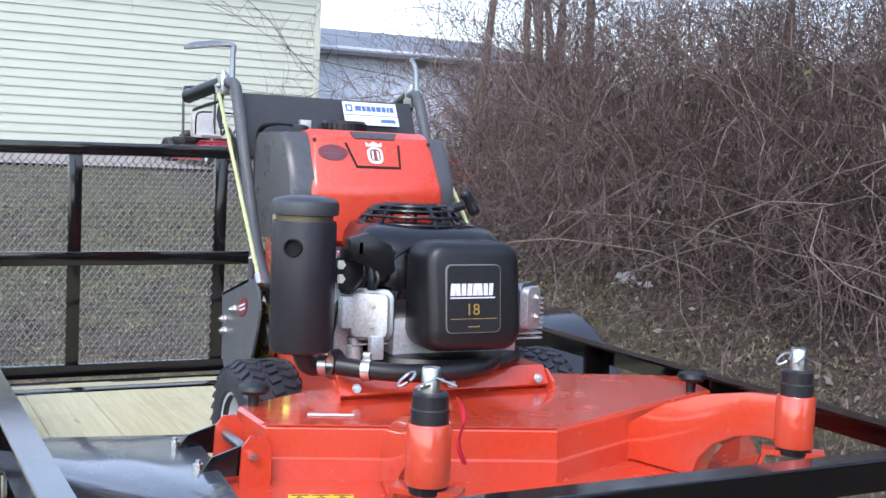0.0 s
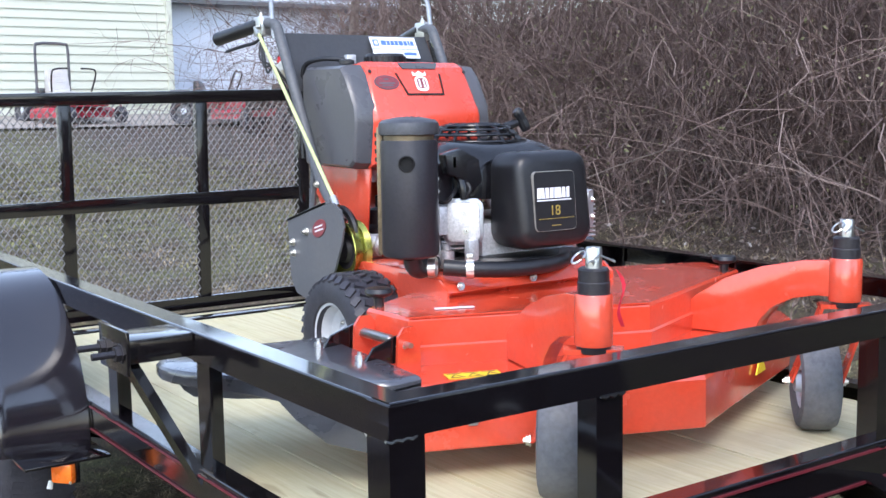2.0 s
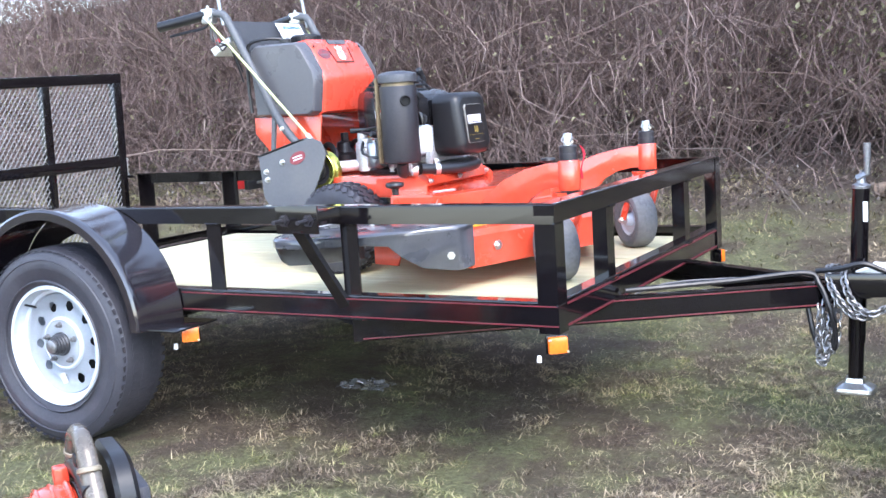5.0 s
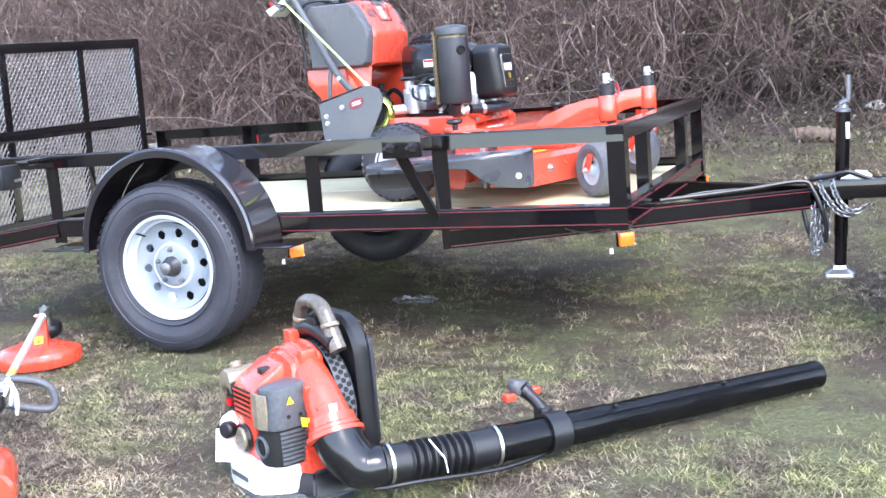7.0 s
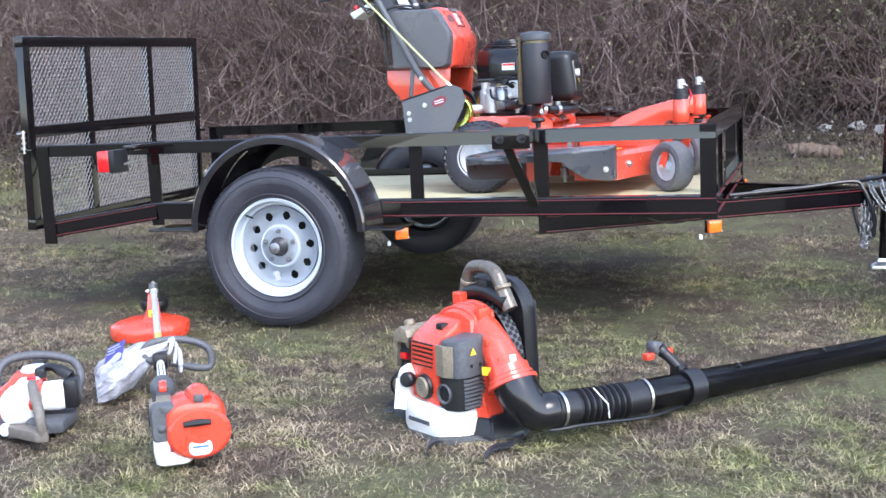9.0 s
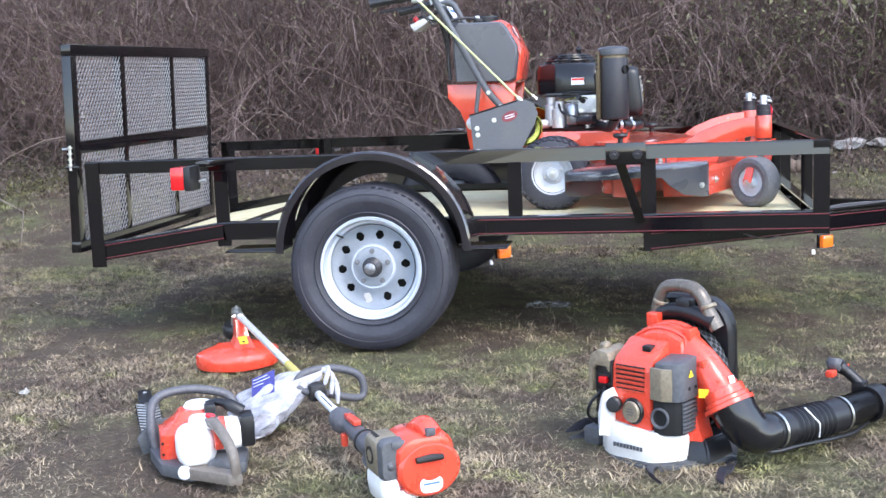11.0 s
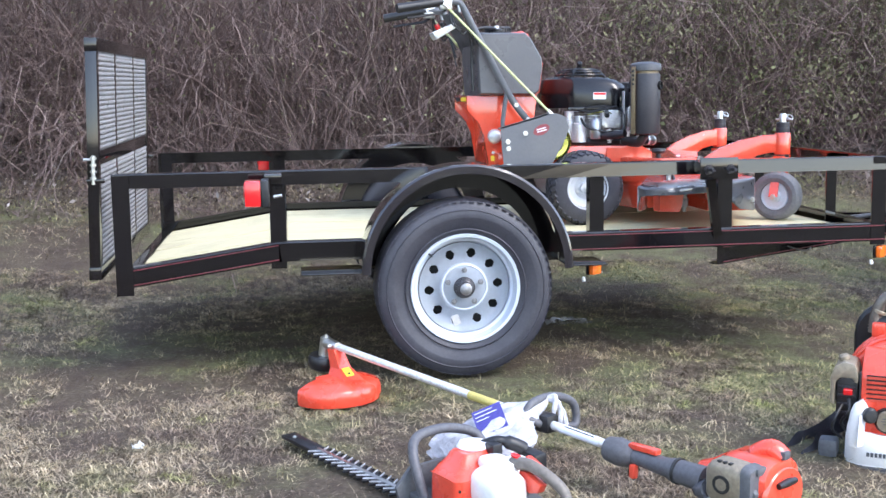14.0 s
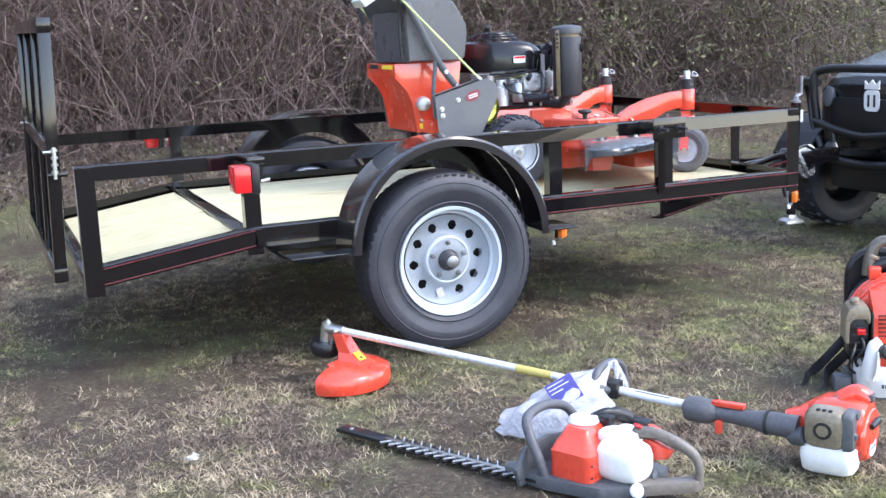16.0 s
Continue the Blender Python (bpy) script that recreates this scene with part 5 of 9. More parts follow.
    prism(bm, [(-0.035, -0.02), (0.035, -0.02), (0.0, 0.03)], -0.0055, -0.002, "y", 0, m)
    part("warning_sticker", bm, YELLOW, body, "yellow warning triangle", smooth=None)
    # bolts on the front skirt
    for t in (0.18, 0.62):
        p = Vector((1.345, 0.345, 0.60)).lerp(Vector((1.565, 0.915, 0.60)), t)
        part("skirt_bolt", bolt(bmesh.new(), p + Vector((0.003, -0.001, 0)), (0.93, -0.36, 0), 0.013, 0.009), STEEL, body)
    for p in ((1.36, 1.40, 0.62), (1.33, 1.46, 0.62)):
        part("skirt_bolt", bolt(bmesh.new(), Vector(p) + Vector((0.02, 0.01, 0)), (0.9, 0.4, 0), 0.010, 0.009), STEEL, body)


deck()


def caster(y, s):
    """A gooseneck arm, its swivel tube, grey collars, a pinned spindle and a forked caster wheel."""
    tx = 1.598
    arm = bmesh.new()
    top = [(1.185, 0.662), (1.215, 0.705), (1.26, 0.748), (1.33, 0.795), (1.42, 0.830), (1.51, 0.850), (1.60, 0.857)]
    bot = [(1.60, 0.772), (1.545, 0.772), (1.49, 0.760), (1.445, 0.735), (1.415, 0.700), (1.402, 0.662)]
    prism(arm, top + bot, y - 0.019, y + 0.019, "y", 0.004)
    for v in arm.verts:  # the arms splay outwards from the deck
        v.co.y += s * 0.28 * (tx - v.co.x)
    a = part("caster_arm", arm, ORANGE, mower, "orange gooseneck caster arm", smooth=0.5)
    part("swivel_tube", lathe(bmesh.new(), [(0.028, 0.764), (0.035, 0.764), (0.036, 0.768), (0.036, 0.857), (0.034, 0.861), (0.028, 0.861)], 28, Matrix.Translation((tx, y, 0)), True), ORANGE, a)
    part("collar", lathe(bmesh.new(), [(0.0, 0.861), (0.0305, 0.861), (0.0305, 0.882), (0.029, 0.884), (0.029, 0.905), (0.026, 0.909), (0, 0.909)], 24, Matrix.Translation((tx, y, 0))), HEAT, a)
    part("spindle", lathe(bmesh.new(), [(0.0, 0.908), (0.0155, 0.908), (0.0155, 0.944), (0.014, 0.947), (0.0, 0.947)], 20, Matrix.Translation((tx, y, 0))), STEEL, a)
    bm = bmesh.new()
    z = 0.921
    tube(bm, [(tx + 0.03, y - 0.035, z), (tx - 0.02, y + 0.03, z)], 0.004, 8)
    ring = [(tx + 0.012 + 0.012 * math.cos(k), y - 0.048 + 0.013 * math.sin(k), z + 0.012 + 0.010 * math.sin(k)) for k in np.arange(0, 6.5, 0.5)]
    tube(bm, ring, 0.0022, 6)
    tube(bm, [(tx + 0.025, y - 0.04, z), (tx + 0.016, y, z + 0.012), (tx + 0.02, y + 0.034, z - 0.002)], 0.0022, 6)
    part("hairpin", bm, STEEL, a)
    bm = lathe(bmesh.new(), [(0.0, 0.75), (0.030, 0.75), (0.032, 0.753), (0.032, 0.764), (0, 0.764)], 24, Matrix.Translation((tx, y, 0)))
    part("lower_collar", bm, HEAT, a)
    # fork and wheel, swivelled aside
    c = Vector((tx - 0.040, y - 0.045, FLOOR + 0.108))
    axle = Vector((0.68, 0.733, 0)).normalized()
    fork = bmesh.new()
    up = Vector((tx, y, 0.752))
    for q in (-1, 1):
        o = axle * (0.055 * q)
        beam(up + o * 0.9, c + o, [(-0.020, 0.003), (0.020, 0.003), (0.020, -0.003), (-0.020, -0.003)], up=axle, bm=fork)
    beam(up - axle * 0.056 + Vector((0, 0, 0.0)), up + axle * 0.056, [(-0.022, 0.006), (0.022, 0.006), (0.022, -0.004), (-0.022, -0.004)], bm=fork)
    f = part("caster_fork", fork, ORANGE, a, smooth=None)
    m = facing(c, axle)
    bm = lathe(bmesh.new(), [(0.062, -0.028), (0.066, -0.036), (0.085, -0.044), (0.101, -0.040), (0.108, -0.028), (0.110, 0.0), (0.108, 0.028), (0.101, 0.040), (0.085, 0.044), (0.066, 0.036), (0.062, 0.028)], 40, m, True)
    part("caster_tyre", bm, RUBBER_G, a, "smooth grey caster tyre")
    bm = lathe(bmesh.new(), [(0.063, -0.028), (0.060, -0.034), (0.052, -0.026), (0.028, -0.022), (0.022, -0.046), (0.0, -0.046), (0, 0.046), (0.022, 0.046), (0.028, 0.022), (0.052, 0.026), (0.060, 0.034), (0.063, 0.028)], 32, m)
    part("caster_rim", bm, RIM, a)
    for q in (-1, 1):
        part("axle_bolt", bolt(bmesh.new(), c + axle * 0.058 * q, axle * q, 0.010, 0.009), STEEL, a)
    if s > 0:
        bm = bmesh.new()
        rows = []
        for k in range(9):
            t = k / 8
            cx, cy, cz = tx + 0.032 + 0.008 * math.sin(5 * t), y + 0.030 + 0.020 * t + 0.006 * math.sin(7 * t), 0.905 - 0.11 * t
            w = 0.0035 * (1 + 0.4 * math.sin(9 * t)) * min(1, 0.4 + 3 * t)
            rows.append([(cx - 0.003, cy - w, cz), (cx + 0.004 * math.sin(9 * t), cy, cz), (cx - 0.003, cy + w, cz), (cx - 0.006, cy, cz)])
        loft(bm, rows)
        part("flag_tape", bm, RED_CLOTH, a, "red flagging tape tied to the spindle")


caster(0.573, 1)
caster(1.332, -1)


def chute():
    """A dark discharge chute hinged to the deck's side on two bolted brackets."""
    edge = [(0.90, 0.392, 0.555), (0.862, 0.310, 0.556), (0.815, 0.205, 0.562), (0.776, 0.120, 0.572), (0.768, 0.098, 0.590), (0.770, 0.070, 0.634), (0.785, 0.042, 0.641), (0.815, 0.022, 0.643), (0.862, 0.014, 0.643), (0.905, 0.018, 0.643), (0.955, 0.036, 0.643), (1.02, 0.066, 0.643), (1.10, 0.102, 0.643), (1.160, 0.138, 0.636), (1.195, 0.160, 0.600), (1.250, 0.198, 0.560), (1.335, 0.262, 0.545), (1.352, 0.290, 0.545), (1.352, 0.350, 0.548)]
    mid = Vector((1.06, 0.24))
    def inwards(p, d):
        v = mid - Vector(p[:2])
        v.normalize()
        return p[0] + v.x * d, p[1] + v.y * d
    # the top plate, its edge rolled over
    bm = bmesh.new()
    loft(bm, [[(*inwards(p, d), z + 0.020 * (p[1] - 0.05) / 0.34) for p in edge] for d, z in ((0.008, 0.652), (0.0, 0.656), (0.0, 0.668), (0.006, 0.674), (0.016, 0.676))])
    c = part("discharge_chute", bm, CHUTE, mower, "dark slate plastic discharge chute")
    # the apron under the edge: deep at both ends, open between
    bm = bmesh.new()
    rows = []
    for p in edge:
        qx, qy = inwards(p, 0.007)
        zt = 0.660 + 0.020 * (p[1] - 0.05) / 0.34
        rows.append([(p[0], p[1], zt), (p[0], p[1], p[2] + 0.003), (*inwards(p, 0.003), p[2]), (qx, qy, p[2] + 0.002), (qx, qy, zt)])
    loft(bm, rows)
    part("chute_apron", bm, CHUTE, c, smooth=0.6)
    part("chute_bolt", bolt(bmesh.new(), (1.318, 0.255, 0.594), (0.55, -0.83, 0), 0.013, 0.010), STEEL, c)
    for x in (1.00, 1.175):
        br = bmesh.new()
        prism(br, [(0.325, 0.686), (0.348, 0.718), (0.41, 0.738), (0.44, 0.715), (0.44, 0.680), (0.325, 0.680)], x, x + 0.006, "x")
        box(br, (x - 0.045, 0.295, 0.684), (x + 0.004, 0.40, 0.690), 0.002)
        b = part("hinge_bracket", br, BLACK, c, "dark bolted hinge bracket", smooth=None)
        part("hinge_bolt", bolt(bmesh.new(), (x - 0.02, 0.33, 0.690), (0, 0, 1), 0.010, 0.012), STEEL, b)
        part("hinge_bolt", bolt(bmesh.new(), (x + 0.006, 0.415, 0.715), (1, 0, 0), 0.010, 0.010), STEEL, b)
        br = bmesh.new()
        prism(br, [(0.395, 0.655), (0.40, 0.735), (0.415, 0.755), (0.44, 0.755), (0.455, 0.735), (0.455, 0.655)], x + 0.012, x + 0.019, "x")
        part("hinge_ear", br, ORANGE, c, "orange hinge ear", smooth=None)
    bm = bmesh.new()
    tube(bm, [(0.98, 0.418, 0.72), (1.215, 0.418, 0.72)], 0.006, 10)
    for k in range(16):
        tube(bm, [(1.03 + k * 0.007, 0.418, 0.72), (1.034 + k * 0.007, 0.418, 0.72)], 0.011, 10)
    part("hinge_spring", bm, STEEL, c)
    bm = bmesh.new()
    prism(bm, [(0.955, 0.655), (0.955, 0.54), (1.045, 0.535), (1.055, 0.56), (1.07, 0.655)], 0.372, 0.382, "y")
    part("deck_baffle", bm, ORANGE, c, smooth=None)
    part("blade_spindle", lathe(bmesh.new(), [(0, 0.525), (0.009, 0.525), (0.010, 0.545), (0.018, 0.548), (0.019, 0.585), (0.012, 0.590), (0.012, 0.628), (0, 0.628)], 14, Matrix.Translation((1.10, 0.47, 0))), CHAIN, c, "dull steel blade spindle")


chute()


def fuel_tank():
    # grey moulded tank
    side = [(0.225, 1.052), (0.216, 1.20), (0.218, 1.312), (0.240, 1.330), (0.442, 1.328), (0.467, 1.304), (0.518, 1.214), (0.522, 1.17), (0.506, 1.062), (0.482, 1.046)]
    bm = bmesh.new()
    rings = []
    for y, k in ((0.714, 0.93), (0.720, 0.965), (0.734, 0.99), (0.767, 1.0), (1.110, 1.0), (1.143, 0.99), (1.157, 0.965), (1.163, 0.93)):
        rings.append([((x - 0.37) * k + 0.37, y, (z - 1.19) * k + 1.19) for x, z in side])
    loft(bm, rings)
    t = part("fuel_tank", bm, TANK, mower, "grey moulded plastic fuel tank", smooth=0.45)
    # orange hood panel that folds over the front
    prof = [(0.395, 1.332), (0.440, 1.337), (0.468, 1.322), (0.526, 1.206), (0.533, 1.190), (0.532, 1.170), (0.517, 1.060), (0.500, 1.050)]
    back = [(0.490, 1.060), (0.494, 1.16), (0.490, 1.20), (0.444, 1.305), (0.42, 1.318), (0.395, 1.318)]
    bm = bmesh.new()
    rows = []
    for y, k in ((0.766, 0), (0.770, 0.5), (0.780, 1), (1.108, 1), (1.118, 0.5), (1.122, 0)):
        ring = []
        for i, (x, z) in enumerate(prof):
            d = 0.010 * (1 - k)
            ring.append((x - d, y + (0.012 if y < 1 else -0.012) * (1 if z > 1.25 else 0), z - d * 0.4))
        ring += [(x, y + (0.012 if y < 1 else -0.012) * (1 if z > 1.25 else 0), z) for x, z in back]
        rows.append(ring)
    loft(bm, rows)
    hood = part("hood_panel", bm, ORANGE_P, t, "orange plastic hood panel over the tank", smooth=0.5)
    # the panel's sloped face: a frame for its marks
    n = Vector((0.116, 0, 0.058)).normalized()
    down = Vector((0.058, 0, -0.116)).normalized()
    o = Vector((0.468, 0.944, 1.322)) + n * 0.0005
    def on_face(u, v, h=0.0):
        return o + Vector((0, u, 0)) + down * v + n * h
    def flat(poly, mat_, name, h0=0.0, h1=0.0015, owner=hood, label=""):
        bm = bmesh.new()
        a = [bm.verts.new(on_face(u, v, h0)) for u, v in poly]
        b = [bm.verts.new(on_face(u, v, h1)) for u, v in poly]
        bm.faces.new(a[::-1])
        bm.faces.new(b)
        for k in range(len(poly)):
            j = (k + 1) % len(poly)
            bm.faces.new((a[k], a[j], b[j], b[k]))
        bmesh.ops.recalc_face_normals(bm, faces=bm.faces)
        return part(name, bm, mat_, owner, label, smooth=None)
    # recessed latch lines in the hood: a wide cup
    w = 0.004
    flat([(-0.078, 0.020), (-0.073, 0.018), (-0.052, 0.082), (0.063, 0.082), (0.068, 0.020), (0.073, 0.022), (0.067, 0.088), (-0.056, 0.088)], DARK, "hood_groove")
    flat([(-0.060, -0.012), (0.070, -0.012), (0.060, 0.006), (-0.050, 0.006)], TANK, "grip_recess", 0.0, 0.003)
    # crest: a plain crown over a framed letter-like mark, as bare shapes
    cx = 0.001
    ring = [(cx + a, 0.052 + b) for a, b in rounded(0.042, 0.046, 0.015)]
    flat(ring, WHITE, "crest", 0.0, 0.0016)
    flat([(cx + a, 0.051 + b) for a, b in rounded(0.028, 0.032, 0.009)], DECAL_RED, "crest", 0.0014, 0.0022)
    for du, wd, v0, v1 in ((-0.007, 0.005, 0.040, 0.064), (0.007, 0.005, 0.040, 0.064)):
        flat([(cx + du - wd / 2, v0), (cx + du + wd / 2, v0), (cx + du + wd / 2, v1), (cx + du - wd / 2, v1)], WHITE, "crest", 0.0020, 0.0028)
    flat([(cx - 0.022, 0.027), (cx - 0.022, 0.014), (cx - 0.013, 0.021), (cx, 0.012), (cx + 0.013, 0.021), (cx + 0.022, 0.014), (cx + 0.022, 0.027)], WHITE, "crest", 0.0, 0.0016)
    # oval dealer decal
    oval = [(-0.113 + 0.040 * math.cos(k * math.tau / 28), 0.048 + 0.022 * math.sin(k * math.tau / 28)) for k in range(28)]
    flat(oval, SLATE, "oval_decal", 0.0, 0.0012)
    oval = [(-0.113 + 0.037 * math.cos(k * math.tau / 28), 0.048 + 0.0195 * math.sin(k * math.tau / 28)) for k in range(28)]
    flat(oval, DECAL_RED, "oval_decal", 0.001, 0.0018)
    for v, wd, mat_ in ((0.040, 0.016, SLATE), (0.052, 0.050, GREY), (0.059, 0.036, SLATE)):
        flat([(-0.113 - wd / 2, v - 0.003), (-0.113 + wd / 2, v - 0.003), (-0.113 + wd / 2, v + 0.001), (-0.113 - wd / 2, v + 0.001)], mat_, "decal_print", 0.0016, 0.0024)
    for u in (-0.158, 0.158):
        part("panel_screw", bolt(bmesh.new(), on_face(u, 0.014), n, 0.004, 0.002), INK, hood)
    # cap and breather on top
    bm = lathe(bmesh.new(), [(0, 0.0), (0.052, 0.0), (0.054, 0.006), (0.054, 0.024), (0.049, 0.031), (0, 0.033)], 36, Matrix.Translation((0.350, 0.915, 1.330)) @ Matrix.Scale(1.08, 4))
    for k in range(24):
        a = k * math.tau / 24
        box(bm, (-0.0025, -0.003, 0.004), (0.0025, 0.003, 0.026), 0, Matrix.Translation((0.350 + 0.0585 * math.cos(a), 0.915 + 0.0585 * math.sin(a), 1.330)) @ Matrix.Rotation(a, 4, "Z"))
    part("filler_cap", bm, BLK_P, t)
    bm = lathe(bmesh.new(), [(0, 0), (0.022, 0), (0.022, 0.010), (0.012, 0.014), (0, 0.014)], 16, Matrix.Translation((0.33, 0.80, 1.335)))
    part("fuel_fitting", bm, INK, t)
    part("fuel_tap", one_box((0.315, 0.800, 1.335), (0.335, 0.830, 1.362), 0.004), ALU, t)
    bm = bmesh.new()
    tube(bm, curve_pts([(0.32, 0.80, 1.348), (0.27, 0.76, 1.352), (0.215, 0.735, 1.340), (0.20, 0.728, 1.30), (0.195, 0.725, 1.18), (0.20, 0.725, 1.07)], 6), 0.007, 10)
    part("fuel_hose", bm, BLK_P, t)


fuel_tank()


def tower():
    """The orange sheet-metal tower below the tank, flared at the back."""
    bm = bmesh.new()
    prism(bm, [(0.178, 1.020), (0.232, 0.985), (0.262, 0.940), (0.276, 0.890), (0.276, 0.735), (0.281, 0.735), (0.283, 0.893), (0.268, 0.945), (0.238, 0.992), (0.184, 1.026), (0.184, 1.048), (0.178, 1.048)], 0.766, 1.149, "y")
    w = part("tower", bm, ORANGE, mower, "orange sheet-metal tower, open towards the engine", smooth=0.4)
    bm = bmesh.new()
    prism(bm, [(0.178, 0.985), (0.232, 0.925), (0.255, 0.87), (0.276, 0.735), (0.46, 0.735), (0.482, 0.90), (0.500, 1.03), (0.500, 1.048), (0.178, 1.048)], 0.765, 0.771, "y", 0.002)
    part("side_panel", bm, ORANGE, w, smooth=0.4)
    bm = bmesh.new()
    prism(bm, [(0.178, 0.985), (0.232, 0.925), (0.255, 0.87), (0.276, 0.735), (0.46, 0.735), (0.482, 0.90), (0.500, 1.03), (0.500, 1.048), (0.178, 1.048)], 1.144, 1.150, "y", 0.002)
    part("side_panel", bm, ORANGE, w, smooth=0.4)
    # drive pumps, shaft and hoses inside the tower
    for y in (0.86, 1.06):
        bm = lathe(bmesh.new(), [(0, 0.815), (0.052, 0.815), (0.055, 0.825), (0.055, 0.875), (0.040, 0.885), (0.034, 0.925), (0.016, 0.932), (0.016, 0.965), (0, 0.965)], 20, Matrix.Translation((0.40, y, 0)))
        part("drive_pump", bm, HEAT, w, "dark drive pump")
        bm = bmesh.new()
        tube(bm, curve_pts([(0.42, y, 0.90), (0.47, y - 0.02, 0.93), (0.53, y - 0.06, 0.90), (0.56, y - 0.11, 0.86)], 5), 0.011, 8)
        part("drive_hose", bm, BLK_P, w)
    bm = bmesh.new()
    tube(bm, [(0.50, 0.70, 0.845), (0.655, 0.80, 0.85)], 0.022, 12)
    tube(bm, [(0.545, 0.725, 0.846), (0.575, 0.745, 0.847)], 0.031, 12)
    part("drive_shaft", bm, ALU, w, "bare alloy shaft housing")
    part("rear_handle_slot", one_box((0.175, 0.985, 1.024), (0.181, 1.10, 1.042), 0.002), DARK, w)
    part("warning_sticker", one_box((0.1745, 0.790, 1.024), (0.1775, 0.925, 1.042)), YELLOW, w)
    for z in (0.79, 0.84):
        part("tower_bolt", bolt(bmesh.new(), (0.296, 0.764, z), (0, -1, 0), 0.006), STEEL, w)
    bm = lathe(bmesh.new(), [(0.0, 0.0), (0.030, 0.0), (0.034, 0.02), (0.028, 0.05), (0.018, 0.058), (0, 0.06)], 20, facing((0.305, 0.765, 0.865), (-0.2, -1, 0)))
    part("hydraulic_filter", bm, ALU, w)
    part("warning_sticker", one_box((0.285, 0.7615, 0.752), (0.315, 0.7645, 0.776)), YELLOW, w)
    # side plate over the drive belt
    for y, s in ((0.612, 1), (1.292, -1)):
        bm = bmesh.new()
        poly = [(0.303, 0.908), (0.505, 0.964), (0.560, 0.966), (0.598, 0.950), (0.614, 0.905), (0.600, 0.860), (0.545, 0.758), (0.515, 0.705), (0.420, 0.690), (0.345, 0.705), (0.315, 0.748)]
        prism(bm, poly, y, y + 0.006, "y")
        prism(bm, [(0.300, 0.900), (0.523, 0.961), (0.521, 0.967), (0.298, 0.906)], y, y + 0.035 * s, "y")
        sp = part("belt_cover", bm, GREY, mower, "grey steel belt cover plate", smooth=None)
        if s > 0:
            for x, z in ((0.335, 0.845), (0.338, 0.815), (0.415, 0.880)):
                part("cover_bolt", bolt(bmesh.new(), (x, y, z), (0, -1, 0), 0.009, 0.010), STEEL, sp)
            bm = bmesh.new()
            prism(bm, [(0.487 + 0.036 * math.cos(k), 0.895 + 0.023 * math.sin(k) + 0.010 * math.cos(k)) for k in np.arange(0, math.tau, 0.25)], y - 0.0025, y - 0.0005, "y")
            dec = part("oval_decal", bm, DECAL_RED, sp, "dark red oval dealer decal", smooth=None)
            bm = bmesh.new()
            for dz in (-0.007, 0.003):
                box(bm, (-0.022, -0.0006, dz), (0.022, 0.0004, dz + 0.004), 0, Matrix.Translation((0.487, y - 0.003, 0.895)) @ Matrix.Rotation(-0.25, 4, "Y"))
            part("decal_print", bm, LABEL, dec, smooth=None)
        m = facing((0.549, 0.655 if s > 0 else 1.255, 0.838), (0, -s, 0))
        bm = lathe(bmesh.new(), [(0.050, 0.004), (0.070, 0.006), (0.078, 0.018), (0.080, 0.016), (0.074, 0.002), (0.064, -0.004), (0.064, -0.014), (0.074, -0.020), (0.080, -0.034), (0.077, -0.035), (0.06, -0.026), (0, -0.026)], 40, m)
        pul = part("pulley", bm, ZINC, mower, "yellow zinc-plated pulley", smooth=0.5)
        part("pulley_hub", lathe(bmesh.new(), [(0.0, 0.012), (0.03, 0.012), (0.034, 0.0), (0.052, 0.004)], 32, m), HEAT, pul)
        bm = bmesh.new()
        tube(bm, [(0.549, 0.70 if s > 0 else 1.21, 0.838), (0.549, 0.648 if s > 0 else 1.262, 0.838)], 0.014, 10)
        part("pulley_hub", bm, STEEL, mower)
        bm = bmesh.new()
        ring = [(0.50 + 0.085 * math.cos(k), 0.668 if s > 0 else 1.242, 0.86 + 0.085 * math.sin(k)) for k in np.arange(0, math.pi * 1.2, 0.2)]
        tube(bm, ring, 0.011, 8)
        part("drive_belt", bm, BLK_P, mower)


tower()


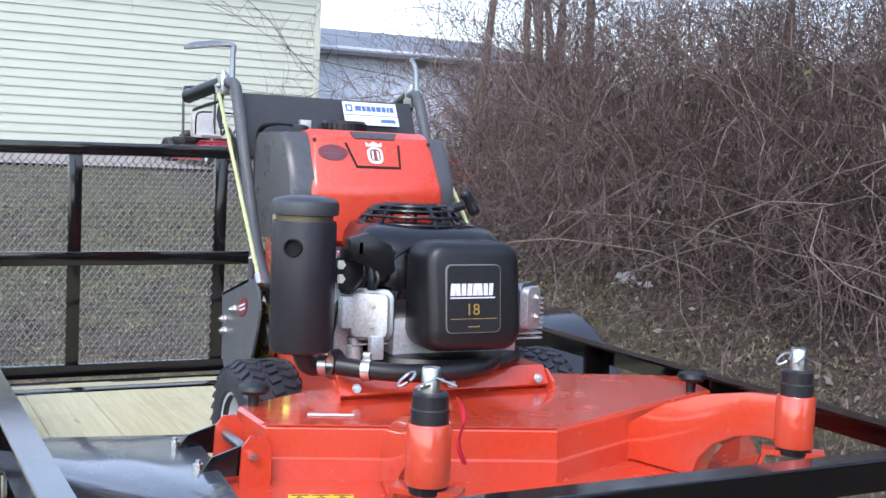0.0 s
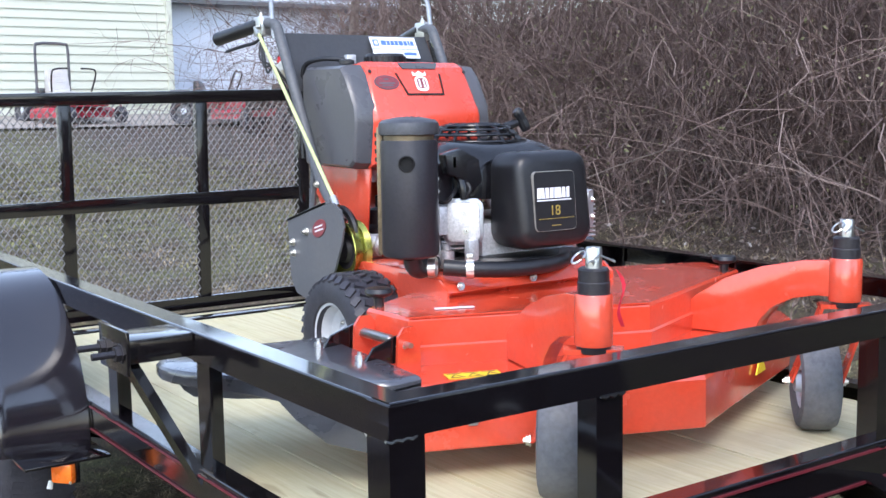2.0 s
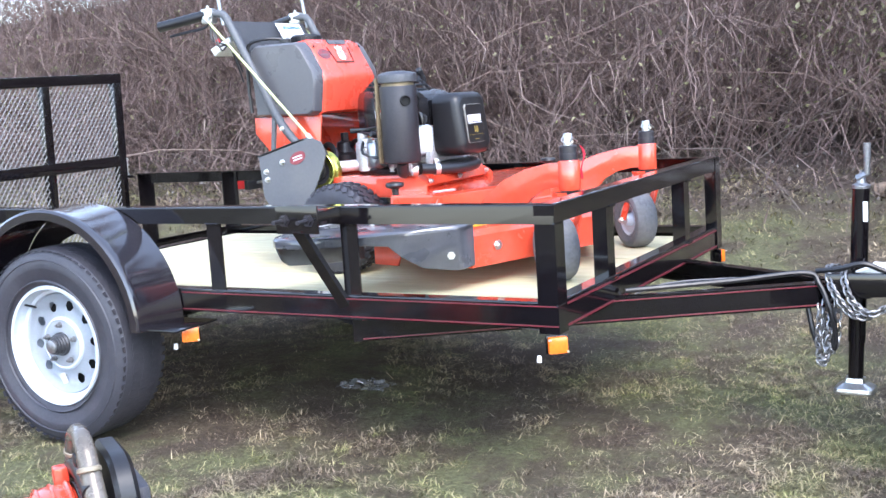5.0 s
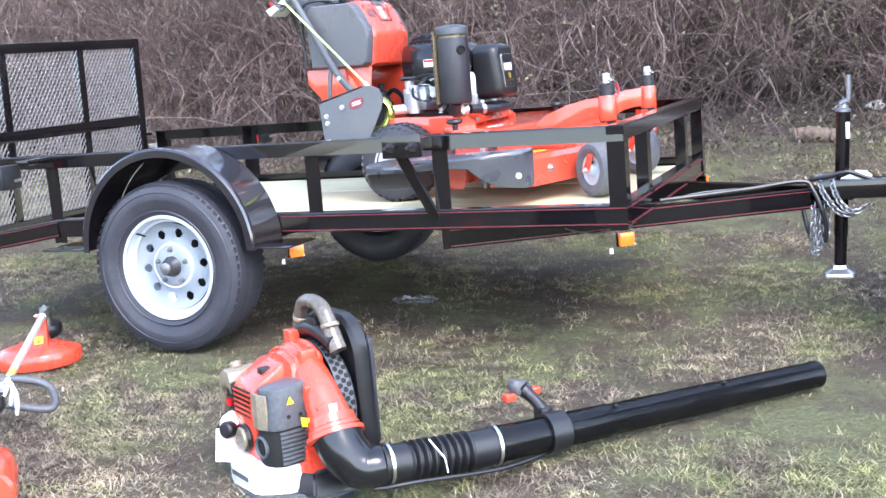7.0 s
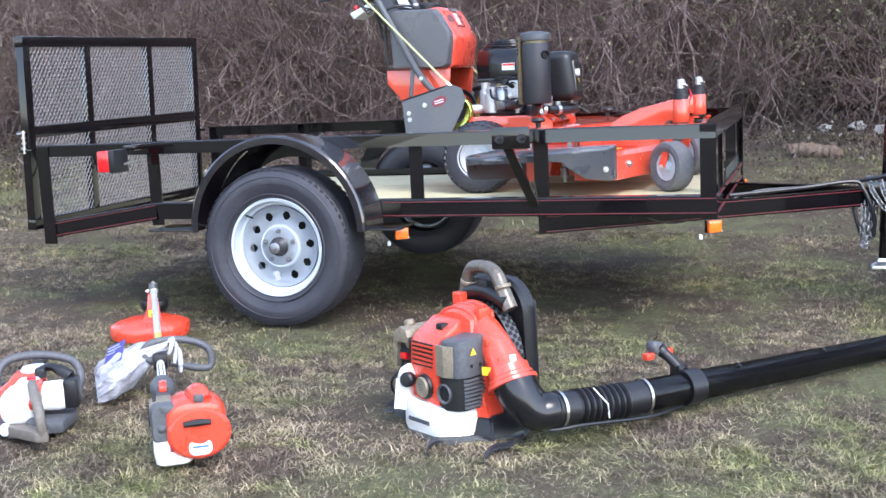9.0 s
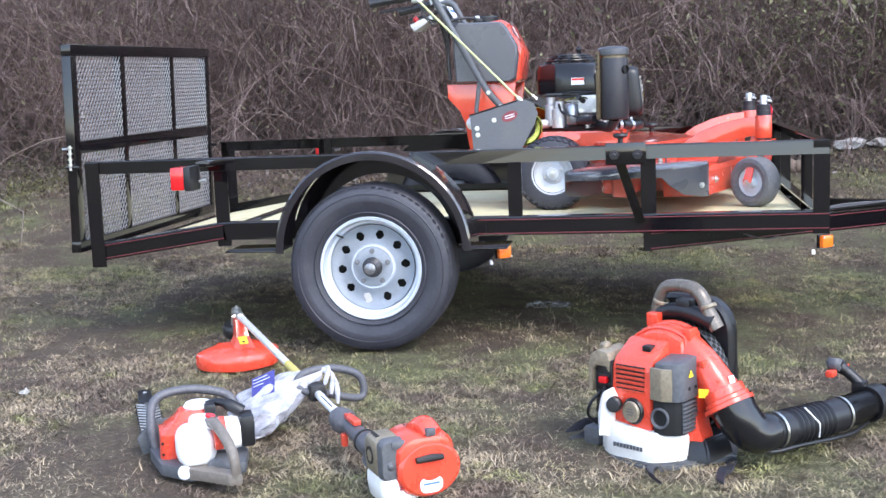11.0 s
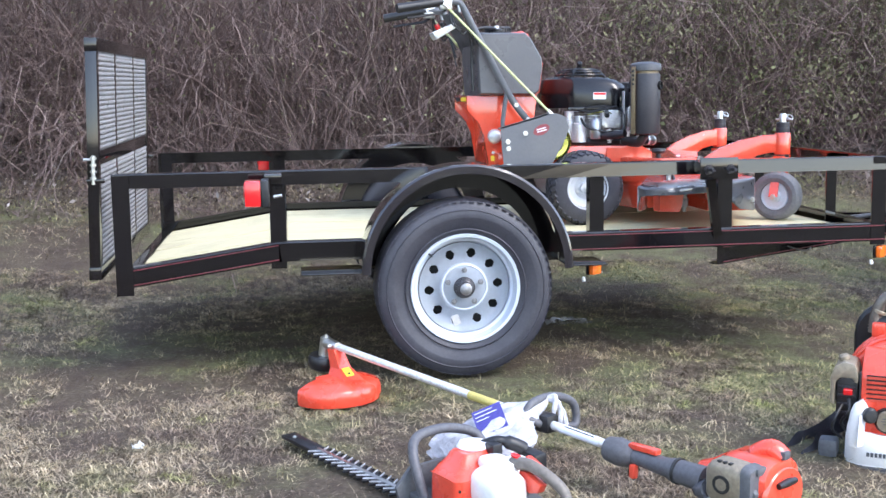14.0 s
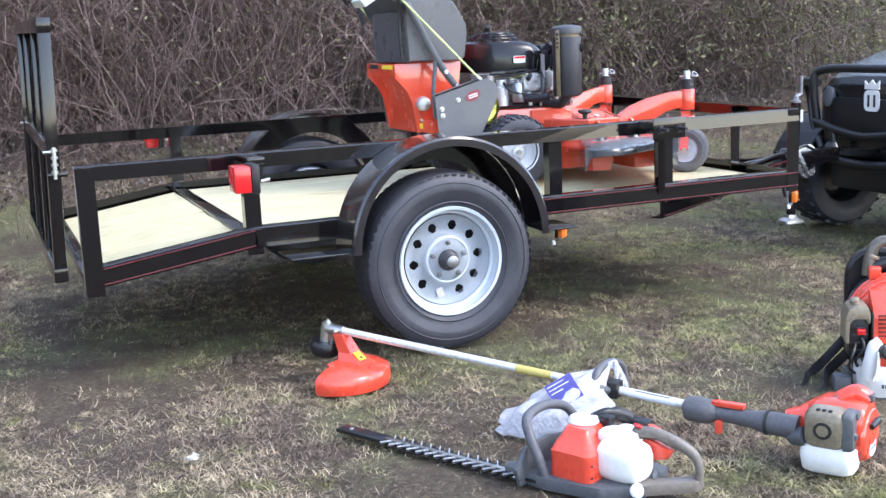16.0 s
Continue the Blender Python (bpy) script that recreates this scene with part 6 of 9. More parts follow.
def handlebars():
    top = Vector((0.13, 0, 1.432))
    low = Vector((0.225, 0, 1.262))
    bm = bmesh.new()
    n = Vector((0.87, 0, 0.49))
    a = [bm.verts.new((p.x, y, p.z)) for p, y in ((top, 0.700), (top, 1.205), (low, 1.205), (low, 0.700))]
    f = bm.faces.new(a)
    bmesh.ops.solidify(bm, geom=[f], thickness=0.012)
    bmesh.ops.recalc_face_normals(bm, faces=bm.faces)
    c = part("console", bm, GREY, mower, "grey steel control console plate", smooth=None)
    d = (low - top).normalized()
    nn = Vector((-d.z, 0, d.x)).normalized()
    nn = nn if nn.x > 0 else -nn
    def quad(y0, y1, v0, v1, h, mat_, name, label=""):
        bm = bmesh.new()
        rows = [[Vector((0, y, 0)) + top + d * v + nn * hh for y, v in ((y0, v0), (y1, v0), (y1, v1), (y0, v1))] for hh in (h, h + 0.0012)]
        loft(bm, rows)
        return part(name, bm, mat_, c, label, smooth=None)
    h = 0.0135
    quad(0.985, 1.150, 0.014, 0.088, h, LABEL, "console_label", "white label with blue print bars")
    quad(0.985, 1.150, 0.056, 0.0575, h + 0.001, BLUE_INK, "label_rule")
    for y0, y1 in ((1.022, 1.040), (1.043, 1.054), (1.057, 1.069), (1.072, 1.084), (1.087, 1.101), (1.104, 1.116), (1.119, 1.126), (1.129, 1.140)):
        quad(y0, y1, 0.027, 0.043, h + 0.001, BLUE_INK, "label_print")
    quad(0.993, 1.013, 0.024, 0.046, h + 0.001, BLUE_INK, "label_mark")
    quad(0.998, 1.008, 0.029, 0.042, h + 0.002, LABEL, "label_mark")
    quad(1.095, 1.140, 0.068, 0.078, h + 0.001, BLUE_INK, "label_print")
    for y, s in ((0.680, -1), (1.226, 1)):
        bm = bmesh.new()
        tube(bm, curve_pts([(0.47, y - 0.012 * s, 0.905), (0.375, y, 1.02), (0.27, y, 1.21), (0.17, y, 1.40), (0.145, y, 1.445), (0.118, y + 0.004 * s, 1.460), (0.06, y + 0.012 * s, 1.460)], 5), 0.0155, 12)
        t = part("handle_tube", bm, SLATE, mower, "slate-grey handlebar tube")
        # brace plate and bolts at the foot
        part("handle_bolt", bolt(bmesh.new(), (0.385, y + 0.015 * s, 1.005), (0, s, 0), 0.008, 0.007), STEEL, t)
        part("handle_bolt", bolt(bmesh.new(), (0.44, y + 0.010 * s, 0.94), (0, s, 0), 0.008, 0.007), STEEL, t)
        bm = bmesh.new()
        tube(bm, [(0.345, y, 1.07), (0.325, y, 0.93), (0.33, y, 0.80)], 0.010, 8)
        part("brace", bm, SLATE, t)
        # grip, bracket and lever
        bm = bmesh.new()
        g0, g1 = Vector((0.06, y + 0.012 * s, 1.460)), Vector((-0.145, y + 0.055 * s, 1.428))
        k = 12
        tube(bm, [g0.lerp(g1, i / k) for i in range(k + 1)], [0.0195 + 0.0012 * (i % 2) for i in range(k)] + [0.021], 12)
        part("grip", bm, BLK_P, t, "black ribbed rubber grip")
        bm = bmesh.new()
        tube(bm, curve_pts([(0.085, y + 0.01 * s, 1.437), (0.05, y + 0.02 * s, 1.41), (-0.02, y + 0.035 * s, 1.400), (-0.10, y + 0.05 * s, 1.388)], 5), [0.007] * 15 + [0.006], 8, True, 0.6)
        part("lever", bm, BLK_P, t)
        bm = bmesh.new()
        box(bm, (0.045, y - 0.016 + 0.012 * s, 1.425), (0.100, y + 0.016 + 0.012 * s, 1.482), 0.006)
        bolt(bm, (0.07, y + 0.012 * s, 1.482), (0, 0, 1), 0.007)
        bolt(bm, (0.09, y + 0.03 * s, 1.45), (0, s, 0), 0.007)
        part("lever_clamp", bm, STEEL, t)
        # bright bail bar above
        bm = bmesh.new()
        tube(bm, curve_pts([(0.135, y + 0.004 * s, 1.415), (0.125, y + 0.004 * s, 1.47), (0.115, y + 0.002 * s, 1.535), (0.098, y - 0.004 * s, 1.560), (0.06, y + 0.02 * s, 1.565)], 5), 0.0075, 10)
        tube(bm, [(0.075, y + 0.01 * s, 1.565), (0.045, y + 0.035 * s, 1.567), (-0.01, y + 0.08 * s, 1.562), (-0.03, y + 0.095 * s, 1.558)], [0.008, 0.014, 0.016, 0.010], 10, True, 0.5)
        part("bail_bar", bm, BAIL, t, "dull steel bent bail bar")
        # rod to the belt cover
        bm = bmesh.new()
        tube(bm, [(0.075, y + 0.028 * s, 1.438), (0.535, y + 0.045 * s, 0.965)], 0.0052, 8)
        part("control_rod", bm, CABLE_G, t, "green-yellow control rod")
        bm = bmesh.new()
        tube(bm, [(0.522, y + 0.044 * s, 0.978), (0.545, y + 0.046 * s, 0.955)], 0.010, 10)
        part("rod_end", bm, STEEL, t)
        bm = bmesh.new()
        tube(bm, [(0.06, y + 0.026 * s, 1.450), (0.085, y + 0.029 * s, 1.428)], 0.008, 10)
        part("rod_end", bm, STEEL, t)
        bm = bmesh.new()
        for q in range(3):
            tube(bm, curve_pts([(0.09, y + 0.02 * s, 1.43), (0.10 + 0.02 * q, y + 0.035 * s, 1.36 - 0.02 * q), (0.17, y + 0.02 * s, 1.33), (0.20, y - 0.01 * s, 1.27 - 0.04 * q)], 6), 0.0035, 6)
        part("control_cable", bm, BLK_P, t)
    # throttle and key box beneath the console, seen from behind
    bm = bmesh.new()
    prism(bm, [(0.02, 1.330), (0.12, 1.372), (0.13, 1.352), (0.04, 1.300)], 0.72, 0.86, "y", 0.004)
    ctl = part("control_box", bm, SILVER_P, mower, "bright sheet-metal control box")
    part("throttle_knob", lathe(bmesh.new(), [(0, 0), (0.010, 0), (0.013, 0.012), (0.009, 0.024), (0, 0.026)], 12, facing((0.05, 0.74, 1.345), (-0.4, 0, 0.9))), RED_LENS, ctl)
    part("switch_knob", lathe(bmesh.new(), [(0, 0), (0.010, 0), (0.011, 0.02), (0, 0.022)], 12, facing((0.08, 0.79, 1.358), (-0.4, 0, 0.9))), BLK_P, ctl)


handlebars()


def engine():
    e = part("engine", one_box((0.655, 0.80, 0.815), (0.955, 1.11, 0.93), 0.015), ALU, mower, "black-shrouded twin engine with alloy cylinders")
    # alloy crankcase ribs and fins
    for side, yy in ((-1, 0.735), (1, 1.115)):
        for k in range(9):
            z = 0.868 + k * 0.0115
            part("cooling_fin", one_box((0.735, min(yy, yy + 0.075), z), (0.935, max(yy, yy + 0.075), z + 0.004), 0.0015), ALU, e)
        bm = bmesh.new()
        prism(bm, rounded(0.080, 0.094, 0.014, 4, 0.0, 0.0), 0, 0.030, "y", 0.004, Matrix.Translation((0.0, 0, 0)))
        m = Matrix.Translation((0.945, 0.752, 0.935)) @ Matrix.Rotation(radians(52), 4, "Z") if side < 0 else Matrix.Translation((0.955, 1.135, 0.945)) @ Matrix.Rotation(radians(128), 4, "Z")
        bmesh.ops.transform(bm, matrix=m @ Matrix.Translation((0, -0.015, 0)), verts=bm.verts)
        vc = part("valve_cover", bm, ALU, e, "bright alloy valve cover", smooth=0.4)
        bm = bmesh.new()
        prism(bm, rounded(0.098, 0.112, 0.022, 4), 0.016, 0.028, "y", 0.002)
        bmesh.ops.transform(bm, matrix=m @ Matrix.Translation((0, -0.015, 0)), verts=bm.verts)
        part("valve_cover_flange", bm, ALU_D, vc)
        for z in (-0.022, 0.022):
            p = m @ Vector((0.006, -0.016, z))
            part("cover_bolt", bolt(bmesh.new(), p, m.to_3x3() @ Vector((0, -1, 0)), 0.007, 0.005), STEEL, vc)
    # shroud: a rounded lofted hood
    bm = bmesh.new()
    rings = []
    corner = [(x + max(0, -0.215 - x - y) / 2, y + max(0, -0.215 - x - y) / 2) for x, y in rounded(0.37, 0.36, 0.085, 6)]
    for z, k, dx in ((0.985, 1.0, 0.0), (1.045, 1.02, 0.0), (1.095, 0.97, -0.004), (1.118, 0.86, -0.015), (1.128, 0.70, -0.025)):
        rings.append([(0.757 + dx + x * k, 0.93 + y * k, z - 0.06 * max(0, dx + x * k) * (z > 1.05)) for x, y in corner])
    loft(bm, rings)
    sh = part("blower_shroud", bm, BLK_GLOSS, e, "glossy black engine shroud")
    # louvred ribs towards the front
    for k in range(7):
        bm = bmesh.new()
        x = 0.86 + k * 0.014
        tube(bm, curve_pts([(x, 0.80, 1.075 - 0.003 * k), (x - 0.006, 0.84, 1.112 - 0.006 * k), (x - 0.012, 0.93, 1.120 - 0.007 * k), (x - 0.006, 1.02, 1.112 - 0.006 * k), (x, 1.06, 1.075 - 0.003 * k)], 5), 0.0042, 6)
        part("shroud_rib", bm, BLK_GLOSS, sh)
    # fan guard: rings and bars over the recoil starter
    gc = Vector((0.745, 0.934, 0))
    bm = lathe(bmesh.new(), [(0.0, 1.168), (0.056, 1.168), (0.062, 1.160), (0.062, 1.150), (0.0, 1.150)], 36, Matrix.Translation(gc))
    guard = part("fan_guard", bm, BLK_GLOSS, e, "black slotted fan guard")
    for r, z in ((0.080, 1.161), (0.099, 1.151), (0.116, 1.138), (0.130, 1.121)):
        bm = bmesh.new()
        tube(bm, [gc + Vector((r * math.cos(a), r * math.sin(a), z)) for a in np.linspace(0, math.tau, 41)], 0.0038, 6, False)
        part("guard_ring", bm, BLK_GLOSS, guard)
    for k in range(12):
        a = k * math.tau / 12
        q = Vector((math.cos(a), math.sin(a), 0))
        bm = bmesh.new()
        tube(bm, [gc + q * 0.058 + Vector((0, 0, 1.164)), gc + q * 0.094 + Vector((0, 0, 1.155)), gc + q * 0.133 + Vector((0, 0, 1.114))], 0.0048, 6)
        part("guard_bar", bm, BLK_GLOSS, guard)
    # recoil handle
    bm = bmesh.new()
    tube(bm, [(0.770, 1.005, 1.150), (0.775, 1.055, 1.166)], [0.014, 0.010], 10)
    tube(bm, curve_pts([(0.775, 1.050, 1.198), (0.778, 1.062, 1.186), (0.778, 1.074, 1.166), (0.780, 1.084, 1.146)], 4), [0.010, 0.013, 0.014, 0.014, 0.013, 0.013, 0.013, 0.013, 0.014, 0.014, 0.014, 0.013, 0.011], 10)
    part("recoil_handle", bm, BLK_P, e)
    # front air box, soft-edged, with a printed frame
    bm = bmesh.new()
    rings = []
    for x, k in ((0.955, 0.97), (0.975, 1.0), (1.035, 1.0), (1.055, 0.965), (1.066, 0.90), (1.070, 0.80)):
        rings.append([(x + (0.012 if z < 0 else -0.006) * (x > 1.0), 0.938 + y * k, 0.984 + z * k) for y, z in rounded(0.226, 0.232, 0.040, 6)])
    loft(bm, rings)
    ab = part("air_box", bm, BLK_P, e, "black air-cleaner cover with printed badge", smooth=0.7)
    def frame_quad(y0, y1, z0, z1, mat_, name, h=0.0):
        bm = bmesh.new()
        z0x, z1x = 1.070 + 0.003 - (z0 - 0.982) * 0.08 + h, 1.070 + 0.003 - (z1 - 0.982) * 0.08 + h
        loft(bm, [[(z0x + d, y0, z0), (z0x + d, y1, z0), (z1x + d, y1, z1), (z1x + d, y0, z1)] for d in (-0.012, 0.0012)])
        return part(name, bm, mat_, ab, smooth=None)
    def on_box(poly, mat_, name, h):
        bm = bmesh.new()
        loft(bm, [[(1.073 - (z - 0.982) * 0.08 + h + d, y, z) for y, z in poly] for d in (-0.012, 0.0012)])
        return part(name, bm, mat_, ab, smooth=None)
    on_box(rounded(0.128, 0.142, 0.012, 4, 0.926, 0.983), BADGE_LINE, "badge_frame", 0.0055)
    on_box(rounded(0.1252, 0.1392, 0.011, 4, 0.926, 0.983), BLK_P, "badge_field", 0.0062)
    y = 0.870
    for k, wd in enumerate((0.0125, 0.0115, 0.0120, 0.0120, 0.0115, 0.0120, 0.0110, 0.0105)):
        lean = (0.0020, -0.0016, 0.0, 0.0014)[k % 4]
        on_box([(y, 0.990), (y + wd - 0.0010, 0.990), (y + wd - 0.0010 + lean, 1.015), (y + lean, 1.015)], LABEL, "badge_print", 0.0070)
        y += wd + 0.0012
    frame_quad(0.870, 0.976, 0.984, 0.9868, LABEL, "badge_rule", 0.0070)
    frame_quad(0.872, 0.980, 0.941, 0.9422, GOLD_INK, "badge_rule", 0.0070)
    frame_quad(0.912, 0.940, 0.924, 0.926, GOLD_INK, "badge_rule", 0.0070)
    tx = bpy.data.curves.new("number", "FONT")
    tx.body, tx.size, tx.extrude = "18", 0.034, 0.0006
    tx.align_x = "CENTER"
    tmp = bpy.data.objects.new("number", tx)
    scene.collection.objects.link(tmp)
    me = bpy.data.meshes.new_from_object(tmp.evaluated_get(bpy.context.evaluated_depsgraph_get()))
    bpy.data.objects.remove(tmp)
    bm = bmesh.new()
    bm.from_mesh(me)
    bmesh.ops.transform(bm, matrix=Matrix.Translation((1.0855, 0.922, 0.950)) @ Matrix.Rotation(math.pi / 2, 4, "Z") @ Matrix.Rotation(math.pi / 2 - 0.08, 4, "X"), verts=bm.verts)
    part("badge_number", bm, GOLD_INK, ab, "gold printed number 18", smooth=None)
    # side sticker on the shroud
    m = Matrix.Translation((0.79, 0.7455, 1.040))
    part("shroud_sticker", one_box((-0.03, -0.003, -0.016), (0.03, 0.0, 0.016), 0, m), LABEL, sh, "white and red engine sticker", smooth=None)
    part("sticker_band", one_box((-0.028, -0.0036, 0.004), (0.028, -0.002, 0.014), 0, m), RED_LENS, sh, smooth=None)
    # carburettor cluster, brackets, spark leads between air box and muffler
    bm = bmesh.new()
    prism(bm, [(0.690, 1.098), (0.735, 1.112), (0.790, 1.085), (0.800, 1.030), (0.770, 1.005), (0.735, 1.040), (0.700, 1.050)], 0.930, 0.962, "x", 0.006)
    tube(bm, curve_pts([(0.945, 0.742, 1.050), (0.956, 0.744, 1.020), (0.958, 0.746, 0.990)], 4), 0.010, 10)
    box(bm, (0.86, 0.76, 1.00), (0.935, 0.83, 1.075), 0.012)
    part("intake", bm, BLK_GLOSS, e, "black governor and intake casting")
    part("rocker_elbow", one_box((0.935, 0.706, 1.060), (0.962, 0.728, 1.098), 0.007), ALU, e)
    bm = bmesh.new()
    tube(bm, curve_pts([(0.950, 0.752, 1.035), (0.968, 0.756, 1.015), (0.962, 0.748, 0.995)], 5), 0.0055, 8)
    tube(bm, curve_pts([(0.925, 0.690, 0.985), (0.945, 0.702, 0.985), (0.952, 0.716, 1.000), (0.940, 0.735, 1.015)], 5), 0.0045, 8)
    tube(bm, curve_pts([(0.72, 0.735, 0.985), (0.80, 0.715, 0.992), (0.88, 0.72, 0.975), (0.90, 0.715, 0.965)], 6), 0.004, 8)
    part("spark_lead", bm, BLK_P, e)
    part("breather_box", one_box((0.905, 0.690, 0.905), (0.935, 0.716, 0.975), 0.006), ALU, e)
    part("bracket_foot", one_box((0.970, 0.735, 0.845), (0.990, 0.765, 0.895), 0.004), ALU, e)
    bm = bmesh.new()
    tube(bm, curve_pts([(0.73, 0.735, 0.955), (0.80, 0.705, 0.968), (0.84, 0.71, 0.955), (0.845, 0.72, 0.925)], 6), 0.003, 6)
    part("yellow_wire", bm, ZINC, e)
    bm = bmesh.new()
    box(bm, (0.905, 0.690, 0.985), (0.912, 0.745, 1.075), 0.003)
    box(bm, (0.912, 0.655, 1.00), (0.918, 0.70, 1.055), 0.003)
    part("muffler_bracket", bm, HEAT, e)
    for p in ((0.918, 0.690, 1.04), (0.918, 0.690, 1.01)):
        part("bracket_bolt", bolt(bmesh.new(), p, (1, -0.3, 0), 0.008, 0.009), STEEL, e)
    for k, (x, y, z, r, h) in enumerate(((0.70, 0.76, 0.83, 0.035, 0.12), (0.83, 0.74, 0.825, 0.022, 0.09), (0.66, 0.80, 0.84, 0.03, 0.13), (0.90, 0.735, 0.82, 0.018, 0.06))):
        bm = lathe(bmesh.new(), [(0, z), (r, z), (r, z + h * 0.7), (r * 0.7, z + h * 0.75), (r * 0.7, z + h), (0, z + h)], 16, Matrix.Translation((x, y, 0)))
        part("engine_boss", bm, ALU, e)
    # cylinder head, carburettor and wiring below the shroud
    bm = bmesh.new()
    prism(bm, rounded(0.088, 0.082, 0.014, 3, 0.835, 0.935), 0.706, 0.742, "y", 0.006)
    hd = part("cylinder_head", bm, ALU, e, "bright alloy cylinder head")
    for dx in (-0.030, 0.030):
        for dz in (-0.028, 0.028):
            part("head_bolt", bolt(bmesh.new(), (0.835 + dx, 0.706, 0.935 + dz), (0, -1, 0), 0.008, 0.008), STEEL, hd)
    part("spark_plug", lathe(bmesh.new(), [(0, 0), (0.012, 0), (0.012, 0.016), (0.008, 0.020), (0.008, 0.042), (0.011, 0.044), (0.010, 0.066), (0, 0.068)], 14, facing((0.815, 0.708, 0.950), (-0.3, -0.9, 0.3))), BLK_P, hd)
    part("starter_motor", lathe(bmesh.new(), [(0, 0.0), (0.026, 0.0), (0.029, 0.006), (0.029, 0.082), (0.024, 0.090), (0.010, 0.092), (0.010, 0.10), (0, 0.10)], 20, Matrix.Translation((0.765, 0.715, 0.845))), ALU_D, e, "alloy starter motor")
    bm = bmesh.new()
    tube(bm, curve_pts([(0.690, 0.745, 0.975), (0.745, 0.712, 0.968), (0.800, 0.700, 0.980), (0.860, 0.705, 0.990)], 6), 0.005, 8)
    tube(bm, curve_pts([(0.700, 0.742, 0.940), (0.720, 0.702, 0.900), (0.790, 0.690, 0.880), (0.870, 0.700, 0.872)], 6), 0.006, 8)
    tube(bm, curve_pts([(0.880, 0.715, 0.985), (0.895, 0.690, 0.940), (0.885, 0.690, 0.880), (0.870, 0.700, 0.840)], 6), 0.006, 8)
    part("wiring", bm, BLK_P, e, "black wiring loom")
    part("head_bracket", one_box((0.888, 0.690, 0.840), (0.894, 0.722, 1.060), 0.002), ALU, e)
    part("shroud_lip", one_box((0.640, 0.744, 0.972), (0.900, 0.756, 0.990), 0.004), BLK_GLOSS, e)
    # tray, hoses and clamps under the engine
    bm = lathe(bmesh.new(), [(0.0, 0.812), (0.20, 0.812), (0.222, 0.818), (0.228, 0.832), (0.220, 0.845), (0.19, 0.850), (0, 0.850)], 40, Matrix.Translation((0.81, 0.945, 0)))
    part("engine_tray", bm, BLK_P, e)
    bm = bmesh.new()
    tube(bm, curve_pts([(0.99, 0.66, 0.838), (1.03, 0.72, 0.832), (1.06, 0.80, 0.828), (1.065, 0.90, 0.828), (1.045, 0.98, 0.832), (0.98, 1.04, 0.836)], 6), 0.019, 12)
    part("oil_hose", bm, BLK_P, e)
    for p, d in (((0.975, 0.640, 0.838), (0.8, 0.8, 0)), ((1.025, 0.712, 0.833), (0.7, 0.9, 0))):
        m = facing(p, d)
        bm = lathe(bmesh.new(), [(0.0215, -0.009), (0.0235, -0.009), (0.0235, 0.009), (0.0215, 0.009)], 24, m, True)
        box(bm, (-0.008, 0.02, -0.008), (0.008, 0.036, 0.008), 0.002, m)
        part("hose_clamp", bm, STEEL, e)


engine()


def muffler():
    c = Matrix.Translation((0.957, 0.592, 0))
    bm = lathe(bmesh.new(), [(0, 0.866), (0.058, 0.866), (0.064, 0.871), (0.066, 0.879), (0.066, 1.128), (0.064, 1.135), (0, 1.135)], 40, c)
    m = part("muffler", bm, HEAT, mower, "upright black canister muffler with slotted cap")
    bm = lathe(bmesh.new(), [(0.058, 1.135), (0.058, 1.155)], 40, c)
    part("neck_band", bm, BRASS, m, "heat-tinted neck band")
    bm = lathe(bmesh.new(), [(0.060, 1.146), (0.069, 1.148), (0.070, 1.166), (0.068, 1.175), (0.060, 1.181), (0.03, 1.187), (0.0, 1.188)], 40, c)
    cap = part("slotted_cap", bm, CAP, m, "grey slotted spark-arrestor cap")
    for k in range(5):
        y = -0.040 + 0.020 * k
        w = math.sqrt(max(0.0001, 0.058 ** 2 - y * y))
        for s in (-1, 1):
            bm = bmesh.new()
            zz = 1.1865 - 0.007 * (abs(y) / 0.05) ** 2
            tube(bm, [(0.957 + s * 0.008, 0.592 + y, zz), (0.957 + s * w * 0.55, 0.592 + y, zz - 0.004), (0.957 + s * w * 0.95, 0.592 + y, zz - 0.012)], 0.0045, 6, True, 0.4)
            part("cap_slot", bm, DARK, cap)
    d = Vector((0.78, -0.62, 0))
    p = Vector((0.957, 0.592, 1.083)) + d * 0.055
    bm = lathe(bmesh.new(), [(0.019, 0), (0.019, 0.018), (0.017, 0.020), (0.0155, 0.019), (0.0155, 0.0125), (0, 0.0125)], 24, facing(p, d))
    part("outlet", bm, BORE_BLACK, m, "short exhaust outlet coloured black for its shaded bore")
    # perforated strap on the rear edge
    bm = bmesh.new()
    prism(bm, [(0.880, 0.556), (0.894, 0.543), (0.902, 0.556), (0.890, 0.568)], 0.868, 1.165, "z", 0.002)
    st = part("heat_shield_strip", bm, BRASS, m, "tan slotted heat shield strip")
    for k in range(4):
        bm = one_box((0.8825, 0.5455, 1.085 + 0.019 * k), (0.8895, 0.5525, 1.095 + 0.019 * k), 0, None)
        part("strip_slot", bm, DARK, st)
    bm = bmesh.new()
    tube(bm, curve_pts([(0.957, 0.592, 0.868), (0.945, 0.61, 0.838), (0.930, 0.64, 0.828), (0.890, 0.70, 0.836)], 5), 0.021, 14)
    part("exhaust_elbow", bm, HEAT, m)
    bm = bmesh.new()
    tube(bm, [(0.87, 0.61, 0.87), (0.82, 0.66, 0.86), (0.78, 0.72, 0.86)], 0.018, 10)
    part("exhaust_pipe", bm, HEAT, m)


muffler()


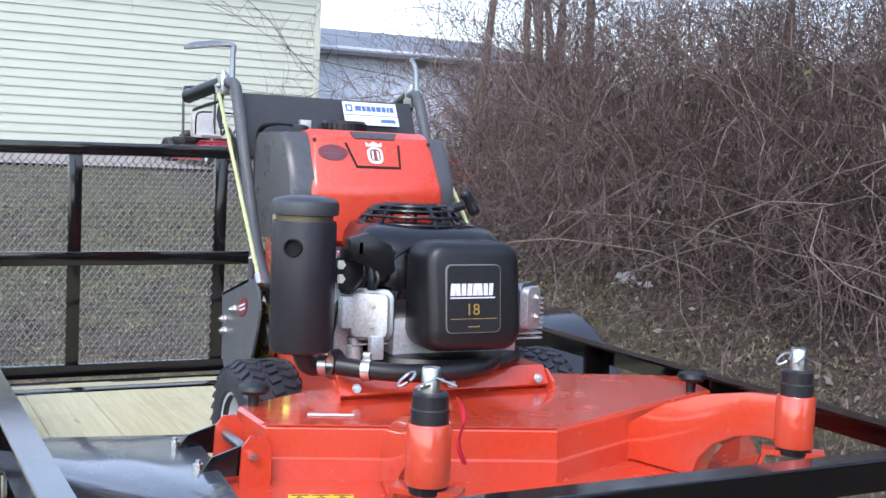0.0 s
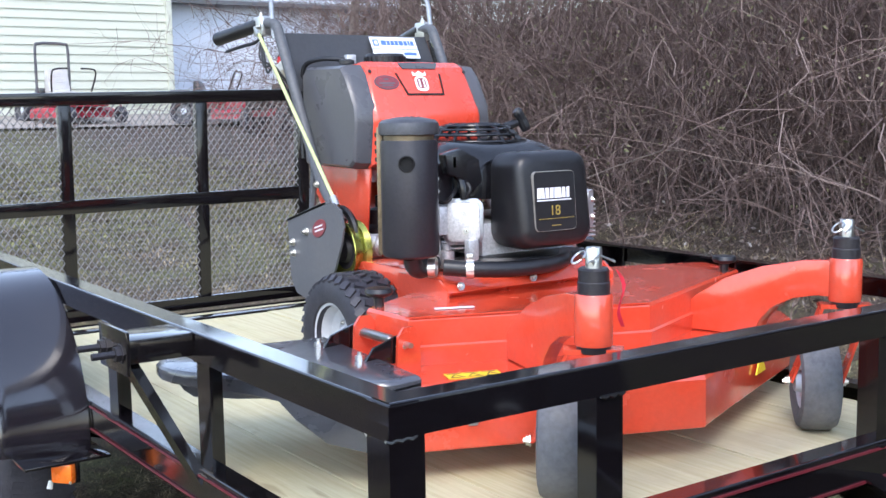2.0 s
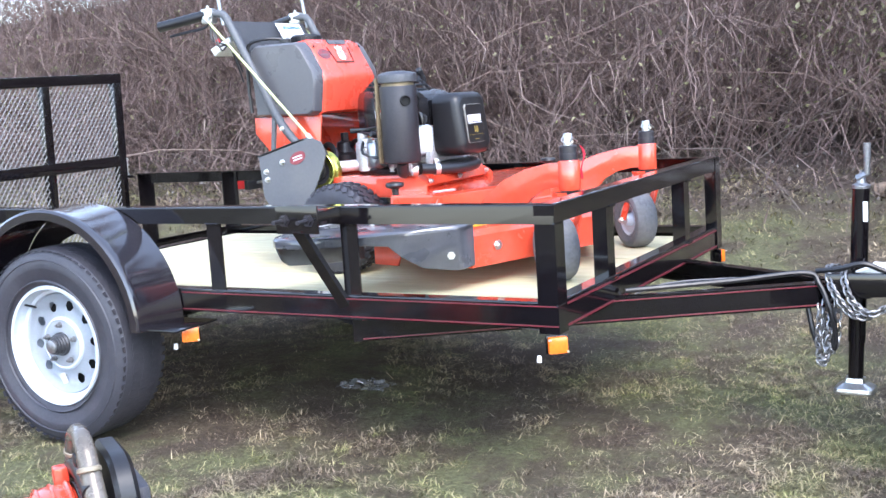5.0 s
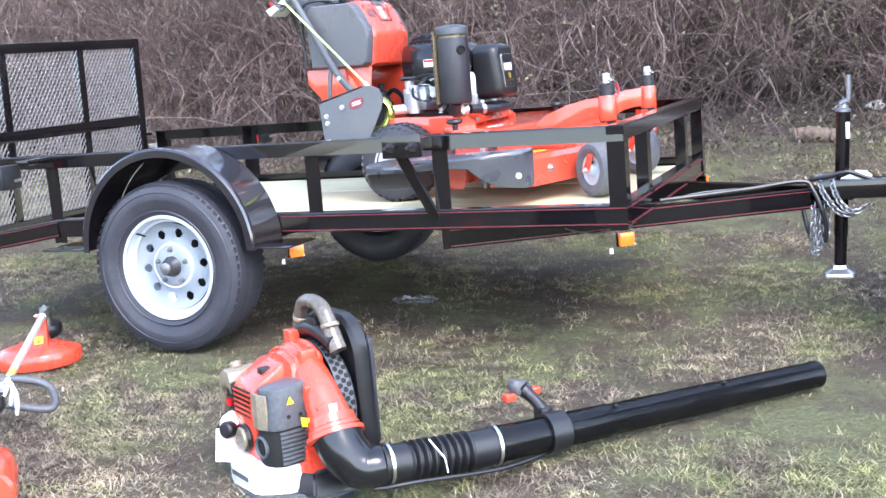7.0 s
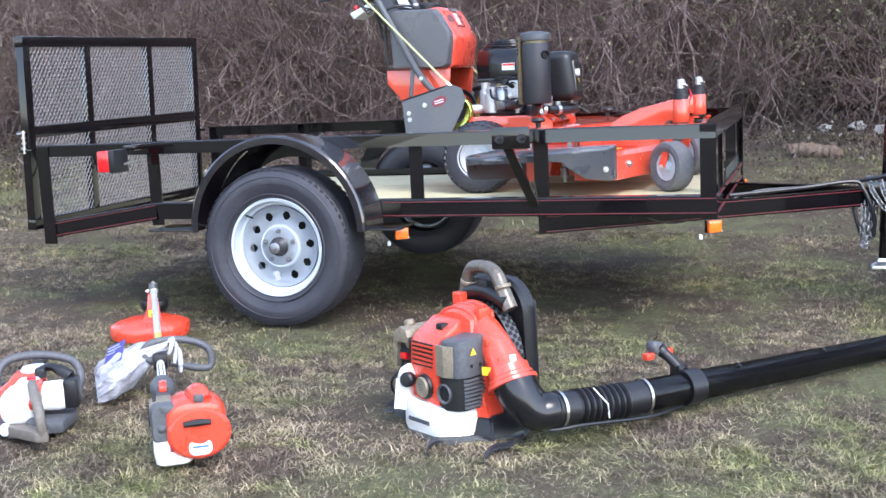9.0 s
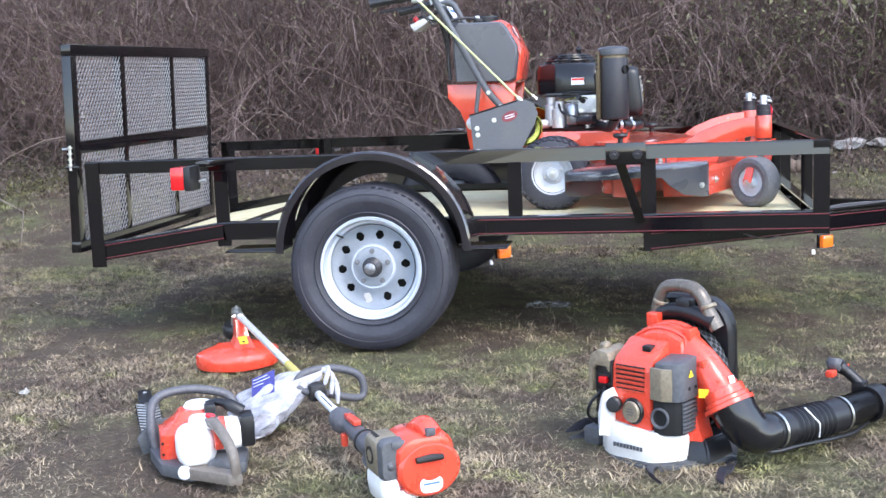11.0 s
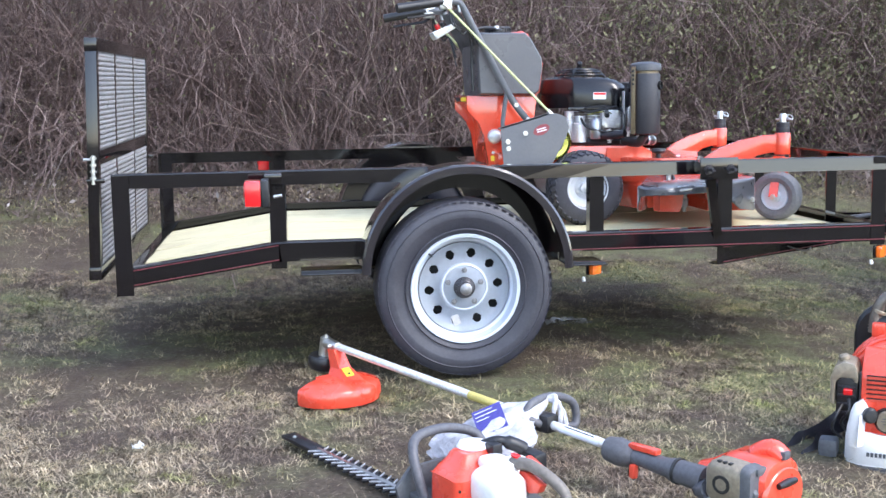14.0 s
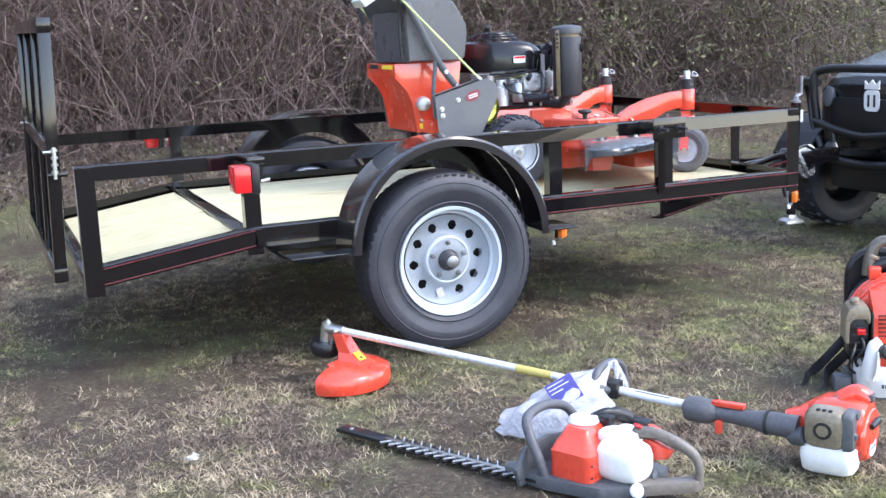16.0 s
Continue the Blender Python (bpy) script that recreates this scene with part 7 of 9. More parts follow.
# ---- backpack blower on the grass ----
def lawn(x, y):
    return float(ground_z(np.array(float(x)), np.array(float(y))))


def build_blower():
    ox, oy = 1.140, -1.262
    b = thing("backpack_blower", "orange and black backpack leaf blower standing on the grass", "blower", (ox, oy, -0.062), 56.5, True)
    # skid base: a dark bent plate
    bm = bmesh.new()
    loft(bm, [[(0.20, 0.15, z), (0.20, -0.15, z), (0.07, -0.225, z), (-0.02, -0.190, z), (-0.165, -0.105, z), (-0.172, 0.075, z), (-0.13, 0.135, z), (-0.04, 0.160, z)] for z in (0.004, 0.028)])
    bmesh.ops.bevel(bm, geom=bm.edges[:], offset=0.008, segments=2, affect="EDGES")
    part("skid_base", bm, SLATE, b, "dark grey skid base")
    for p in ((-0.10, -0.09), (-0.10, 0.08), (0.06, -0.18), (0.14, 0.12)):
        part("rubber_foot", lathe(bmesh.new(), [(0, -0.02), (0.03, -0.02), (0.034, 0.0), (0.03, 0.012), (0, 0.012)], 14, Matrix.Translation((*p, 0))), BLK_P, b)
    # white fuel tank along the base, with a filler arm that rises at one end
    bm = bmesh.new()
    rings = []
    for z, k in ((0.026, 0.95), (0.034, 1.0), (0.100, 0.985), (0.112, 0.94)):
        rings.append([(x * k, y * k + 0.006 * (1 - k), z + (0.020 * (y > 0.08) if z > 0.09 else 0)) for x, y in ((-0.015, 0.140), (-0.015, -0.128), (-0.070, -0.140), (-0.098, -0.128), (-0.156, -0.070), (-0.160, 0.085), (-0.128, 0.138))])
    loft(bm, rings)
    bmesh.ops.bevel(bm, geom=[e for e in bm.edges], offset=0.007, segments=2, affect="EDGES")
    t = part("fuel_tank", bm, WHITE, b, "white translucent fuel tank", smooth=0.9)
    bm = bmesh.new()
    tube(bm, curve_pts([(-0.138, 0.108, 0.090), (-0.146, 0.102, 0.150), (-0.146, 0.092, 0.195), (-0.140, 0.072, 0.212)], 5), [0.027] * 6 + [0.025] * 6 + [0.022] * 4, 14)
    part("filler_arm", bm, WHITE, t, smooth=0.9)
    part("filler_cap", lathe(bmesh.new(), [(0, 0), (0.021, 0), (0.024, 0.006), (0.023, 0.024), (0.017, 0.029), (0, 0.030)], 18, facing((-0.150, 0.066, 0.186), (-0.9, -0.45, 0.1))), BLK_P, t)
    m = Matrix.Translation((-0.1615, 0.010, 0.068)) @ Matrix.Rotation(-math.pi / 2, 4, "Z")
    for k in range(9):
        part("tank_print", one_box((-0.056 + 0.0125 * k, -0.0015, -0.006), (-0.0475 + 0.0125 * k, 0.0015, 0.006), 0, m), SLATE, t, smooth=None)
    # fan housing: a spiral volute turned towards the outlet
    bm = bmesh.new()
    n = 36
    front = []
    for k in range(n):
        a = k * math.tau / n
        r = 0.148 + 0.032 * (((a - 2.2) % math.tau) / math.tau)
        front.append((r * math.cos(a), r * math.sin(a)))
    rings = []
    for x, k in ((-0.030, 0.78), (-0.026, 0.90), (-0.008, 0.97), (0.004, 1.0), (0.050, 1.0), (0.066, 0.95), (0.070, 0.80)):
        rings.append([(x, y * k - 0.01, z * k + 0.222) for y, z in front])
    loft(bm, rings)
    h = part("fan_housing", bm, ORANGE_P, b, "orange spiral fan housing", smooth=0.7)
    for x, k, r in ((0.052, 1.0, 0.0075), (-0.010, 0.97, 0.0050), (0.020, 1.005, 0.0040)):
        bm = bmesh.new()
        tube(bm, [(x, y * k - 0.01, z * k + 0.222) for y, z in front[2:17]], r, 8)
        part("housing_rib", bm, ORANGE_P, h)
    # shoulder that drops to the outlet
    bm = bmesh.new()
    pts = curve_pts([(0.026, -0.03, 0.368), (0.026, -0.090, 0.338), (0.024, -0.145, 0.292), (0.022, -0.192, 0.238), (0.020, -0.220, 0.205)], 6)
    tube(bm, pts, [0.036 + 0.026 * k / (len(pts) - 1) for k in range(len(pts))], 20, True, 1.0)
    part("outlet_duct", bm, ORANGE_P, h, smooth=0.8)
    bm = bmesh.new()
    tube(bm, [p + Vector((-0.040, 0.006, 0.006)) for p in pts[4:-3]], 0.0055, 8)
    part("duct_rib", bm, ORANGE_P, h)
    part("duct_collar", lathe(bmesh.new(), [(0.055, -0.036), (0.063, -0.034), (0.064, -0.010), (0.070, -0.006), (0.071, 0.004), (0.078, 0.008), (0.079, 0.020), (0.064, 0.022), (0.055, 0.0)], 32, facing((0.018, -0.228, 0.200), (-0.05, -0.50, -0.86)), True), ORANGE_P, h, smooth=0.5)
    part("yellow_sticker", one_box((-0.020, -0.013, 0), (0.020, 0.013, 0.002), 0, facing((-0.036, -0.186, 0.226), (-0.90, -0.40, -0.1))), YELLOW, h)
    part("white_sticker", one_box((-0.010, -0.014, 0), (0.010, 0.014, 0.002), 0, facing((0.012, -0.248, 0.262), (-0.30, -0.85, 0.4))), LABEL, h)
    for lo, hi in (((0.034, 0.038, 0.380), (0.066, 0.082, 0.424)), ((-0.004, -0.112, 0.345), (0.040, -0.082, 0.398)), ((-0.022, 0.060, 0.330), (0.010, 0.086, 0.362))):
        part("housing_lug", one_box(lo, hi, 0.007), ORANGE_P, h)
    for p in ((-0.018, -0.165, 0.305), (-0.012, -0.215, 0.255)):
        part("housing_tab", one_box((p[0] - 0.010, p[1] - 0.010, p[2] - 0.010), (p[0] + 0.03, p[1] + 0.010, p[2] + 0.012), 0.005), ORANGE_P, h)
    bm = bmesh.new()
    loft(bm, [[(-0.06, -0.10, z), (-0.03, -0.185 + 0.3 * (z - 0.03), z), (0.03, -0.185 + 0.3 * (z - 0.03), z), (0.05, -0.10, z)] for z in (0.080, 0.12, 0.17)])
    part("housing_foot", bm, ORANGE_P, h)
    # riser coloured black to stand in for the shadowed gap below the housing
    bm = bmesh.new()
    loft(bm, [[(-0.075 + 0.02 * k, -0.09, z), (-0.045 + 0.02 * k, -0.205 + 0.03 * k, z), (0.075, -0.215 + 0.03 * k, z), (0.115, -0.12, z)] for z, k in ((0.022, 0), (0.060, 0.4), (0.084, 1.0))])
    bmesh.ops.bevel(bm, geom=bm.edges[:], offset=0.006, segments=2, affect="EDGES")
    part("base_riser", bm, BLK_P, b)
    # orange engine cover: a narrow front with louvres, its top sloping up to the housing
    bm = bmesh.new()
    prism(bm, [(-0.126, 0.098), (-0.130, 0.215), (-0.124, 0.296), (-0.108, 0.318), (-0.035, 0.362), (-0.010, 0.362), (-0.010, 0.098)], -0.052, 0.094, "y", 0.011)
    e = part("engine_cover", bm, ORANGE_P, b, "orange louvred engine cover", smooth=0.7)
    for k in range(6):
        z = 0.222 + 0.0135 * k
        part("louvre", one_box((-0.1325, -0.030, z), (-0.124, 0.076, z + 0.0062), 0.002), ORANGE_D, e)
        part("louvre_slot", one_box((-0.1308, -0.030, z + 0.0062), (-0.124, 0.076, z + 0.0095)), DARK, e)
    part("cover_edge", one_box((-0.128, 0.092, 0.105), (-0.015, 0.099, 0.305), 0.003), BLK_P, e)
    part("latch_recess", one_box((-0.082, -0.020, 0.334), (-0.052, 0.012, 0.352), 0.004), BLK_P, e)
    bm = lathe(bmesh.new(), [(0, 0.0), (0.037, 0.0), (0.040, 0.006), (0.036, 0.013), (0, 0.014)], 32, facing((-0.128, 0.010, 0.168), (-1, 0, 0)))
    part("starter_surround", bm, BLK_P, e)
    bm = lathe(bmesh.new(), [(0, 0.012), (0.030, 0.012), (0.032, 0.017), (0.028, 0.022), (0, 0.023)], 32, facing((-0.128, 0.010, 0.168), (-1, 0, 0)))
    part("starter_disc", bm, TAN, e, "round tan starter badge")
    for k, w in enumerate((0.026, 0.030, 0.018)):
        part("disc_print", one_box((-0.1520, 0.010 - w / 2, 0.176 - 0.008 * k), (-0.1505, 0.010 + w / 2, 0.178 - 0.008 * k)), SLATE, e, smooth=None)
    # muffler cover: tan front, slate side, slotted dark guard below
    bm = bmesh.new()
    prism(bm, [(-0.132, -0.058), (-0.136, -0.098), (-0.118, -0.142), (-0.095, -0.156), (-0.012, -0.150), (-0.012, -0.050)], 0.208, 0.318, "z", 0.012)
    for v in bm.verts:
        if v.co.z > 0.30:
            v.co = Vector((v.co.x * 0.90, v.co.y * 0.94 - 0.004, v.co.z + 0.10 * (v.co.x + 0.13)))
    mu = part("muffler_cover", bm, SLATE, b, "slate-grey muffler cover", smooth=0.7)
    bm = bmesh.new()
    prism(bm, [(-0.134, -0.054), (-0.1385, -0.098), (-0.126, -0.128), (-0.118, -0.126), (-0.128, -0.098), (-0.124, -0.054)], 0.212, 0.306, "z", 0.003)
    part("tan_edge", bm, TAN, mu, "tan metallic cover front", smooth=0.7)
    bm = bmesh.new()
    prism(bm, [(-0.011, -0.009), (0.011, -0.009), (0.0, 0.011)], -0.0012, 0.0012, "y", 0, Matrix.Translation((-0.066, -0.1562, 0.286)))
    part("warning_triangle", bm, YELLOW, mu, "yellow warning triangle", smooth=None)
    bm = bmesh.new()
    prism(bm, [(-0.126, -0.058), (-0.128, -0.098), (-0.112, -0.134), (-0.092, -0.147), (-0.012, -0.142), (-0.012, -0.050)], 0.108, 0.212, "z", 0.008)
    part("exhaust_guard", bm, DARK, mu, "dark slotted exhaust guard")
    for k in range(8):
        bm = bmesh.new()
        prism(bm, [(-0.100, -0.1500), (-0.088, -0.1525), (-0.020, -0.1480), (-0.020, -0.140), (-0.095, -0.140)], 0.116 + k * 0.0115, 0.1240 + k * 0.0115, "z", 0.001)
        part("guard_rib", bm, SLATE, mu)
    for x in (-0.040, -0.074):
        part("cover_hole", lathe(bmesh.new(), [(0.0055, 0), (0.0055, 0.002), (0, 0.002)], 12, facing((x, -0.1545, 0.244), (0, -1, 0))), DARK, mu)
    at = facing((-0.126, -0.086, 0.160), (-1, -0.12, 0))
    part("exhaust_port", lathe(bmesh.new(), [(0.024, -0.01), (0.030, 0.0), (0.031, 0.006), (0.028, 0.009), (0.024, 0.006), (0.023, -0.004)], 24, at), SLATE, mu)
    part("port_bore", lathe(bmesh.new(), [(0.024, 0.002), (0.010, -0.004), (0, -0.004)], 20, at), DARK, mu)
    # tan air-filter cover at the other side: a rounded hood over the dark filter, with a red choke lever
    bm = bmesh.new()
    prism(bm, [(0.102, 0.300), (0.112, 0.326), (0.145, 0.334), (0.176, 0.318), (0.188, 0.285), (0.188, 0.205), (0.174, 0.200), (0.172, 0.268), (0.158, 0.284), (0.118, 0.284), (0.112, 0.270), (0.102, 0.270)], -0.128, -0.020, "x", 0.005)
    f = part("filter_cover", bm, TAN, b, "tan metallic air-filter cover", smooth=0.6)
    part("cover_knob", lathe(bmesh.new(), [(0, 0), (0.017, 0), (0.018, 0.012), (0.012, 0.018), (0, 0.019)], 16, facing((-0.085, 0.150, 0.330), (0, 0.3, 1))), TAN, f)
    part("air_filter", one_box((-0.112, 0.103, 0.150), (-0.020, 0.172, 0.284), 0.008), BLK_P, f)
    for k in range(4):
        part("filter_fin", one_box((-0.117, 0.110, 0.170 + 0.026 * k), (-0.110, 0.166, 0.180 + 0.026 * k), 0.002), HEAT, f)
    part("choke_lever", one_box((-0.130, 0.118, 0.232), (-0.112, 0.148, 0.252), 0.005), RED_LENS, f, "red choke lever")
    bm = bmesh.new()
    tube(bm, curve_pts([(-0.118, 0.13, 0.22), (-0.140, 0.125, 0.19), (-0.130, 0.150, 0.15), (-0.10, 0.14, 0.12)], 5), 0.006, 8)
    tube(bm, curve_pts([(-0.118, 0.15, 0.20), (-0.150, 0.165, 0.17), (-0.145, 0.175, 0.13), (-0.12, 0.150, 0.10)], 5), 0.005, 8)
    part("fuel_line", bm, BLK_P, f)
    # backrest frame, padded, with a perforated inlet
    bm = bmesh.new()
    rings = []
    for x, k in ((0.125, 0.95), (0.135, 1.0), (0.165, 1.0), (0.175, 0.95)):
        rings.append([(x + 0.05 * max(0, 0.25 - z * k) * 0.6, y * k - 0.01, 0.246 + z * k) for y, z in rounded(0.315, 0.445, 0.10, 6)])
    loft(bm, rings)
    fr = part("back_frame", bm, BLK_P, b, "black backrest frame", smooth=0.7)
    part("back_pad", one_box((0.172, -0.14, 0.10), (0.205, 0.12, 0.40), 0.015), RUBBER, fr)
    bm = lathe(bmesh.new(), [(0.172, 0.0), (0.172, 0.040), (0.155, 0.054), (0.0, 0.056)], 36, facing((0.066, -0.012, 0.226), (1, 0, 0)))
    grille = part("inlet_grille", bm, SLATE, fr, "slate perforated air inlet")
    for x, o in ((0.076, 0.0), (0.089, 0.5), (0.102, 0.0)):
        for k in range(20):
            a = -0.9 + (k + o) * 2.9 / 20
            bm = lathe(bmesh.new(), [(0.0080, 0.0), (0.0080, 0.0012), (0.0, 0.0012)], 6, facing((x, -0.012 + 0.1722 * math.cos(a + 1.6), 0.226 + 0.1722 * math.sin(a + 1.6)), (0, math.cos(a + 1.6), math.sin(a + 1.6))))
            part("grille_hole", bm, DARK, grille, smooth=None)
    # carrying handle: a stout tan loop on a moulded bar
    bm = bmesh.new()
    loop = curve_pts([(0.080, 0.078, 0.385), (0.086, 0.072, 0.440), (0.088, 0.050, 0.490), (0.088, 0.010, 0.504), (0.088, -0.050, 0.503), (0.088, -0.090, 0.482), (0.090, -0.116, 0.435), (0.092, -0.146, 0.385)], 6)
    tube(bm, loop, [0.0225 + 0.002 * math.cos(math.tau * k / (len(loop) - 1)) for k in range(len(loop))], 14, True, 0.85)
    ch = part("carrying_handle", bm, GRIP_G, b, "tan-bronze moulded carrying handle", smooth=0.9)
    bm = bmesh.new()
    tube(bm, curve_pts([(0.084, 0.080, 0.405), (0.088, 0.02, 0.424), (0.088, -0.06, 0.424), (0.090, -0.136, 0.402)], 6), [0.024] * 19, 12, True, 1.15)
    box(bm, (0.068, -0.060, 0.430), (0.108, -0.005, 0.468), 0.010)
    part("handle_bar", bm, BLK_P, ch, "black lower handle bar", smooth=0.9)
    for y in (0.060, -0.118):
        part("handle_rib", lathe(bmesh.new(), [(0.0235, -0.006), (0.0255, -0.004), (0.0255, 0.004), (0.0235, 0.006)], 16, facing((0.087, y, 0.452), (0, 0.35 if y > 0 else -0.35, -1)), True), TAN, ch)
    narrow = Matrix.Diagonal((1.0, 0.90, 0.985, 1.0))
    for o in b.children_recursive:
        o.data.transform(narrow)
    # blower tube
    elbow = bmesh.new()
    pts = curve_pts([(0.018, -0.212, 0.196), (0.022, -0.236, 0.155), (0.040, -0.258, 0.120), (0.060, -0.276, 0.104), (0.080, -0.288, 0.104), (0.098, -0.294, 0.104)], 7)
    tube(elbow, pts, [0.066 - 0.013 * k / (len(pts) - 1) for k in range(len(pts))], 28)
    bt = part("blower_tube", elbow, BLK_GLOSS, b, "glossy black blower tube")
    a, c = Vector((0.094, -0.293, 0.104)), Vector((0.414, -0.347, 0.086))
    bm = bmesh.new()
    pts, rs = [], []
    for k in range(91):
        t = k / 90
        pts.append(a.lerp(c, t) + Vector((0, 0, -0.004 * math.sin(math.pi * t))))
        rs.append(0.051 if t < 0.22 or t > 0.76 else 0.0490 + 0.0070 * math.sin(math.tau * t * 15))
    tube(bm, pts, rs, 24)
    part("flex_hose", bm, BLK_P, bt, "black corrugated hose")
    d = (c - a).normalized()
    for p in (a + d * 0.018, c + d * 0.0):
        part("hose_clamp", lathe(bmesh.new(), [(0.0535, -0.0045), (0.0555, -0.0045), (0.0555, 0.0045), (0.0535, 0.0045)], 32, facing(p, d), True), STEEL, bt, "pale hose clamp")
    bm = bmesh.new()
    mid = a.lerp(c, 0.45)
    tube(bm, [mid + Vector((-0.02, -0.02, 0.056)), mid + Vector((0.0, -0.058, 0.01)), mid + Vector((0.012, -0.05, -0.035))], 0.0025, 6)
    part("cable_tie", bm, WHITE, bt)
    e0, e1 = c - d * 0.02, Vector((1.566, -0.492, 0.052))
    ax = (e1 - e0).normalized()
    bm = bmesh.new()
    tube(bm, [e0, e0.lerp(e1, 0.33), e0.lerp(e1, 0.335), e0.lerp(e1, 0.66), e0.lerp(e1, 0.665), e1 - ax * 0.05, e1], [0.049, 0.0465, 0.044, 0.0435, 0.0415, 0.041, 0.043], 28, False)
    bmesh.ops.solidify(bm, geom=bm.faces[:], thickness=-0.002)
    part("straight_tube", bm, BLK_GLOSS, bt)
    part("tube_bore", lathe(bmesh.new(), [(0.041, 0), (0, 0)], 24, facing(e1 - ax * 0.02, ax)), DARK, bt)
    for t in (0.335, 0.665):
        part("tube_button", lathe(bmesh.new(), [(0, 0.006), (0.006, 0.006), (0.007, 0)], 12, facing(e0.lerp(e1, t) + Vector((0, 0, 0.040)) + Vector((0.01, -0.02, 0)), (0, -0.4, 1))), BLK_P, bt)
    # throttle grip on a clamp
    g0 = e0.lerp(e1, 0.178)
    bm = lathe(bmesh.new(), [(0.047, -0.03), (0.056, -0.03), (0.056, 0.03), (0.047, 0.03)], 28, facing(g0, ax), True)
    box(bm, (g0.x - 0.02, g0.y + 0.02, g0.z + 0.02), (g0.x + 0.02, g0.y + 0.06, g0.z + 0.065), 0.006)
    part("grip_clamp", bm, BLK_P, bt)
    bm = bmesh.new()
    tube(bm, curve_pts([g0 + Vector((0, 0.03, 0.045)), g0 + Vector((-0.006, 0.060, 0.075)), g0 + Vector((-0.016, 0.086, 0.098)), g0 + Vector((-0.024, 0.100, 0.112))], 5), [0.017] * 10 + [0.020] * 4 + [0.024, 0.022], 12)
    gr = part("throttle_grip", bm, BLK_P, bt)
    bm = bmesh.new()
    loft(bm, [[(g0.x - 0.026 + u * k, g0.y + 0.106 + v * k, g0.z + z - 0.25 * u * k) for u, v in rounded(0.066, 0.044, 0.016, 4)] for z, k in ((0.092, 0.75), (0.102, 1.0), (0.122, 1.0), (0.132, 0.78))])
    part("grip_head", bm, GREY_TUBE, gr, "grey moulded grip head", smooth=0.8)
    for q in (-0.068, 0.020):
        part("trigger", one_box(tuple(g0 + Vector((q - 0.018, 0.090, 0.082))), tuple(g0 + Vector((q + 0.018, 0.114, 0.104))), 0.006), ORANGE_P, gr, "orange throttle trigger")
    bm = bmesh.new()
    tube(bm, curve_pts([g0 + Vector((-0.02, 0.0, -0.05)), g0 + Vector((-0.2, -0.02, -0.045)), (0.16, -0.355, 0.058), (0.07, -0.315, 0.055), (0.01, -0.27, 0.07)], 7), 0.006, 8)
    part("throttle_cable", bm, BLK_P, bt)
    # shoulder straps slumped on the grass
    for k, line in enumerate((((0.16, 0.13, 0.13), (0.13, 0.20, 0.06), (0.06, 0.25, 0.035), (-0.02, 0.27, 0.045), (-0.08, 0.29, 0.02)), ((0.16, 0.10, 0.10), (0.06, 0.19, 0.05), (-0.02, 0.21, 0.05), (-0.08, 0.215, 0.035), (-0.13, 0.24, 0.02)))):
        bm = bmesh.new()
        pts = curve_pts(line, 6)
        rows = [[p + Vector((0.004, 0.006, 0.022)), p + Vector((-0.004, 0.010, 0.0)), p + Vector((0.0, 0.0, -0.020)), p + Vector((0.006, -0.004, 0.0))] for p in pts]
        loft(bm, rows)
        part("shoulder_strap", bm, RUBBER, b, "black webbing shoulder strap")
    for line in (((0.06, -0.20, 0.010), (-0.03, -0.235, 0.012), (-0.10, -0.255, 0.026), (-0.16, -0.285, 0.022)), ((-0.12, -0.06, 0.012), (-0.175, -0.075, 0.020), (-0.225, -0.110, 0.022), (-0.250, -0.150, 0.018))):
        pts = curve_pts(line, 5)
        bm = loft(bmesh.new(), [[p + Vector((0.016, 0.021, 0.006)), p + Vector((-0.016, -0.021, 0.012)), p + Vector((-0.016, -0.021, 0.004)), p + Vector((0.016, 0.021, -0.002))] for p in pts])
        part("strap_end", bm, RUBBER, b, "black webbing strap end on the grass")
    part("paper_tag", one_box((-0.002, -0.017, -0.046), (0.0, 0.017, 0.046), 0, Matrix.Translation((-0.176, 0.075, 0.140)) @ Matrix.Rotation(1.15, 4, "Z") @ Matrix.Rotation(0.12, 4, "X")), LABEL, b, "white paper hang tag", smooth=None)
    bm = bmesh.new()
    box(bm, (-0.12, 0.145, 0.03), (-0.06, 0.20, 0.085), 0.012)
    part("strap_pad", bm, SLATE, b)


build_blower()


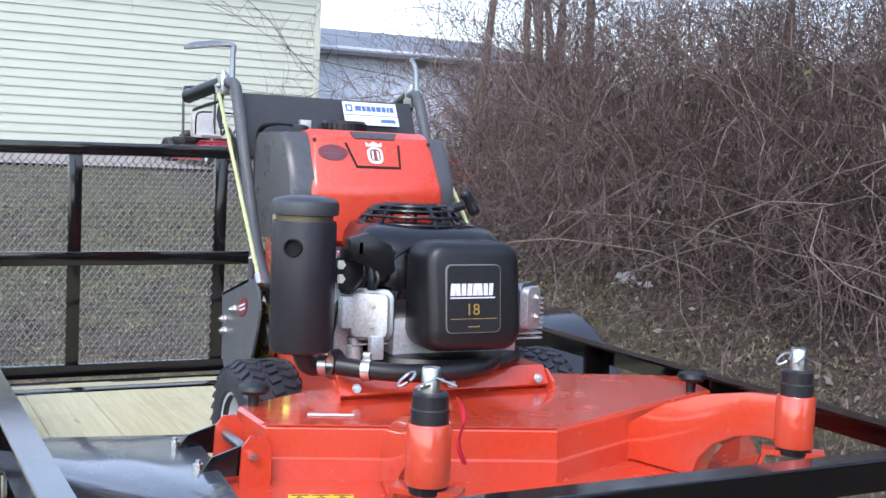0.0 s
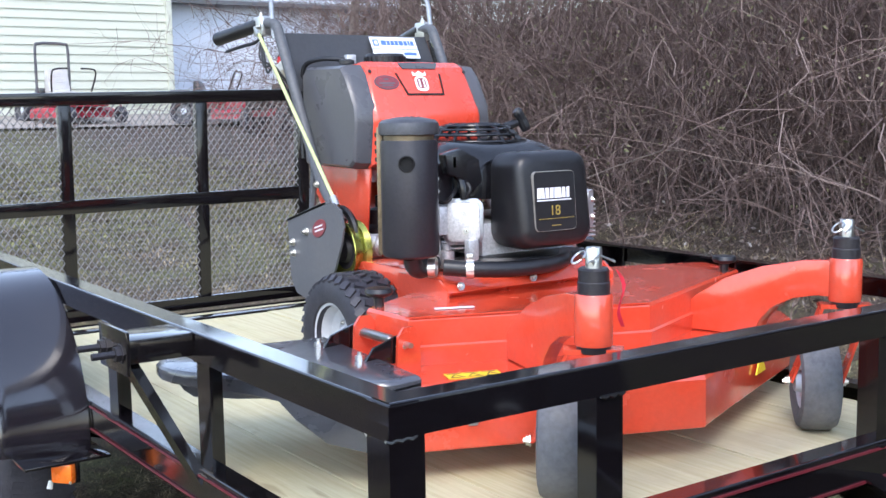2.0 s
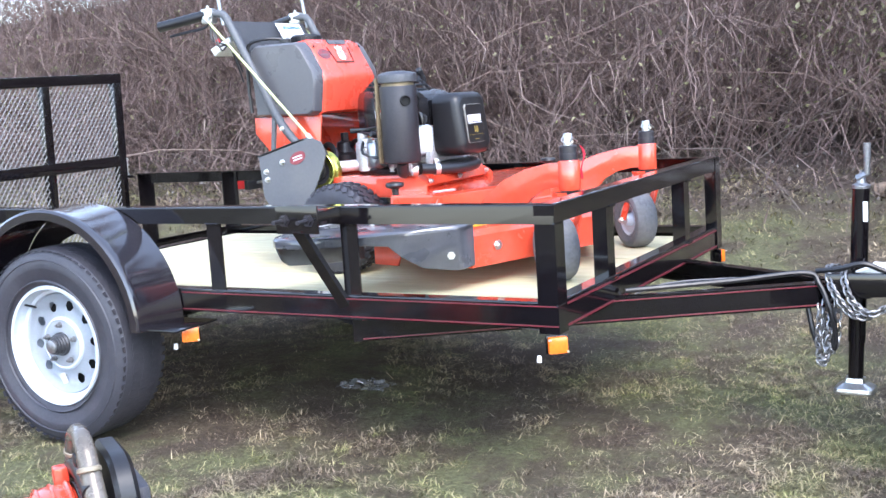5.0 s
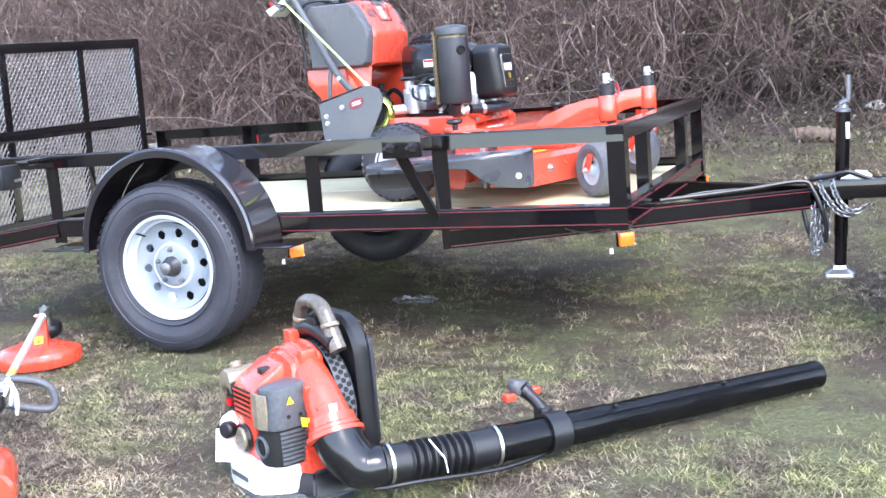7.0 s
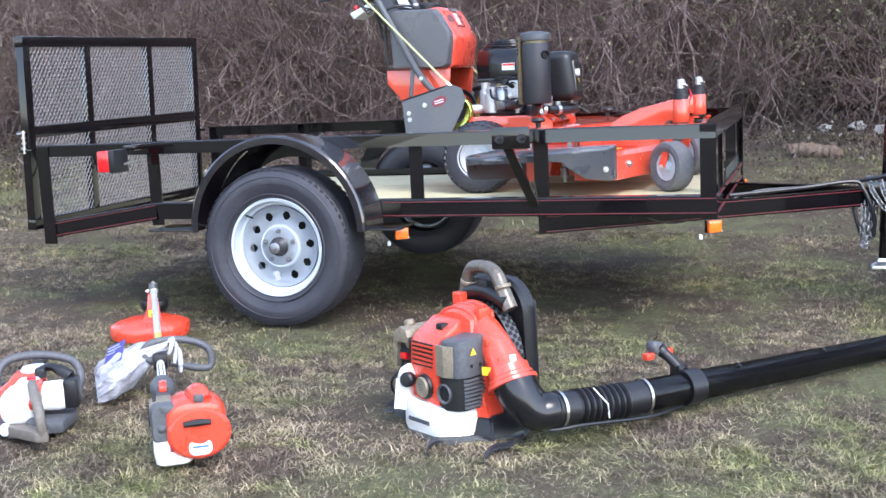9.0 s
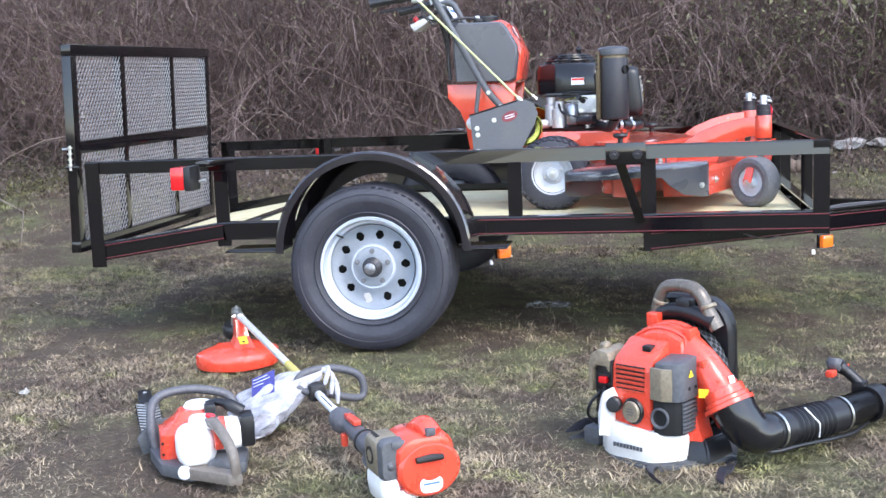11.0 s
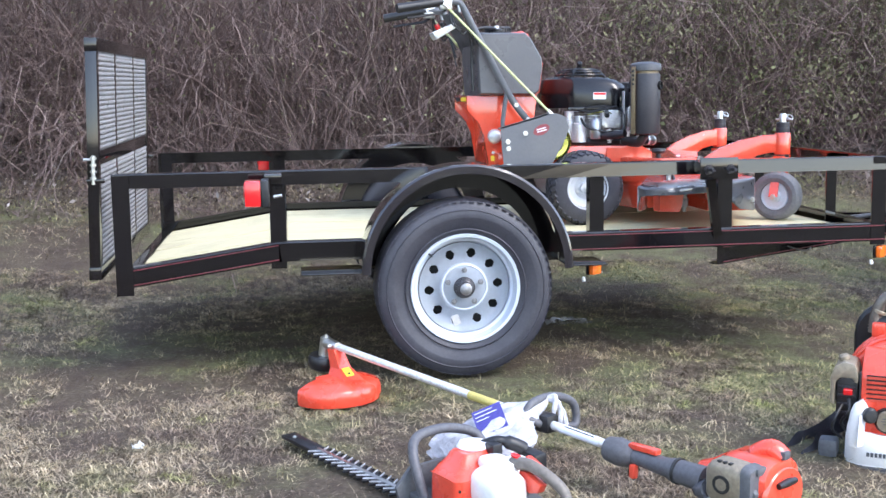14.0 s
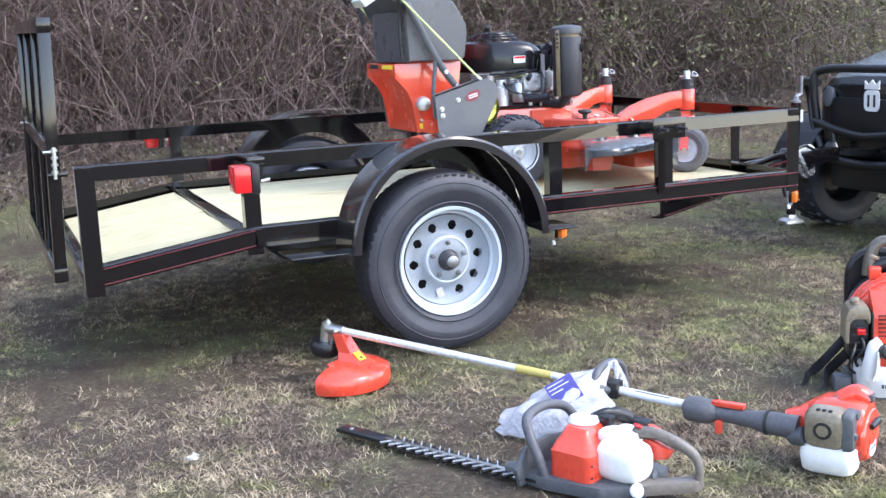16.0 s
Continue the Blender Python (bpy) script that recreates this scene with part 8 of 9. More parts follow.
def build_trimmer():
    ox, oy = 0.44, -1.79
    g = lawn(ox, oy)
    t = thing("string_trimmer", "orange string trimmer with silver shaft lying on the grass", "trimmer", (ox, oy, g), 123.2, True)
    dz = -g
    zs = lambda s: 0.103 + (0.205 - 0.103) * max(0, min(1, s / 1.73))
    bm = bmesh.new()
    tube(bm, [(0.42, 0, zs(0.42)), (1.72, 0, zs(1.72))], 0.0128, 16)
    part("shaft", bm, SILVER_P, t, "silver aluminium shaft")
    bm = bmesh.new()
    tube(bm, [(0.86, 0, zs(0.86)), (0.985, 0, zs(0.985))], 0.0134, 16)
    sh = part("shaft_sticker", bm, DULL_YELLOW, t, "dull yellow warning sleeve")
    bm = bmesh.new()
    tube(bm, [(0.45, 0, zs(0.45) + 0.0), (0.60, 0, zs(0.60))], 0.0133, 16)
    part("shaft_label", bm, LABEL, t)
    for y in (-0.006, 0.006):
        bm = bmesh.new()
        tube(bm, [(0.47, y, zs(0.47) + 0.0115), (0.58, y, zs(0.58) + 0.0115)], 0.002, 6)
        part("label_print", bm, INK, t)
    # handle tube, throttle housing and triggers
    bm = bmesh.new()
    tube(bm, [(0.10, 0, 0.112), (0.20, 0, 0.114), (0.22, 0, 0.115), (0.30, 0, 0.118), (0.34, 0, 0.119)], [0.034, 0.031, 0.026, 0.022, 0.022], 18)
    h = part("rear_handle", bm, GREY_TUBE, t, "dark grey rubber rear handle")
    bm = bmesh.new()
    tube(bm, [(0.33, 0, 0.119), (0.35, 0, 0.119), (0.385, 0, 0.12), (0.42, 0, 0.12), (0.43, 0, 0.12)], [0.023, 0.035, 0.039, 0.034, 0.018], 18)
    part("throttle_housing", bm, GREY_TUBE, h)
    part("safety_lever", one_box((0.25, -0.012, 0.140), (0.345, 0.012, 0.156), 0.006), ORANGE_P, h, "orange safety lever")
    part("trigger", one_box((0.308, 0.01, 0.066), (0.328, 0.030, 0.105), 0.007), ORANGE_P, h, "orange trigger")
    part("band", lathe(bmesh.new(), [(0.032, -0.004), (0.035, -0.004), (0.035, 0.004), (0.032, 0.004)], 24, facing((0.185, 0, 0.114), (1, 0, 0)), True), INK, h)
    # loop handle
    bm = bmesh.new()
    loop = curve_pts([(0.66, 0.02, zs(0.66)), (0.685, 0.055, 0.165), (0.69, 0.02, 0.200), (0.70, -0.08, 0.198), (0.70, -0.160, 0.160), (0.69, -0.155, 0.095), (0.665, -0.03, zs(0.66) - 0.01)], 7)
    tube(bm, loop, 0.0125, 12)
    part("loop_handle", bm, GREY_TUBE, t, "dark grey rubber loop handle")
    part("handle_clamp", one_box((0.63, -0.024, zs(0.65) - 0.024), (0.69, 0.024, zs(0.65) + 0.028), 0.008), BLK_P, t)
    # engine
    bm = bmesh.new()
    rings = []
    for x, k in ((0.085, 0.45), (0.060, 0.72), (0.02, 0.95), (-0.055, 1.0), (-0.095, 0.97), (-0.112, 0.86), (-0.116, 0.70)):
        rings.append([(x, y * k - 0.03, 0.125 + z * k) for y, z in rounded(0.165, 0.20, 0.06, 5)])
    loft(bm, rings)
    e = part("engine_housing", bm, ORANGE_P, t, "orange trimmer engine housing", smooth=0.7)
    bm = bmesh.new()
    tube(bm, curve_pts([(-0.03, -0.03, 0.215), (-0.07, -0.04, 0.238), (-0.10, -0.05, 0.215)], 5), 0.028, 12)
    part("top_lug", bm, ORANGE_P, e)
    bm = bmesh.new()
    tube(bm, [(0.125, 0.0, 0.130), (0.085, -0.006, 0.134), (0.050, -0.018, 0.138), (0.0, -0.028, 0.138)], [0.034, 0.046, 0.066, 0.084], 20)
    part("clutch_cone", bm, ORANGE_P, e, "orange cone behind the handle", smooth=0.8)
    bm = lathe(bmesh.new(), [(0.0, 0.0), (0.078, 0.0), (0.085, 0.008), (0.085, 0.022), (0.076, 0.032), (0.0, 0.038)], 32, facing((-0.088, -0.036, 0.112), (-1, 0, 0)))
    part("starter_cover", bm, ORANGE_P, e, "round orange starter cover", smooth=0.5)
    bm = bmesh.new()
    tube(bm, [(-0.128, -0.068, 0.150), (-0.130, -0.036, 0.153), (-0.128, 0.004, 0.150)], [0.009, 0.012, 0.009], 10)
    tube(bm, [(-0.114, -0.034, 0.152), (-0.130, -0.034, 0.152)], 0.008, 8)
    part("starter_grip", bm, BLK_P, e, "black pull-start grip")
    part("lug_inset", one_box((-0.122, -0.055, 0.214), (-0.075, -0.028, 0.240), 0.006), GREY_TUBE, e)
    for k in range(4):
        part("vent_slot", one_box((-0.1185, -0.098, 0.100 + 0.010 * k), (-0.112, -0.070 + 0.004 * k, 0.105 + 0.010 * k), 0.001), DARK, e)
    for k in range(5):
        part("vent_slot", one_box((-0.112, 0.012, 0.060 + 0.009 * k), (-0.104, 0.044, 0.064 + 0.009 * k), 0.001), DECAL_RED, e)
    bm = bmesh.new()
    prism(bm, rounded(0.062, 0.052, 0.020, 5, -0.036, 0.068), -0.1235, -0.114, "x", 0.002)
    part("end_label", bm, LABEL, e, "white starter label")
    part("label_print", one_box((-0.1247, -0.058, 0.068), (-0.1232, -0.014, 0.074)), BLUE_INK, e)
    # tan muffler face and filter side
    bm = bmesh.new()
    rings = []
    for y, k in ((0.03, 1.0), (0.066, 1.0), (0.084, 0.92), (0.090, 0.80)):
        rings.append([(-0.015 + x * k, y, 0.150 + z * k) for x, z in rounded(0.125, 0.125, 0.03, 4)])
    loft(bm, rings)
    m = part("filter_cover", bm, TAN, t, "tan air-filter cover with a round badge", smooth=0.7)
    bm = bmesh.new()
    loft(bm, [[(x, 0.052 + y * k, 0.150 + z * k) for y, z in rounded(0.074, 0.132, 0.022, 4)] for x, k in ((-0.070, 1.0), (-0.088, 0.97), (-0.098, 0.86))])
    part("cover_side", bm, SLATE, m, "slate-grey cover side")
    bm = lathe(bmesh.new(), [(0.0, 0.0), (0.027, 0.0), (0.027, 0.003), (0.022, 0.003), (0.022, 0.0015), (0, 0.0015)], 28, facing((-0.012, 0.0905, 0.150), (0, 1, 0)))
    part("round_badge", bm, INK, m)
    part("badge_centre", lathe(bmesh.new(), [(0, 0.003), (0.018, 0.0025)], 20, facing((-0.012, 0.0905, 0.150), (0, 1, 0))), TAN, m)
    for k in range(3):
        part("cover_slot", one_box((-0.035 + 0.018 * k, 0.070, 0.208), (-0.025 + 0.018 * k, 0.080, 0.215), 0.001), INK, m)
    part("cover_knob", lathe(bmesh.new(), [(0, 0), (0.016, 0), (0.018, 0.012), (0.012, 0.02), (0, 0.021)], 14, facing((-0.085, 0.055, 0.135), (-0.4, 1, 0))), SLATE, m)
    part("spark_plug_boot", one_box((-0.105, 0.02, 0.185), (-0.07, 0.06, 0.21), 0.008), SLATE, m)
    bm = bmesh.new()
    tube(bm, curve_pts([(0.09, 0.02, 0.10), (0.075, 0.055, 0.105), (0.045, 0.065, 0.115)], 5), 0.030, 14)
    part("muffler_neck", bm, GREY_TUBE, m)
    # white fuel tank below
    bm = bmesh.new()
    rings = []
    for z, k in ((0.004, 0.72), (0.014, 0.92), (0.055, 1.0), (0.085, 0.98), (0.095, 0.9)):
        rings.append([(-0.02 + x * k, 0.035 + y * k, z) for x, y in rounded(0.165, 0.105, 0.03, 4)])
    loft(bm, rings)
    part("fuel_tank", bm, WHITE, t, "cream-white fuel tank", smooth=0.8)
    # gear head, cutting head and guard
    zg = zs(1.73)
    bm = bmesh.new()
    tube(bm, [(1.68, 0, zg - 0.003), (1.75, 0, zg), (1.775, 0.0, zg - 0.004)], [0.017, 0.021, 0.014], 14)
    tube(bm, [(1.755, 0.0, zg + 0.02), (1.765, 0.0, zg - 0.05)], [0.019, 0.024], 14)
    bolt(bm, (1.752, 0, zg + 0.02), (0, 0, 1), 0.009)
    bolt(bm, (1.70, 0.02, zg), (0, 1, 0), 0.007)
    part("gear_head", bm, STEEL, t, "bright alloy gear head")
    ax = Vector((0.12, 0.02, -1)).normalized()
    bm = lathe(bmesh.new(), [(0, 0.0), (0.052, 0.0), (0.058, 0.012), (0.058, 0.030), (0.050, 0.048), (0.030, 0.060), (0, 0.062)], 28, facing((1.765, 0.0, zg - 0.045), ax))
    part("cutting_head", bm, BLK_P, t, "black line-trimmer head")
    bm = bmesh.new()
    rows = []
    n = 20
    for z, k in ((0.012, 0.97), (0.034, 1.0), (0.066, 0.985), (0.074, 0.95), (0.090, 0.74), (0.100, 0.50), (0.103, 0.30)):
        row = []
        for i in range(n + 1):
            a = math.pi * i / n
            row.append((1.635 - 0.165 * k * math.sin(a), 0.020 + 0.158 * k * math.cos(a), z))
        row += [(1.655, -0.05, z), (1.660, 0.02, z), (1.655, 0.09, z)]
        rows.append(row)
    loft(bm, rows)
    gd = part("guard", bm, ORANGE_P, t, "orange plastic cutting guard", smooth=0.6)
    bm = bmesh.new()
    loft(bm, [[(1.53, 0.05, 0.092), (1.53, -0.03, 0.092), (1.64, -0.03, 0.092), (1.64, 0.05, 0.092)], [(1.60, 0.026, 0.13), (1.60, -0.022, 0.13), (1.66, -0.022, 0.13), (1.66, 0.026, 0.13)], [(1.645, 0.018, zg - 0.01), (1.645, -0.018, zg - 0.01), (1.69, -0.018, zg - 0.01), (1.69, 0.018, zg - 0.01)]])
    part("guard_arm", bm, ORANGE_P, gd, smooth=0.4)
    part("guard_sticker", one_box((-0.024, -0.016, 0), (0.024, 0.016, 0.0015), 0, Matrix.Translation((1.575, 0.006, 0.118)) @ Matrix.Rotation(-0.65, 4, "Y")), YELLOW, gd, smooth=None)
    part("sticker_print", one_box((-0.010, -0.006, 0), (-0.002, 0.006, 0.0022), 0, Matrix.Translation((1.575, 0.006, 0.118)) @ Matrix.Rotation(-0.65, 4, "Y")), INK, gd, smooth=None)
    part("guard_rib", one_box((1.475, 0.005, 0.03), (1.49, 0.03, 0.05), 0.004), ORANGE_P, gd)
    hang = Vector((1.645, 0, 0.112))
    small = Matrix.Translation(hang + Vector((0.026, 0.006, 0.006))) @ Matrix.Diagonal((0.92, 1.04, 0.92, 1)) @ Matrix.Translation(-hang)
    for q in [gd, *gd.children]:
        q.data.transform(small)
    # the power head sits close behind the handle
    fit_m = Matrix.Translation((0.036, -0.050, 0.0)) @ Matrix.Diagonal((0.90, 1.02, 0.86, 1))
    for o in t.children:
        if o.name.split(".")[0] in ("engine_housing", "filter_cover", "fuel_tank"):
            for q in [o, *o.children]:
                q.data.transform(fit_m)


build_trimmer()


def build_hedge_trimmer():
    ox, oy = -0.240, -1.690
    t = thing("hedge_trimmer", "orange and white petrol hedge trimmer lying on the grass", "hedge trimmer", (ox, oy, lawn(ox, oy)), 116.0, True)
    # blade: a dark bar with two rows of bright slanted teeth
    z = 0.030
    bm = bmesh.new()
    prism(bm, [(0.20, -0.021), (0.905, -0.021), (0.925, -0.012), (0.925, 0.012), (0.905, 0.021), (0.20, 0.021)], z - 0.004, z + 0.003, "z")
    bl = part("blade_bar", bm, BLK_P, t, "dark blade bar")
    part("tip_guard", one_box((0.74, -0.024, z - 0.006), (0.93, 0.024, z + 0.006), 0.004), BLK_P, bl)
    part("tip_bolt", bolt(bmesh.new(), (0.885, 0.0, z + 0.006), (0, 0, 1), 0.006, 0.003), STEEL, bl)
    bm = bmesh.new()
    box(bm, (0.22, -0.006, z + 0.003), (0.745, 0.006, z + 0.007), 0.001)
    part("blade_rail", bm, STEEL, bl)
    for k in range(15):
        x = 0.235 + 0.034 * k
        for s in (-1, 1):
            bm = bmesh.new()
            prism(bm, [(x + 0.004, s * 0.005), (x + 0.0085, s * 0.005), (x + 0.0285, s * 0.034), (x + 0.027, s * 0.036), (x + 0.0245, s * 0.034)], z + 0.003, z + 0.0065, "z")
            part("blade_tooth", bm, BLADE_STEEL, bl, smooth=None)
            bm = bmesh.new()
            prism(bm, [(x + 0.012, s * 0.015), (x + 0.028, s * 0.015), (x + 0.026, s * 0.040), (x + 0.018, s * 0.040)], z - 0.005, z + 0.0005, "z")
            part("lower_tooth", bm, BLK_P, bl, smooth=None)
    # gear case, base and hand shield
    bm = bmesh.new()
    prism(bm, [(0.34, 0.030), (0.36, 0.0), (0.30, -0.05), (0.24, -0.17), (0.10, -0.235), (-0.02, -0.215), (-0.04, -0.06), (0.05, 0.015), (0.20, 0.040)], 0.008, 0.044, "z", 0.008)
    part("gear_case", bm, SLATE, t, "dark grey gear case and base")
    bm = bmesh.new()
    prism(bm, [(-0.23, 0.035), (-0.12, 0.010), (0.06, 0.010), (0.075, 0.060), (0.03, 0.110), (-0.08, 0.115), (-0.20, 0.090)], 0.262, 0.276, "x", 0.005)
    part("hand_shield", bm, SLATE, t, "dark grey hand shield")
    # front loop handle, from one side of the base over to the other
    bm = bmesh.new()
    loop = curve_pts([(0.205, 0.018, 0.022), (0.225, 0.030, 0.090), (0.256, 0.026, 0.150), (0.285, -0.005, 0.178), (0.300, -0.080, 0.184), (0.304, -0.150, 0.172), (0.298, -0.205, 0.148), (0.270, -0.222, 0.100), (0.235, -0.205, 0.050)], 7)
    tube(bm, loop, 0.0135, 12)
    part("front_handle", bm, GREY_TUBE, t, "grey rubber front loop handle")
    # engine: orange cover with a stepped top, white tank behind it
    bm = bmesh.new()
    rings = []
    for zz, k, dx, dy in ((0.030, 0.96, 0.0, 0.0), (0.046, 1.0, 0.0, 0.0), (0.112, 0.98, 0.002, -0.002), (0.128, 0.84, 0.010, -0.012), (0.142, 0.66, 0.016, -0.020), (0.158, 0.56, 0.018, -0.024), (0.163, 0.48, 0.018, -0.024)):
        rings.append([(0.142 + dx + x * k, -0.062 + dy + y * k, zz) for x, y in rounded(0.130, 0.150, 0.022, 4)])
    loft(bm, rings)
    e = part("engine_cover", bm, ORANGE_P, t, "orange engine cover", smooth=0.6)
    part("cover_recess", one_box((0.083, -0.105, 0.045), (0.090, -0.030, 0.112), 0.004), DARK, e)
    part("cover_seam", one_box((0.105, -0.140, 0.112), (0.200, 0.010, 0.1135), 0), ORANGE_D, e)
    bm = lathe(bmesh.new(), [(0, 0.160), (0.040, 0.160), (0.043, 0.166), (0.036, 0.176), (0, 0.178)], 24, Matrix.Translation((0.172, -0.105, 0)))
    part("starter_cap", bm, LABEL, e, "pale round cap")
    for p in ((0.076, 0.004, 0.060), (0.076, 0.004, 0.092)):
        part("cover_hole", lathe(bmesh.new(), [(0.004, 0), (0.004, 0.002), (0, 0.002)], 8, facing(p, (-1, 0, 0))), DARK, e)
    bm = bmesh.new()
    rings = []
    for x, k in ((0.090, 0.86), (0.075, 0.98), (0.040, 1.0), (0.005, 0.97), (-0.018, 0.86), (-0.028, 0.66)):
        rings.append([(x, -0.085 + y * k, 0.092 + z * k) for y, z in rounded(0.112, 0.108, 0.040, 6)])
    loft(bm, rings)
    w = part("fuel_tank", bm, WHITE, t, "white plastic fuel tank", smooth=0.9)
    bm = bmesh.new()
    loft(bm, [[(x, -0.105 + y * k, 0.142 + z * k) for y, z in rounded(0.070, 0.040, 0.016, 4)] for x, k in ((0.110, 0.8), (0.090, 1.0), (0.030, 1.0), (0.012, 0.7))])
    part("tank_top", bm, WHITE, w, smooth=0.9)
    bm = bmesh.new()
    loft(bm, [[(0.085 + x * k, y, 0.100 + z * k) for x, z in rounded(0.085, 0.085, 0.022, 4)] for y, k in ((-0.140, 0.95), (-0.195, 1.0), (-0.212, 0.9))])
    part("carburettor_side", bm, WHITE, w, smooth=0.8)
    part("filter_box", one_box((0.045, -0.252, 0.062), (0.125, -0.210, 0.152), 0.010), BLK_P, t, "black air-filter box")
    bm = bmesh.new()
    tube(bm, curve_pts([(0.165, -0.125, 0.165), (0.140, -0.160, 0.178), (0.120, -0.200, 0.165), (0.110, -0.225, 0.150)], 5), [0.012] * 8 + [0.018] * 8, 12)
    box(bm, (0.100, -0.150, 0.150), (0.140, -0.118, 0.182), 0.008)
    part("choke_knob", bm, BLK_P, t)
    bm = lathe(bmesh.new(), [(0, 0), (0.018, 0), (0.020, 0.008), (0.015, 0.014), (0, 0.014)], 18, facing((-0.020, -0.050, 0.032), (-1, 0.5, 0.3)))
    part("gear_plug", bm, LABEL, t, "pale round plug")
    bm = lathe(bmesh.new(), [(0, 0), (0.022, 0), (0.024, 0.010), (0.016, 0.017), (0, 0.017)], 20, facing((-0.022, -0.130, 0.040), (-1, -0.2, 0.2)))
    part("fuel_filler", bm, SLATE, t)
    # rear handle: a loop of tan-grey plastic, wide at its foot, with orange levers
    bm = bmesh.new()
    top = curve_pts([(0.030, -0.130, 0.152), (-0.030, -0.140, 0.158), (-0.100, -0.155, 0.142), (-0.155, -0.170, 0.112), (-0.172, -0.176, 0.076), (-0.165, -0.178, 0.036)], 6)
    tube(bm, top, [0.019 - 0.004 * k / (len(top) - 1) for k in range(len(top))], 14, True, 0.85)
    prism(bm, [(-0.180, -0.195), (-0.178, -0.158), (-0.060, -0.060), (0.010, -0.045), (0.010, -0.110), (-0.060, -0.130), (-0.140, -0.190)], 0.016, 0.048, "z", 0.008)
    rh = part("rear_handle", bm, HANDLE, t, "tan-grey rear handle", smooth=0.7)
    bm = bmesh.new()
    prism(bm, [(-0.100, 0.120), (-0.020, 0.140), (0.010, 0.138), (0.010, 0.100), (-0.040, 0.088), (-0.085, 0.098)], -0.155, -0.132, "y", 0.005)
    part("trigger", bm, ORANGE_P, rh, "orange throttle trigger")
    part("safety_lever", one_box((-0.085, -0.166, 0.146), (0.005, -0.146, 0.166), 0.007, Matrix.Translation((-0.04, -0.15, 0.15)) @ Matrix.Rotation(-0.22, 4, "Y") @ Matrix.Translation((0.04, 0.15, -0.15))), ORANGE_P, rh, "orange safety lever")
    part("side_badge", lathe(bmesh.new(), [(0, 0), (0.014, 0), (0.014, 0.004), (0, 0.005)], 18, facing((0.018, -0.128, 0.172), (-0.2, -0.2, 0.9))), RED_LENS, rh)
    for q in [rh, *rh.children]:
        for v in q.data.vertices:
            if v.co.x < 0.02:
                v.co.x = 0.02 + (v.co.x - 0.02) * 0.78
    for q in [bl, *bl.children]:
        q.data.transform(Matrix.Translation((-0.030, 0, 0)) @ Matrix.Rotation(radians(2), 4, "Z"))
    aside = Matrix.Translation((-0.060, -0.012, 0.004))
    for o in t.children_recursive:
        if o is not bl and o.parent is not bl:
            o.data.transform(aside)


build_hedge_trimmer()


def build_bag():
    """A tied white polythene bag of papers, slumped beside the shaft, and a blue card leaning on it."""
    g = lawn(-0.05, -1.25)
    n, rows = 36, []
    tip = Vector((0.085, -1.195, 0.165))
    base = Vector((-0.165, -1.262, g))
    for k in range(12):
        t = k / 11
        c = tip.lerp(base + Vector((0, 0, 0.028)), t ** 0.85)
        r = 0.014 + 0.135 * math.sin(min(1, t * 1.1) * math.pi / 2) ** 1.2
        hgt = 0.012 + 0.034 * math.sin(t * 2.5)
        row = []
        for i in range(n):
            a = i * math.tau / n
            wr = 1 + 0.13 * math.sin(9 * a + 2 * t) * t + 0.34 * noise.noise(Vector((math.cos(a) * 2.2, math.sin(a) * 2.2, t * 5)))
            side = Vector((0.60, -0.80, 0)) * math.cos(a) * r * wr
            up = Vector((0, 0, 1)) * math.sin(a) * hgt * 1.4 * wr
            p = c + side + up
            p.z = max(p.z, g + 0.004 + 0.004 * math.sin(5 * a))
            row.append(p)
        rows.append(row)
    bm = loft(bmesh.new(), rows)
    bag = thing("plastic_bag", "white polythene bag of papers tied and slumped on the grass", "bag", (-0.05, -1.25, g))
    part("bag_body", bm, BAG, bag, smooth=1.2)
    bm = bmesh.new()
    for k in range(3):
        tube(bm, curve_pts([tip + Vector((0.005, 0, 0.01)), tip + Vector((0.03 + 0.01 * k, -0.01, 0.02 - 0.02 * k)), tip + Vector((0.02 + 0.02 * k, -0.03, -0.03 - 0.03 * k))], 5), [0.008, 0.007, 0.006, 0.005, 0.005, 0.006, 0.007, 0.008, 0.008, 0.007, 0.005], 7)
    part("tie", bm, BAG, bag)
    m = Matrix.Translation((-0.088, -1.250, 0.138)) @ Matrix.Rotation(radians(-28), 4, "Z") @ Matrix.Rotation(radians(-38), 4, "X") @ Matrix.Rotation(radians(-30), 4, "Y")
    card = solo("card", one_box((-0.044, -0.001, -0.040), (0.044, 0.001, 0.040), 0, m), BLUE_CARD, "dark blue printed card leaning on the plastic bag", "card", smooth=None)
    bars = bmesh.new()
    for k, w in enumerate((0.055, 0.066, 0.04)):
        box(bars, (-0.038, -0.0022, 0.03 - 0.012 * k), (-0.038 + w, -0.0008, 0.032 - 0.012 * k), 0, m)
    ORIGIN[card.name] = Vector((0, 0, 0))
    part("card_print", bars, LABEL, card, smooth=None)


build_bag()


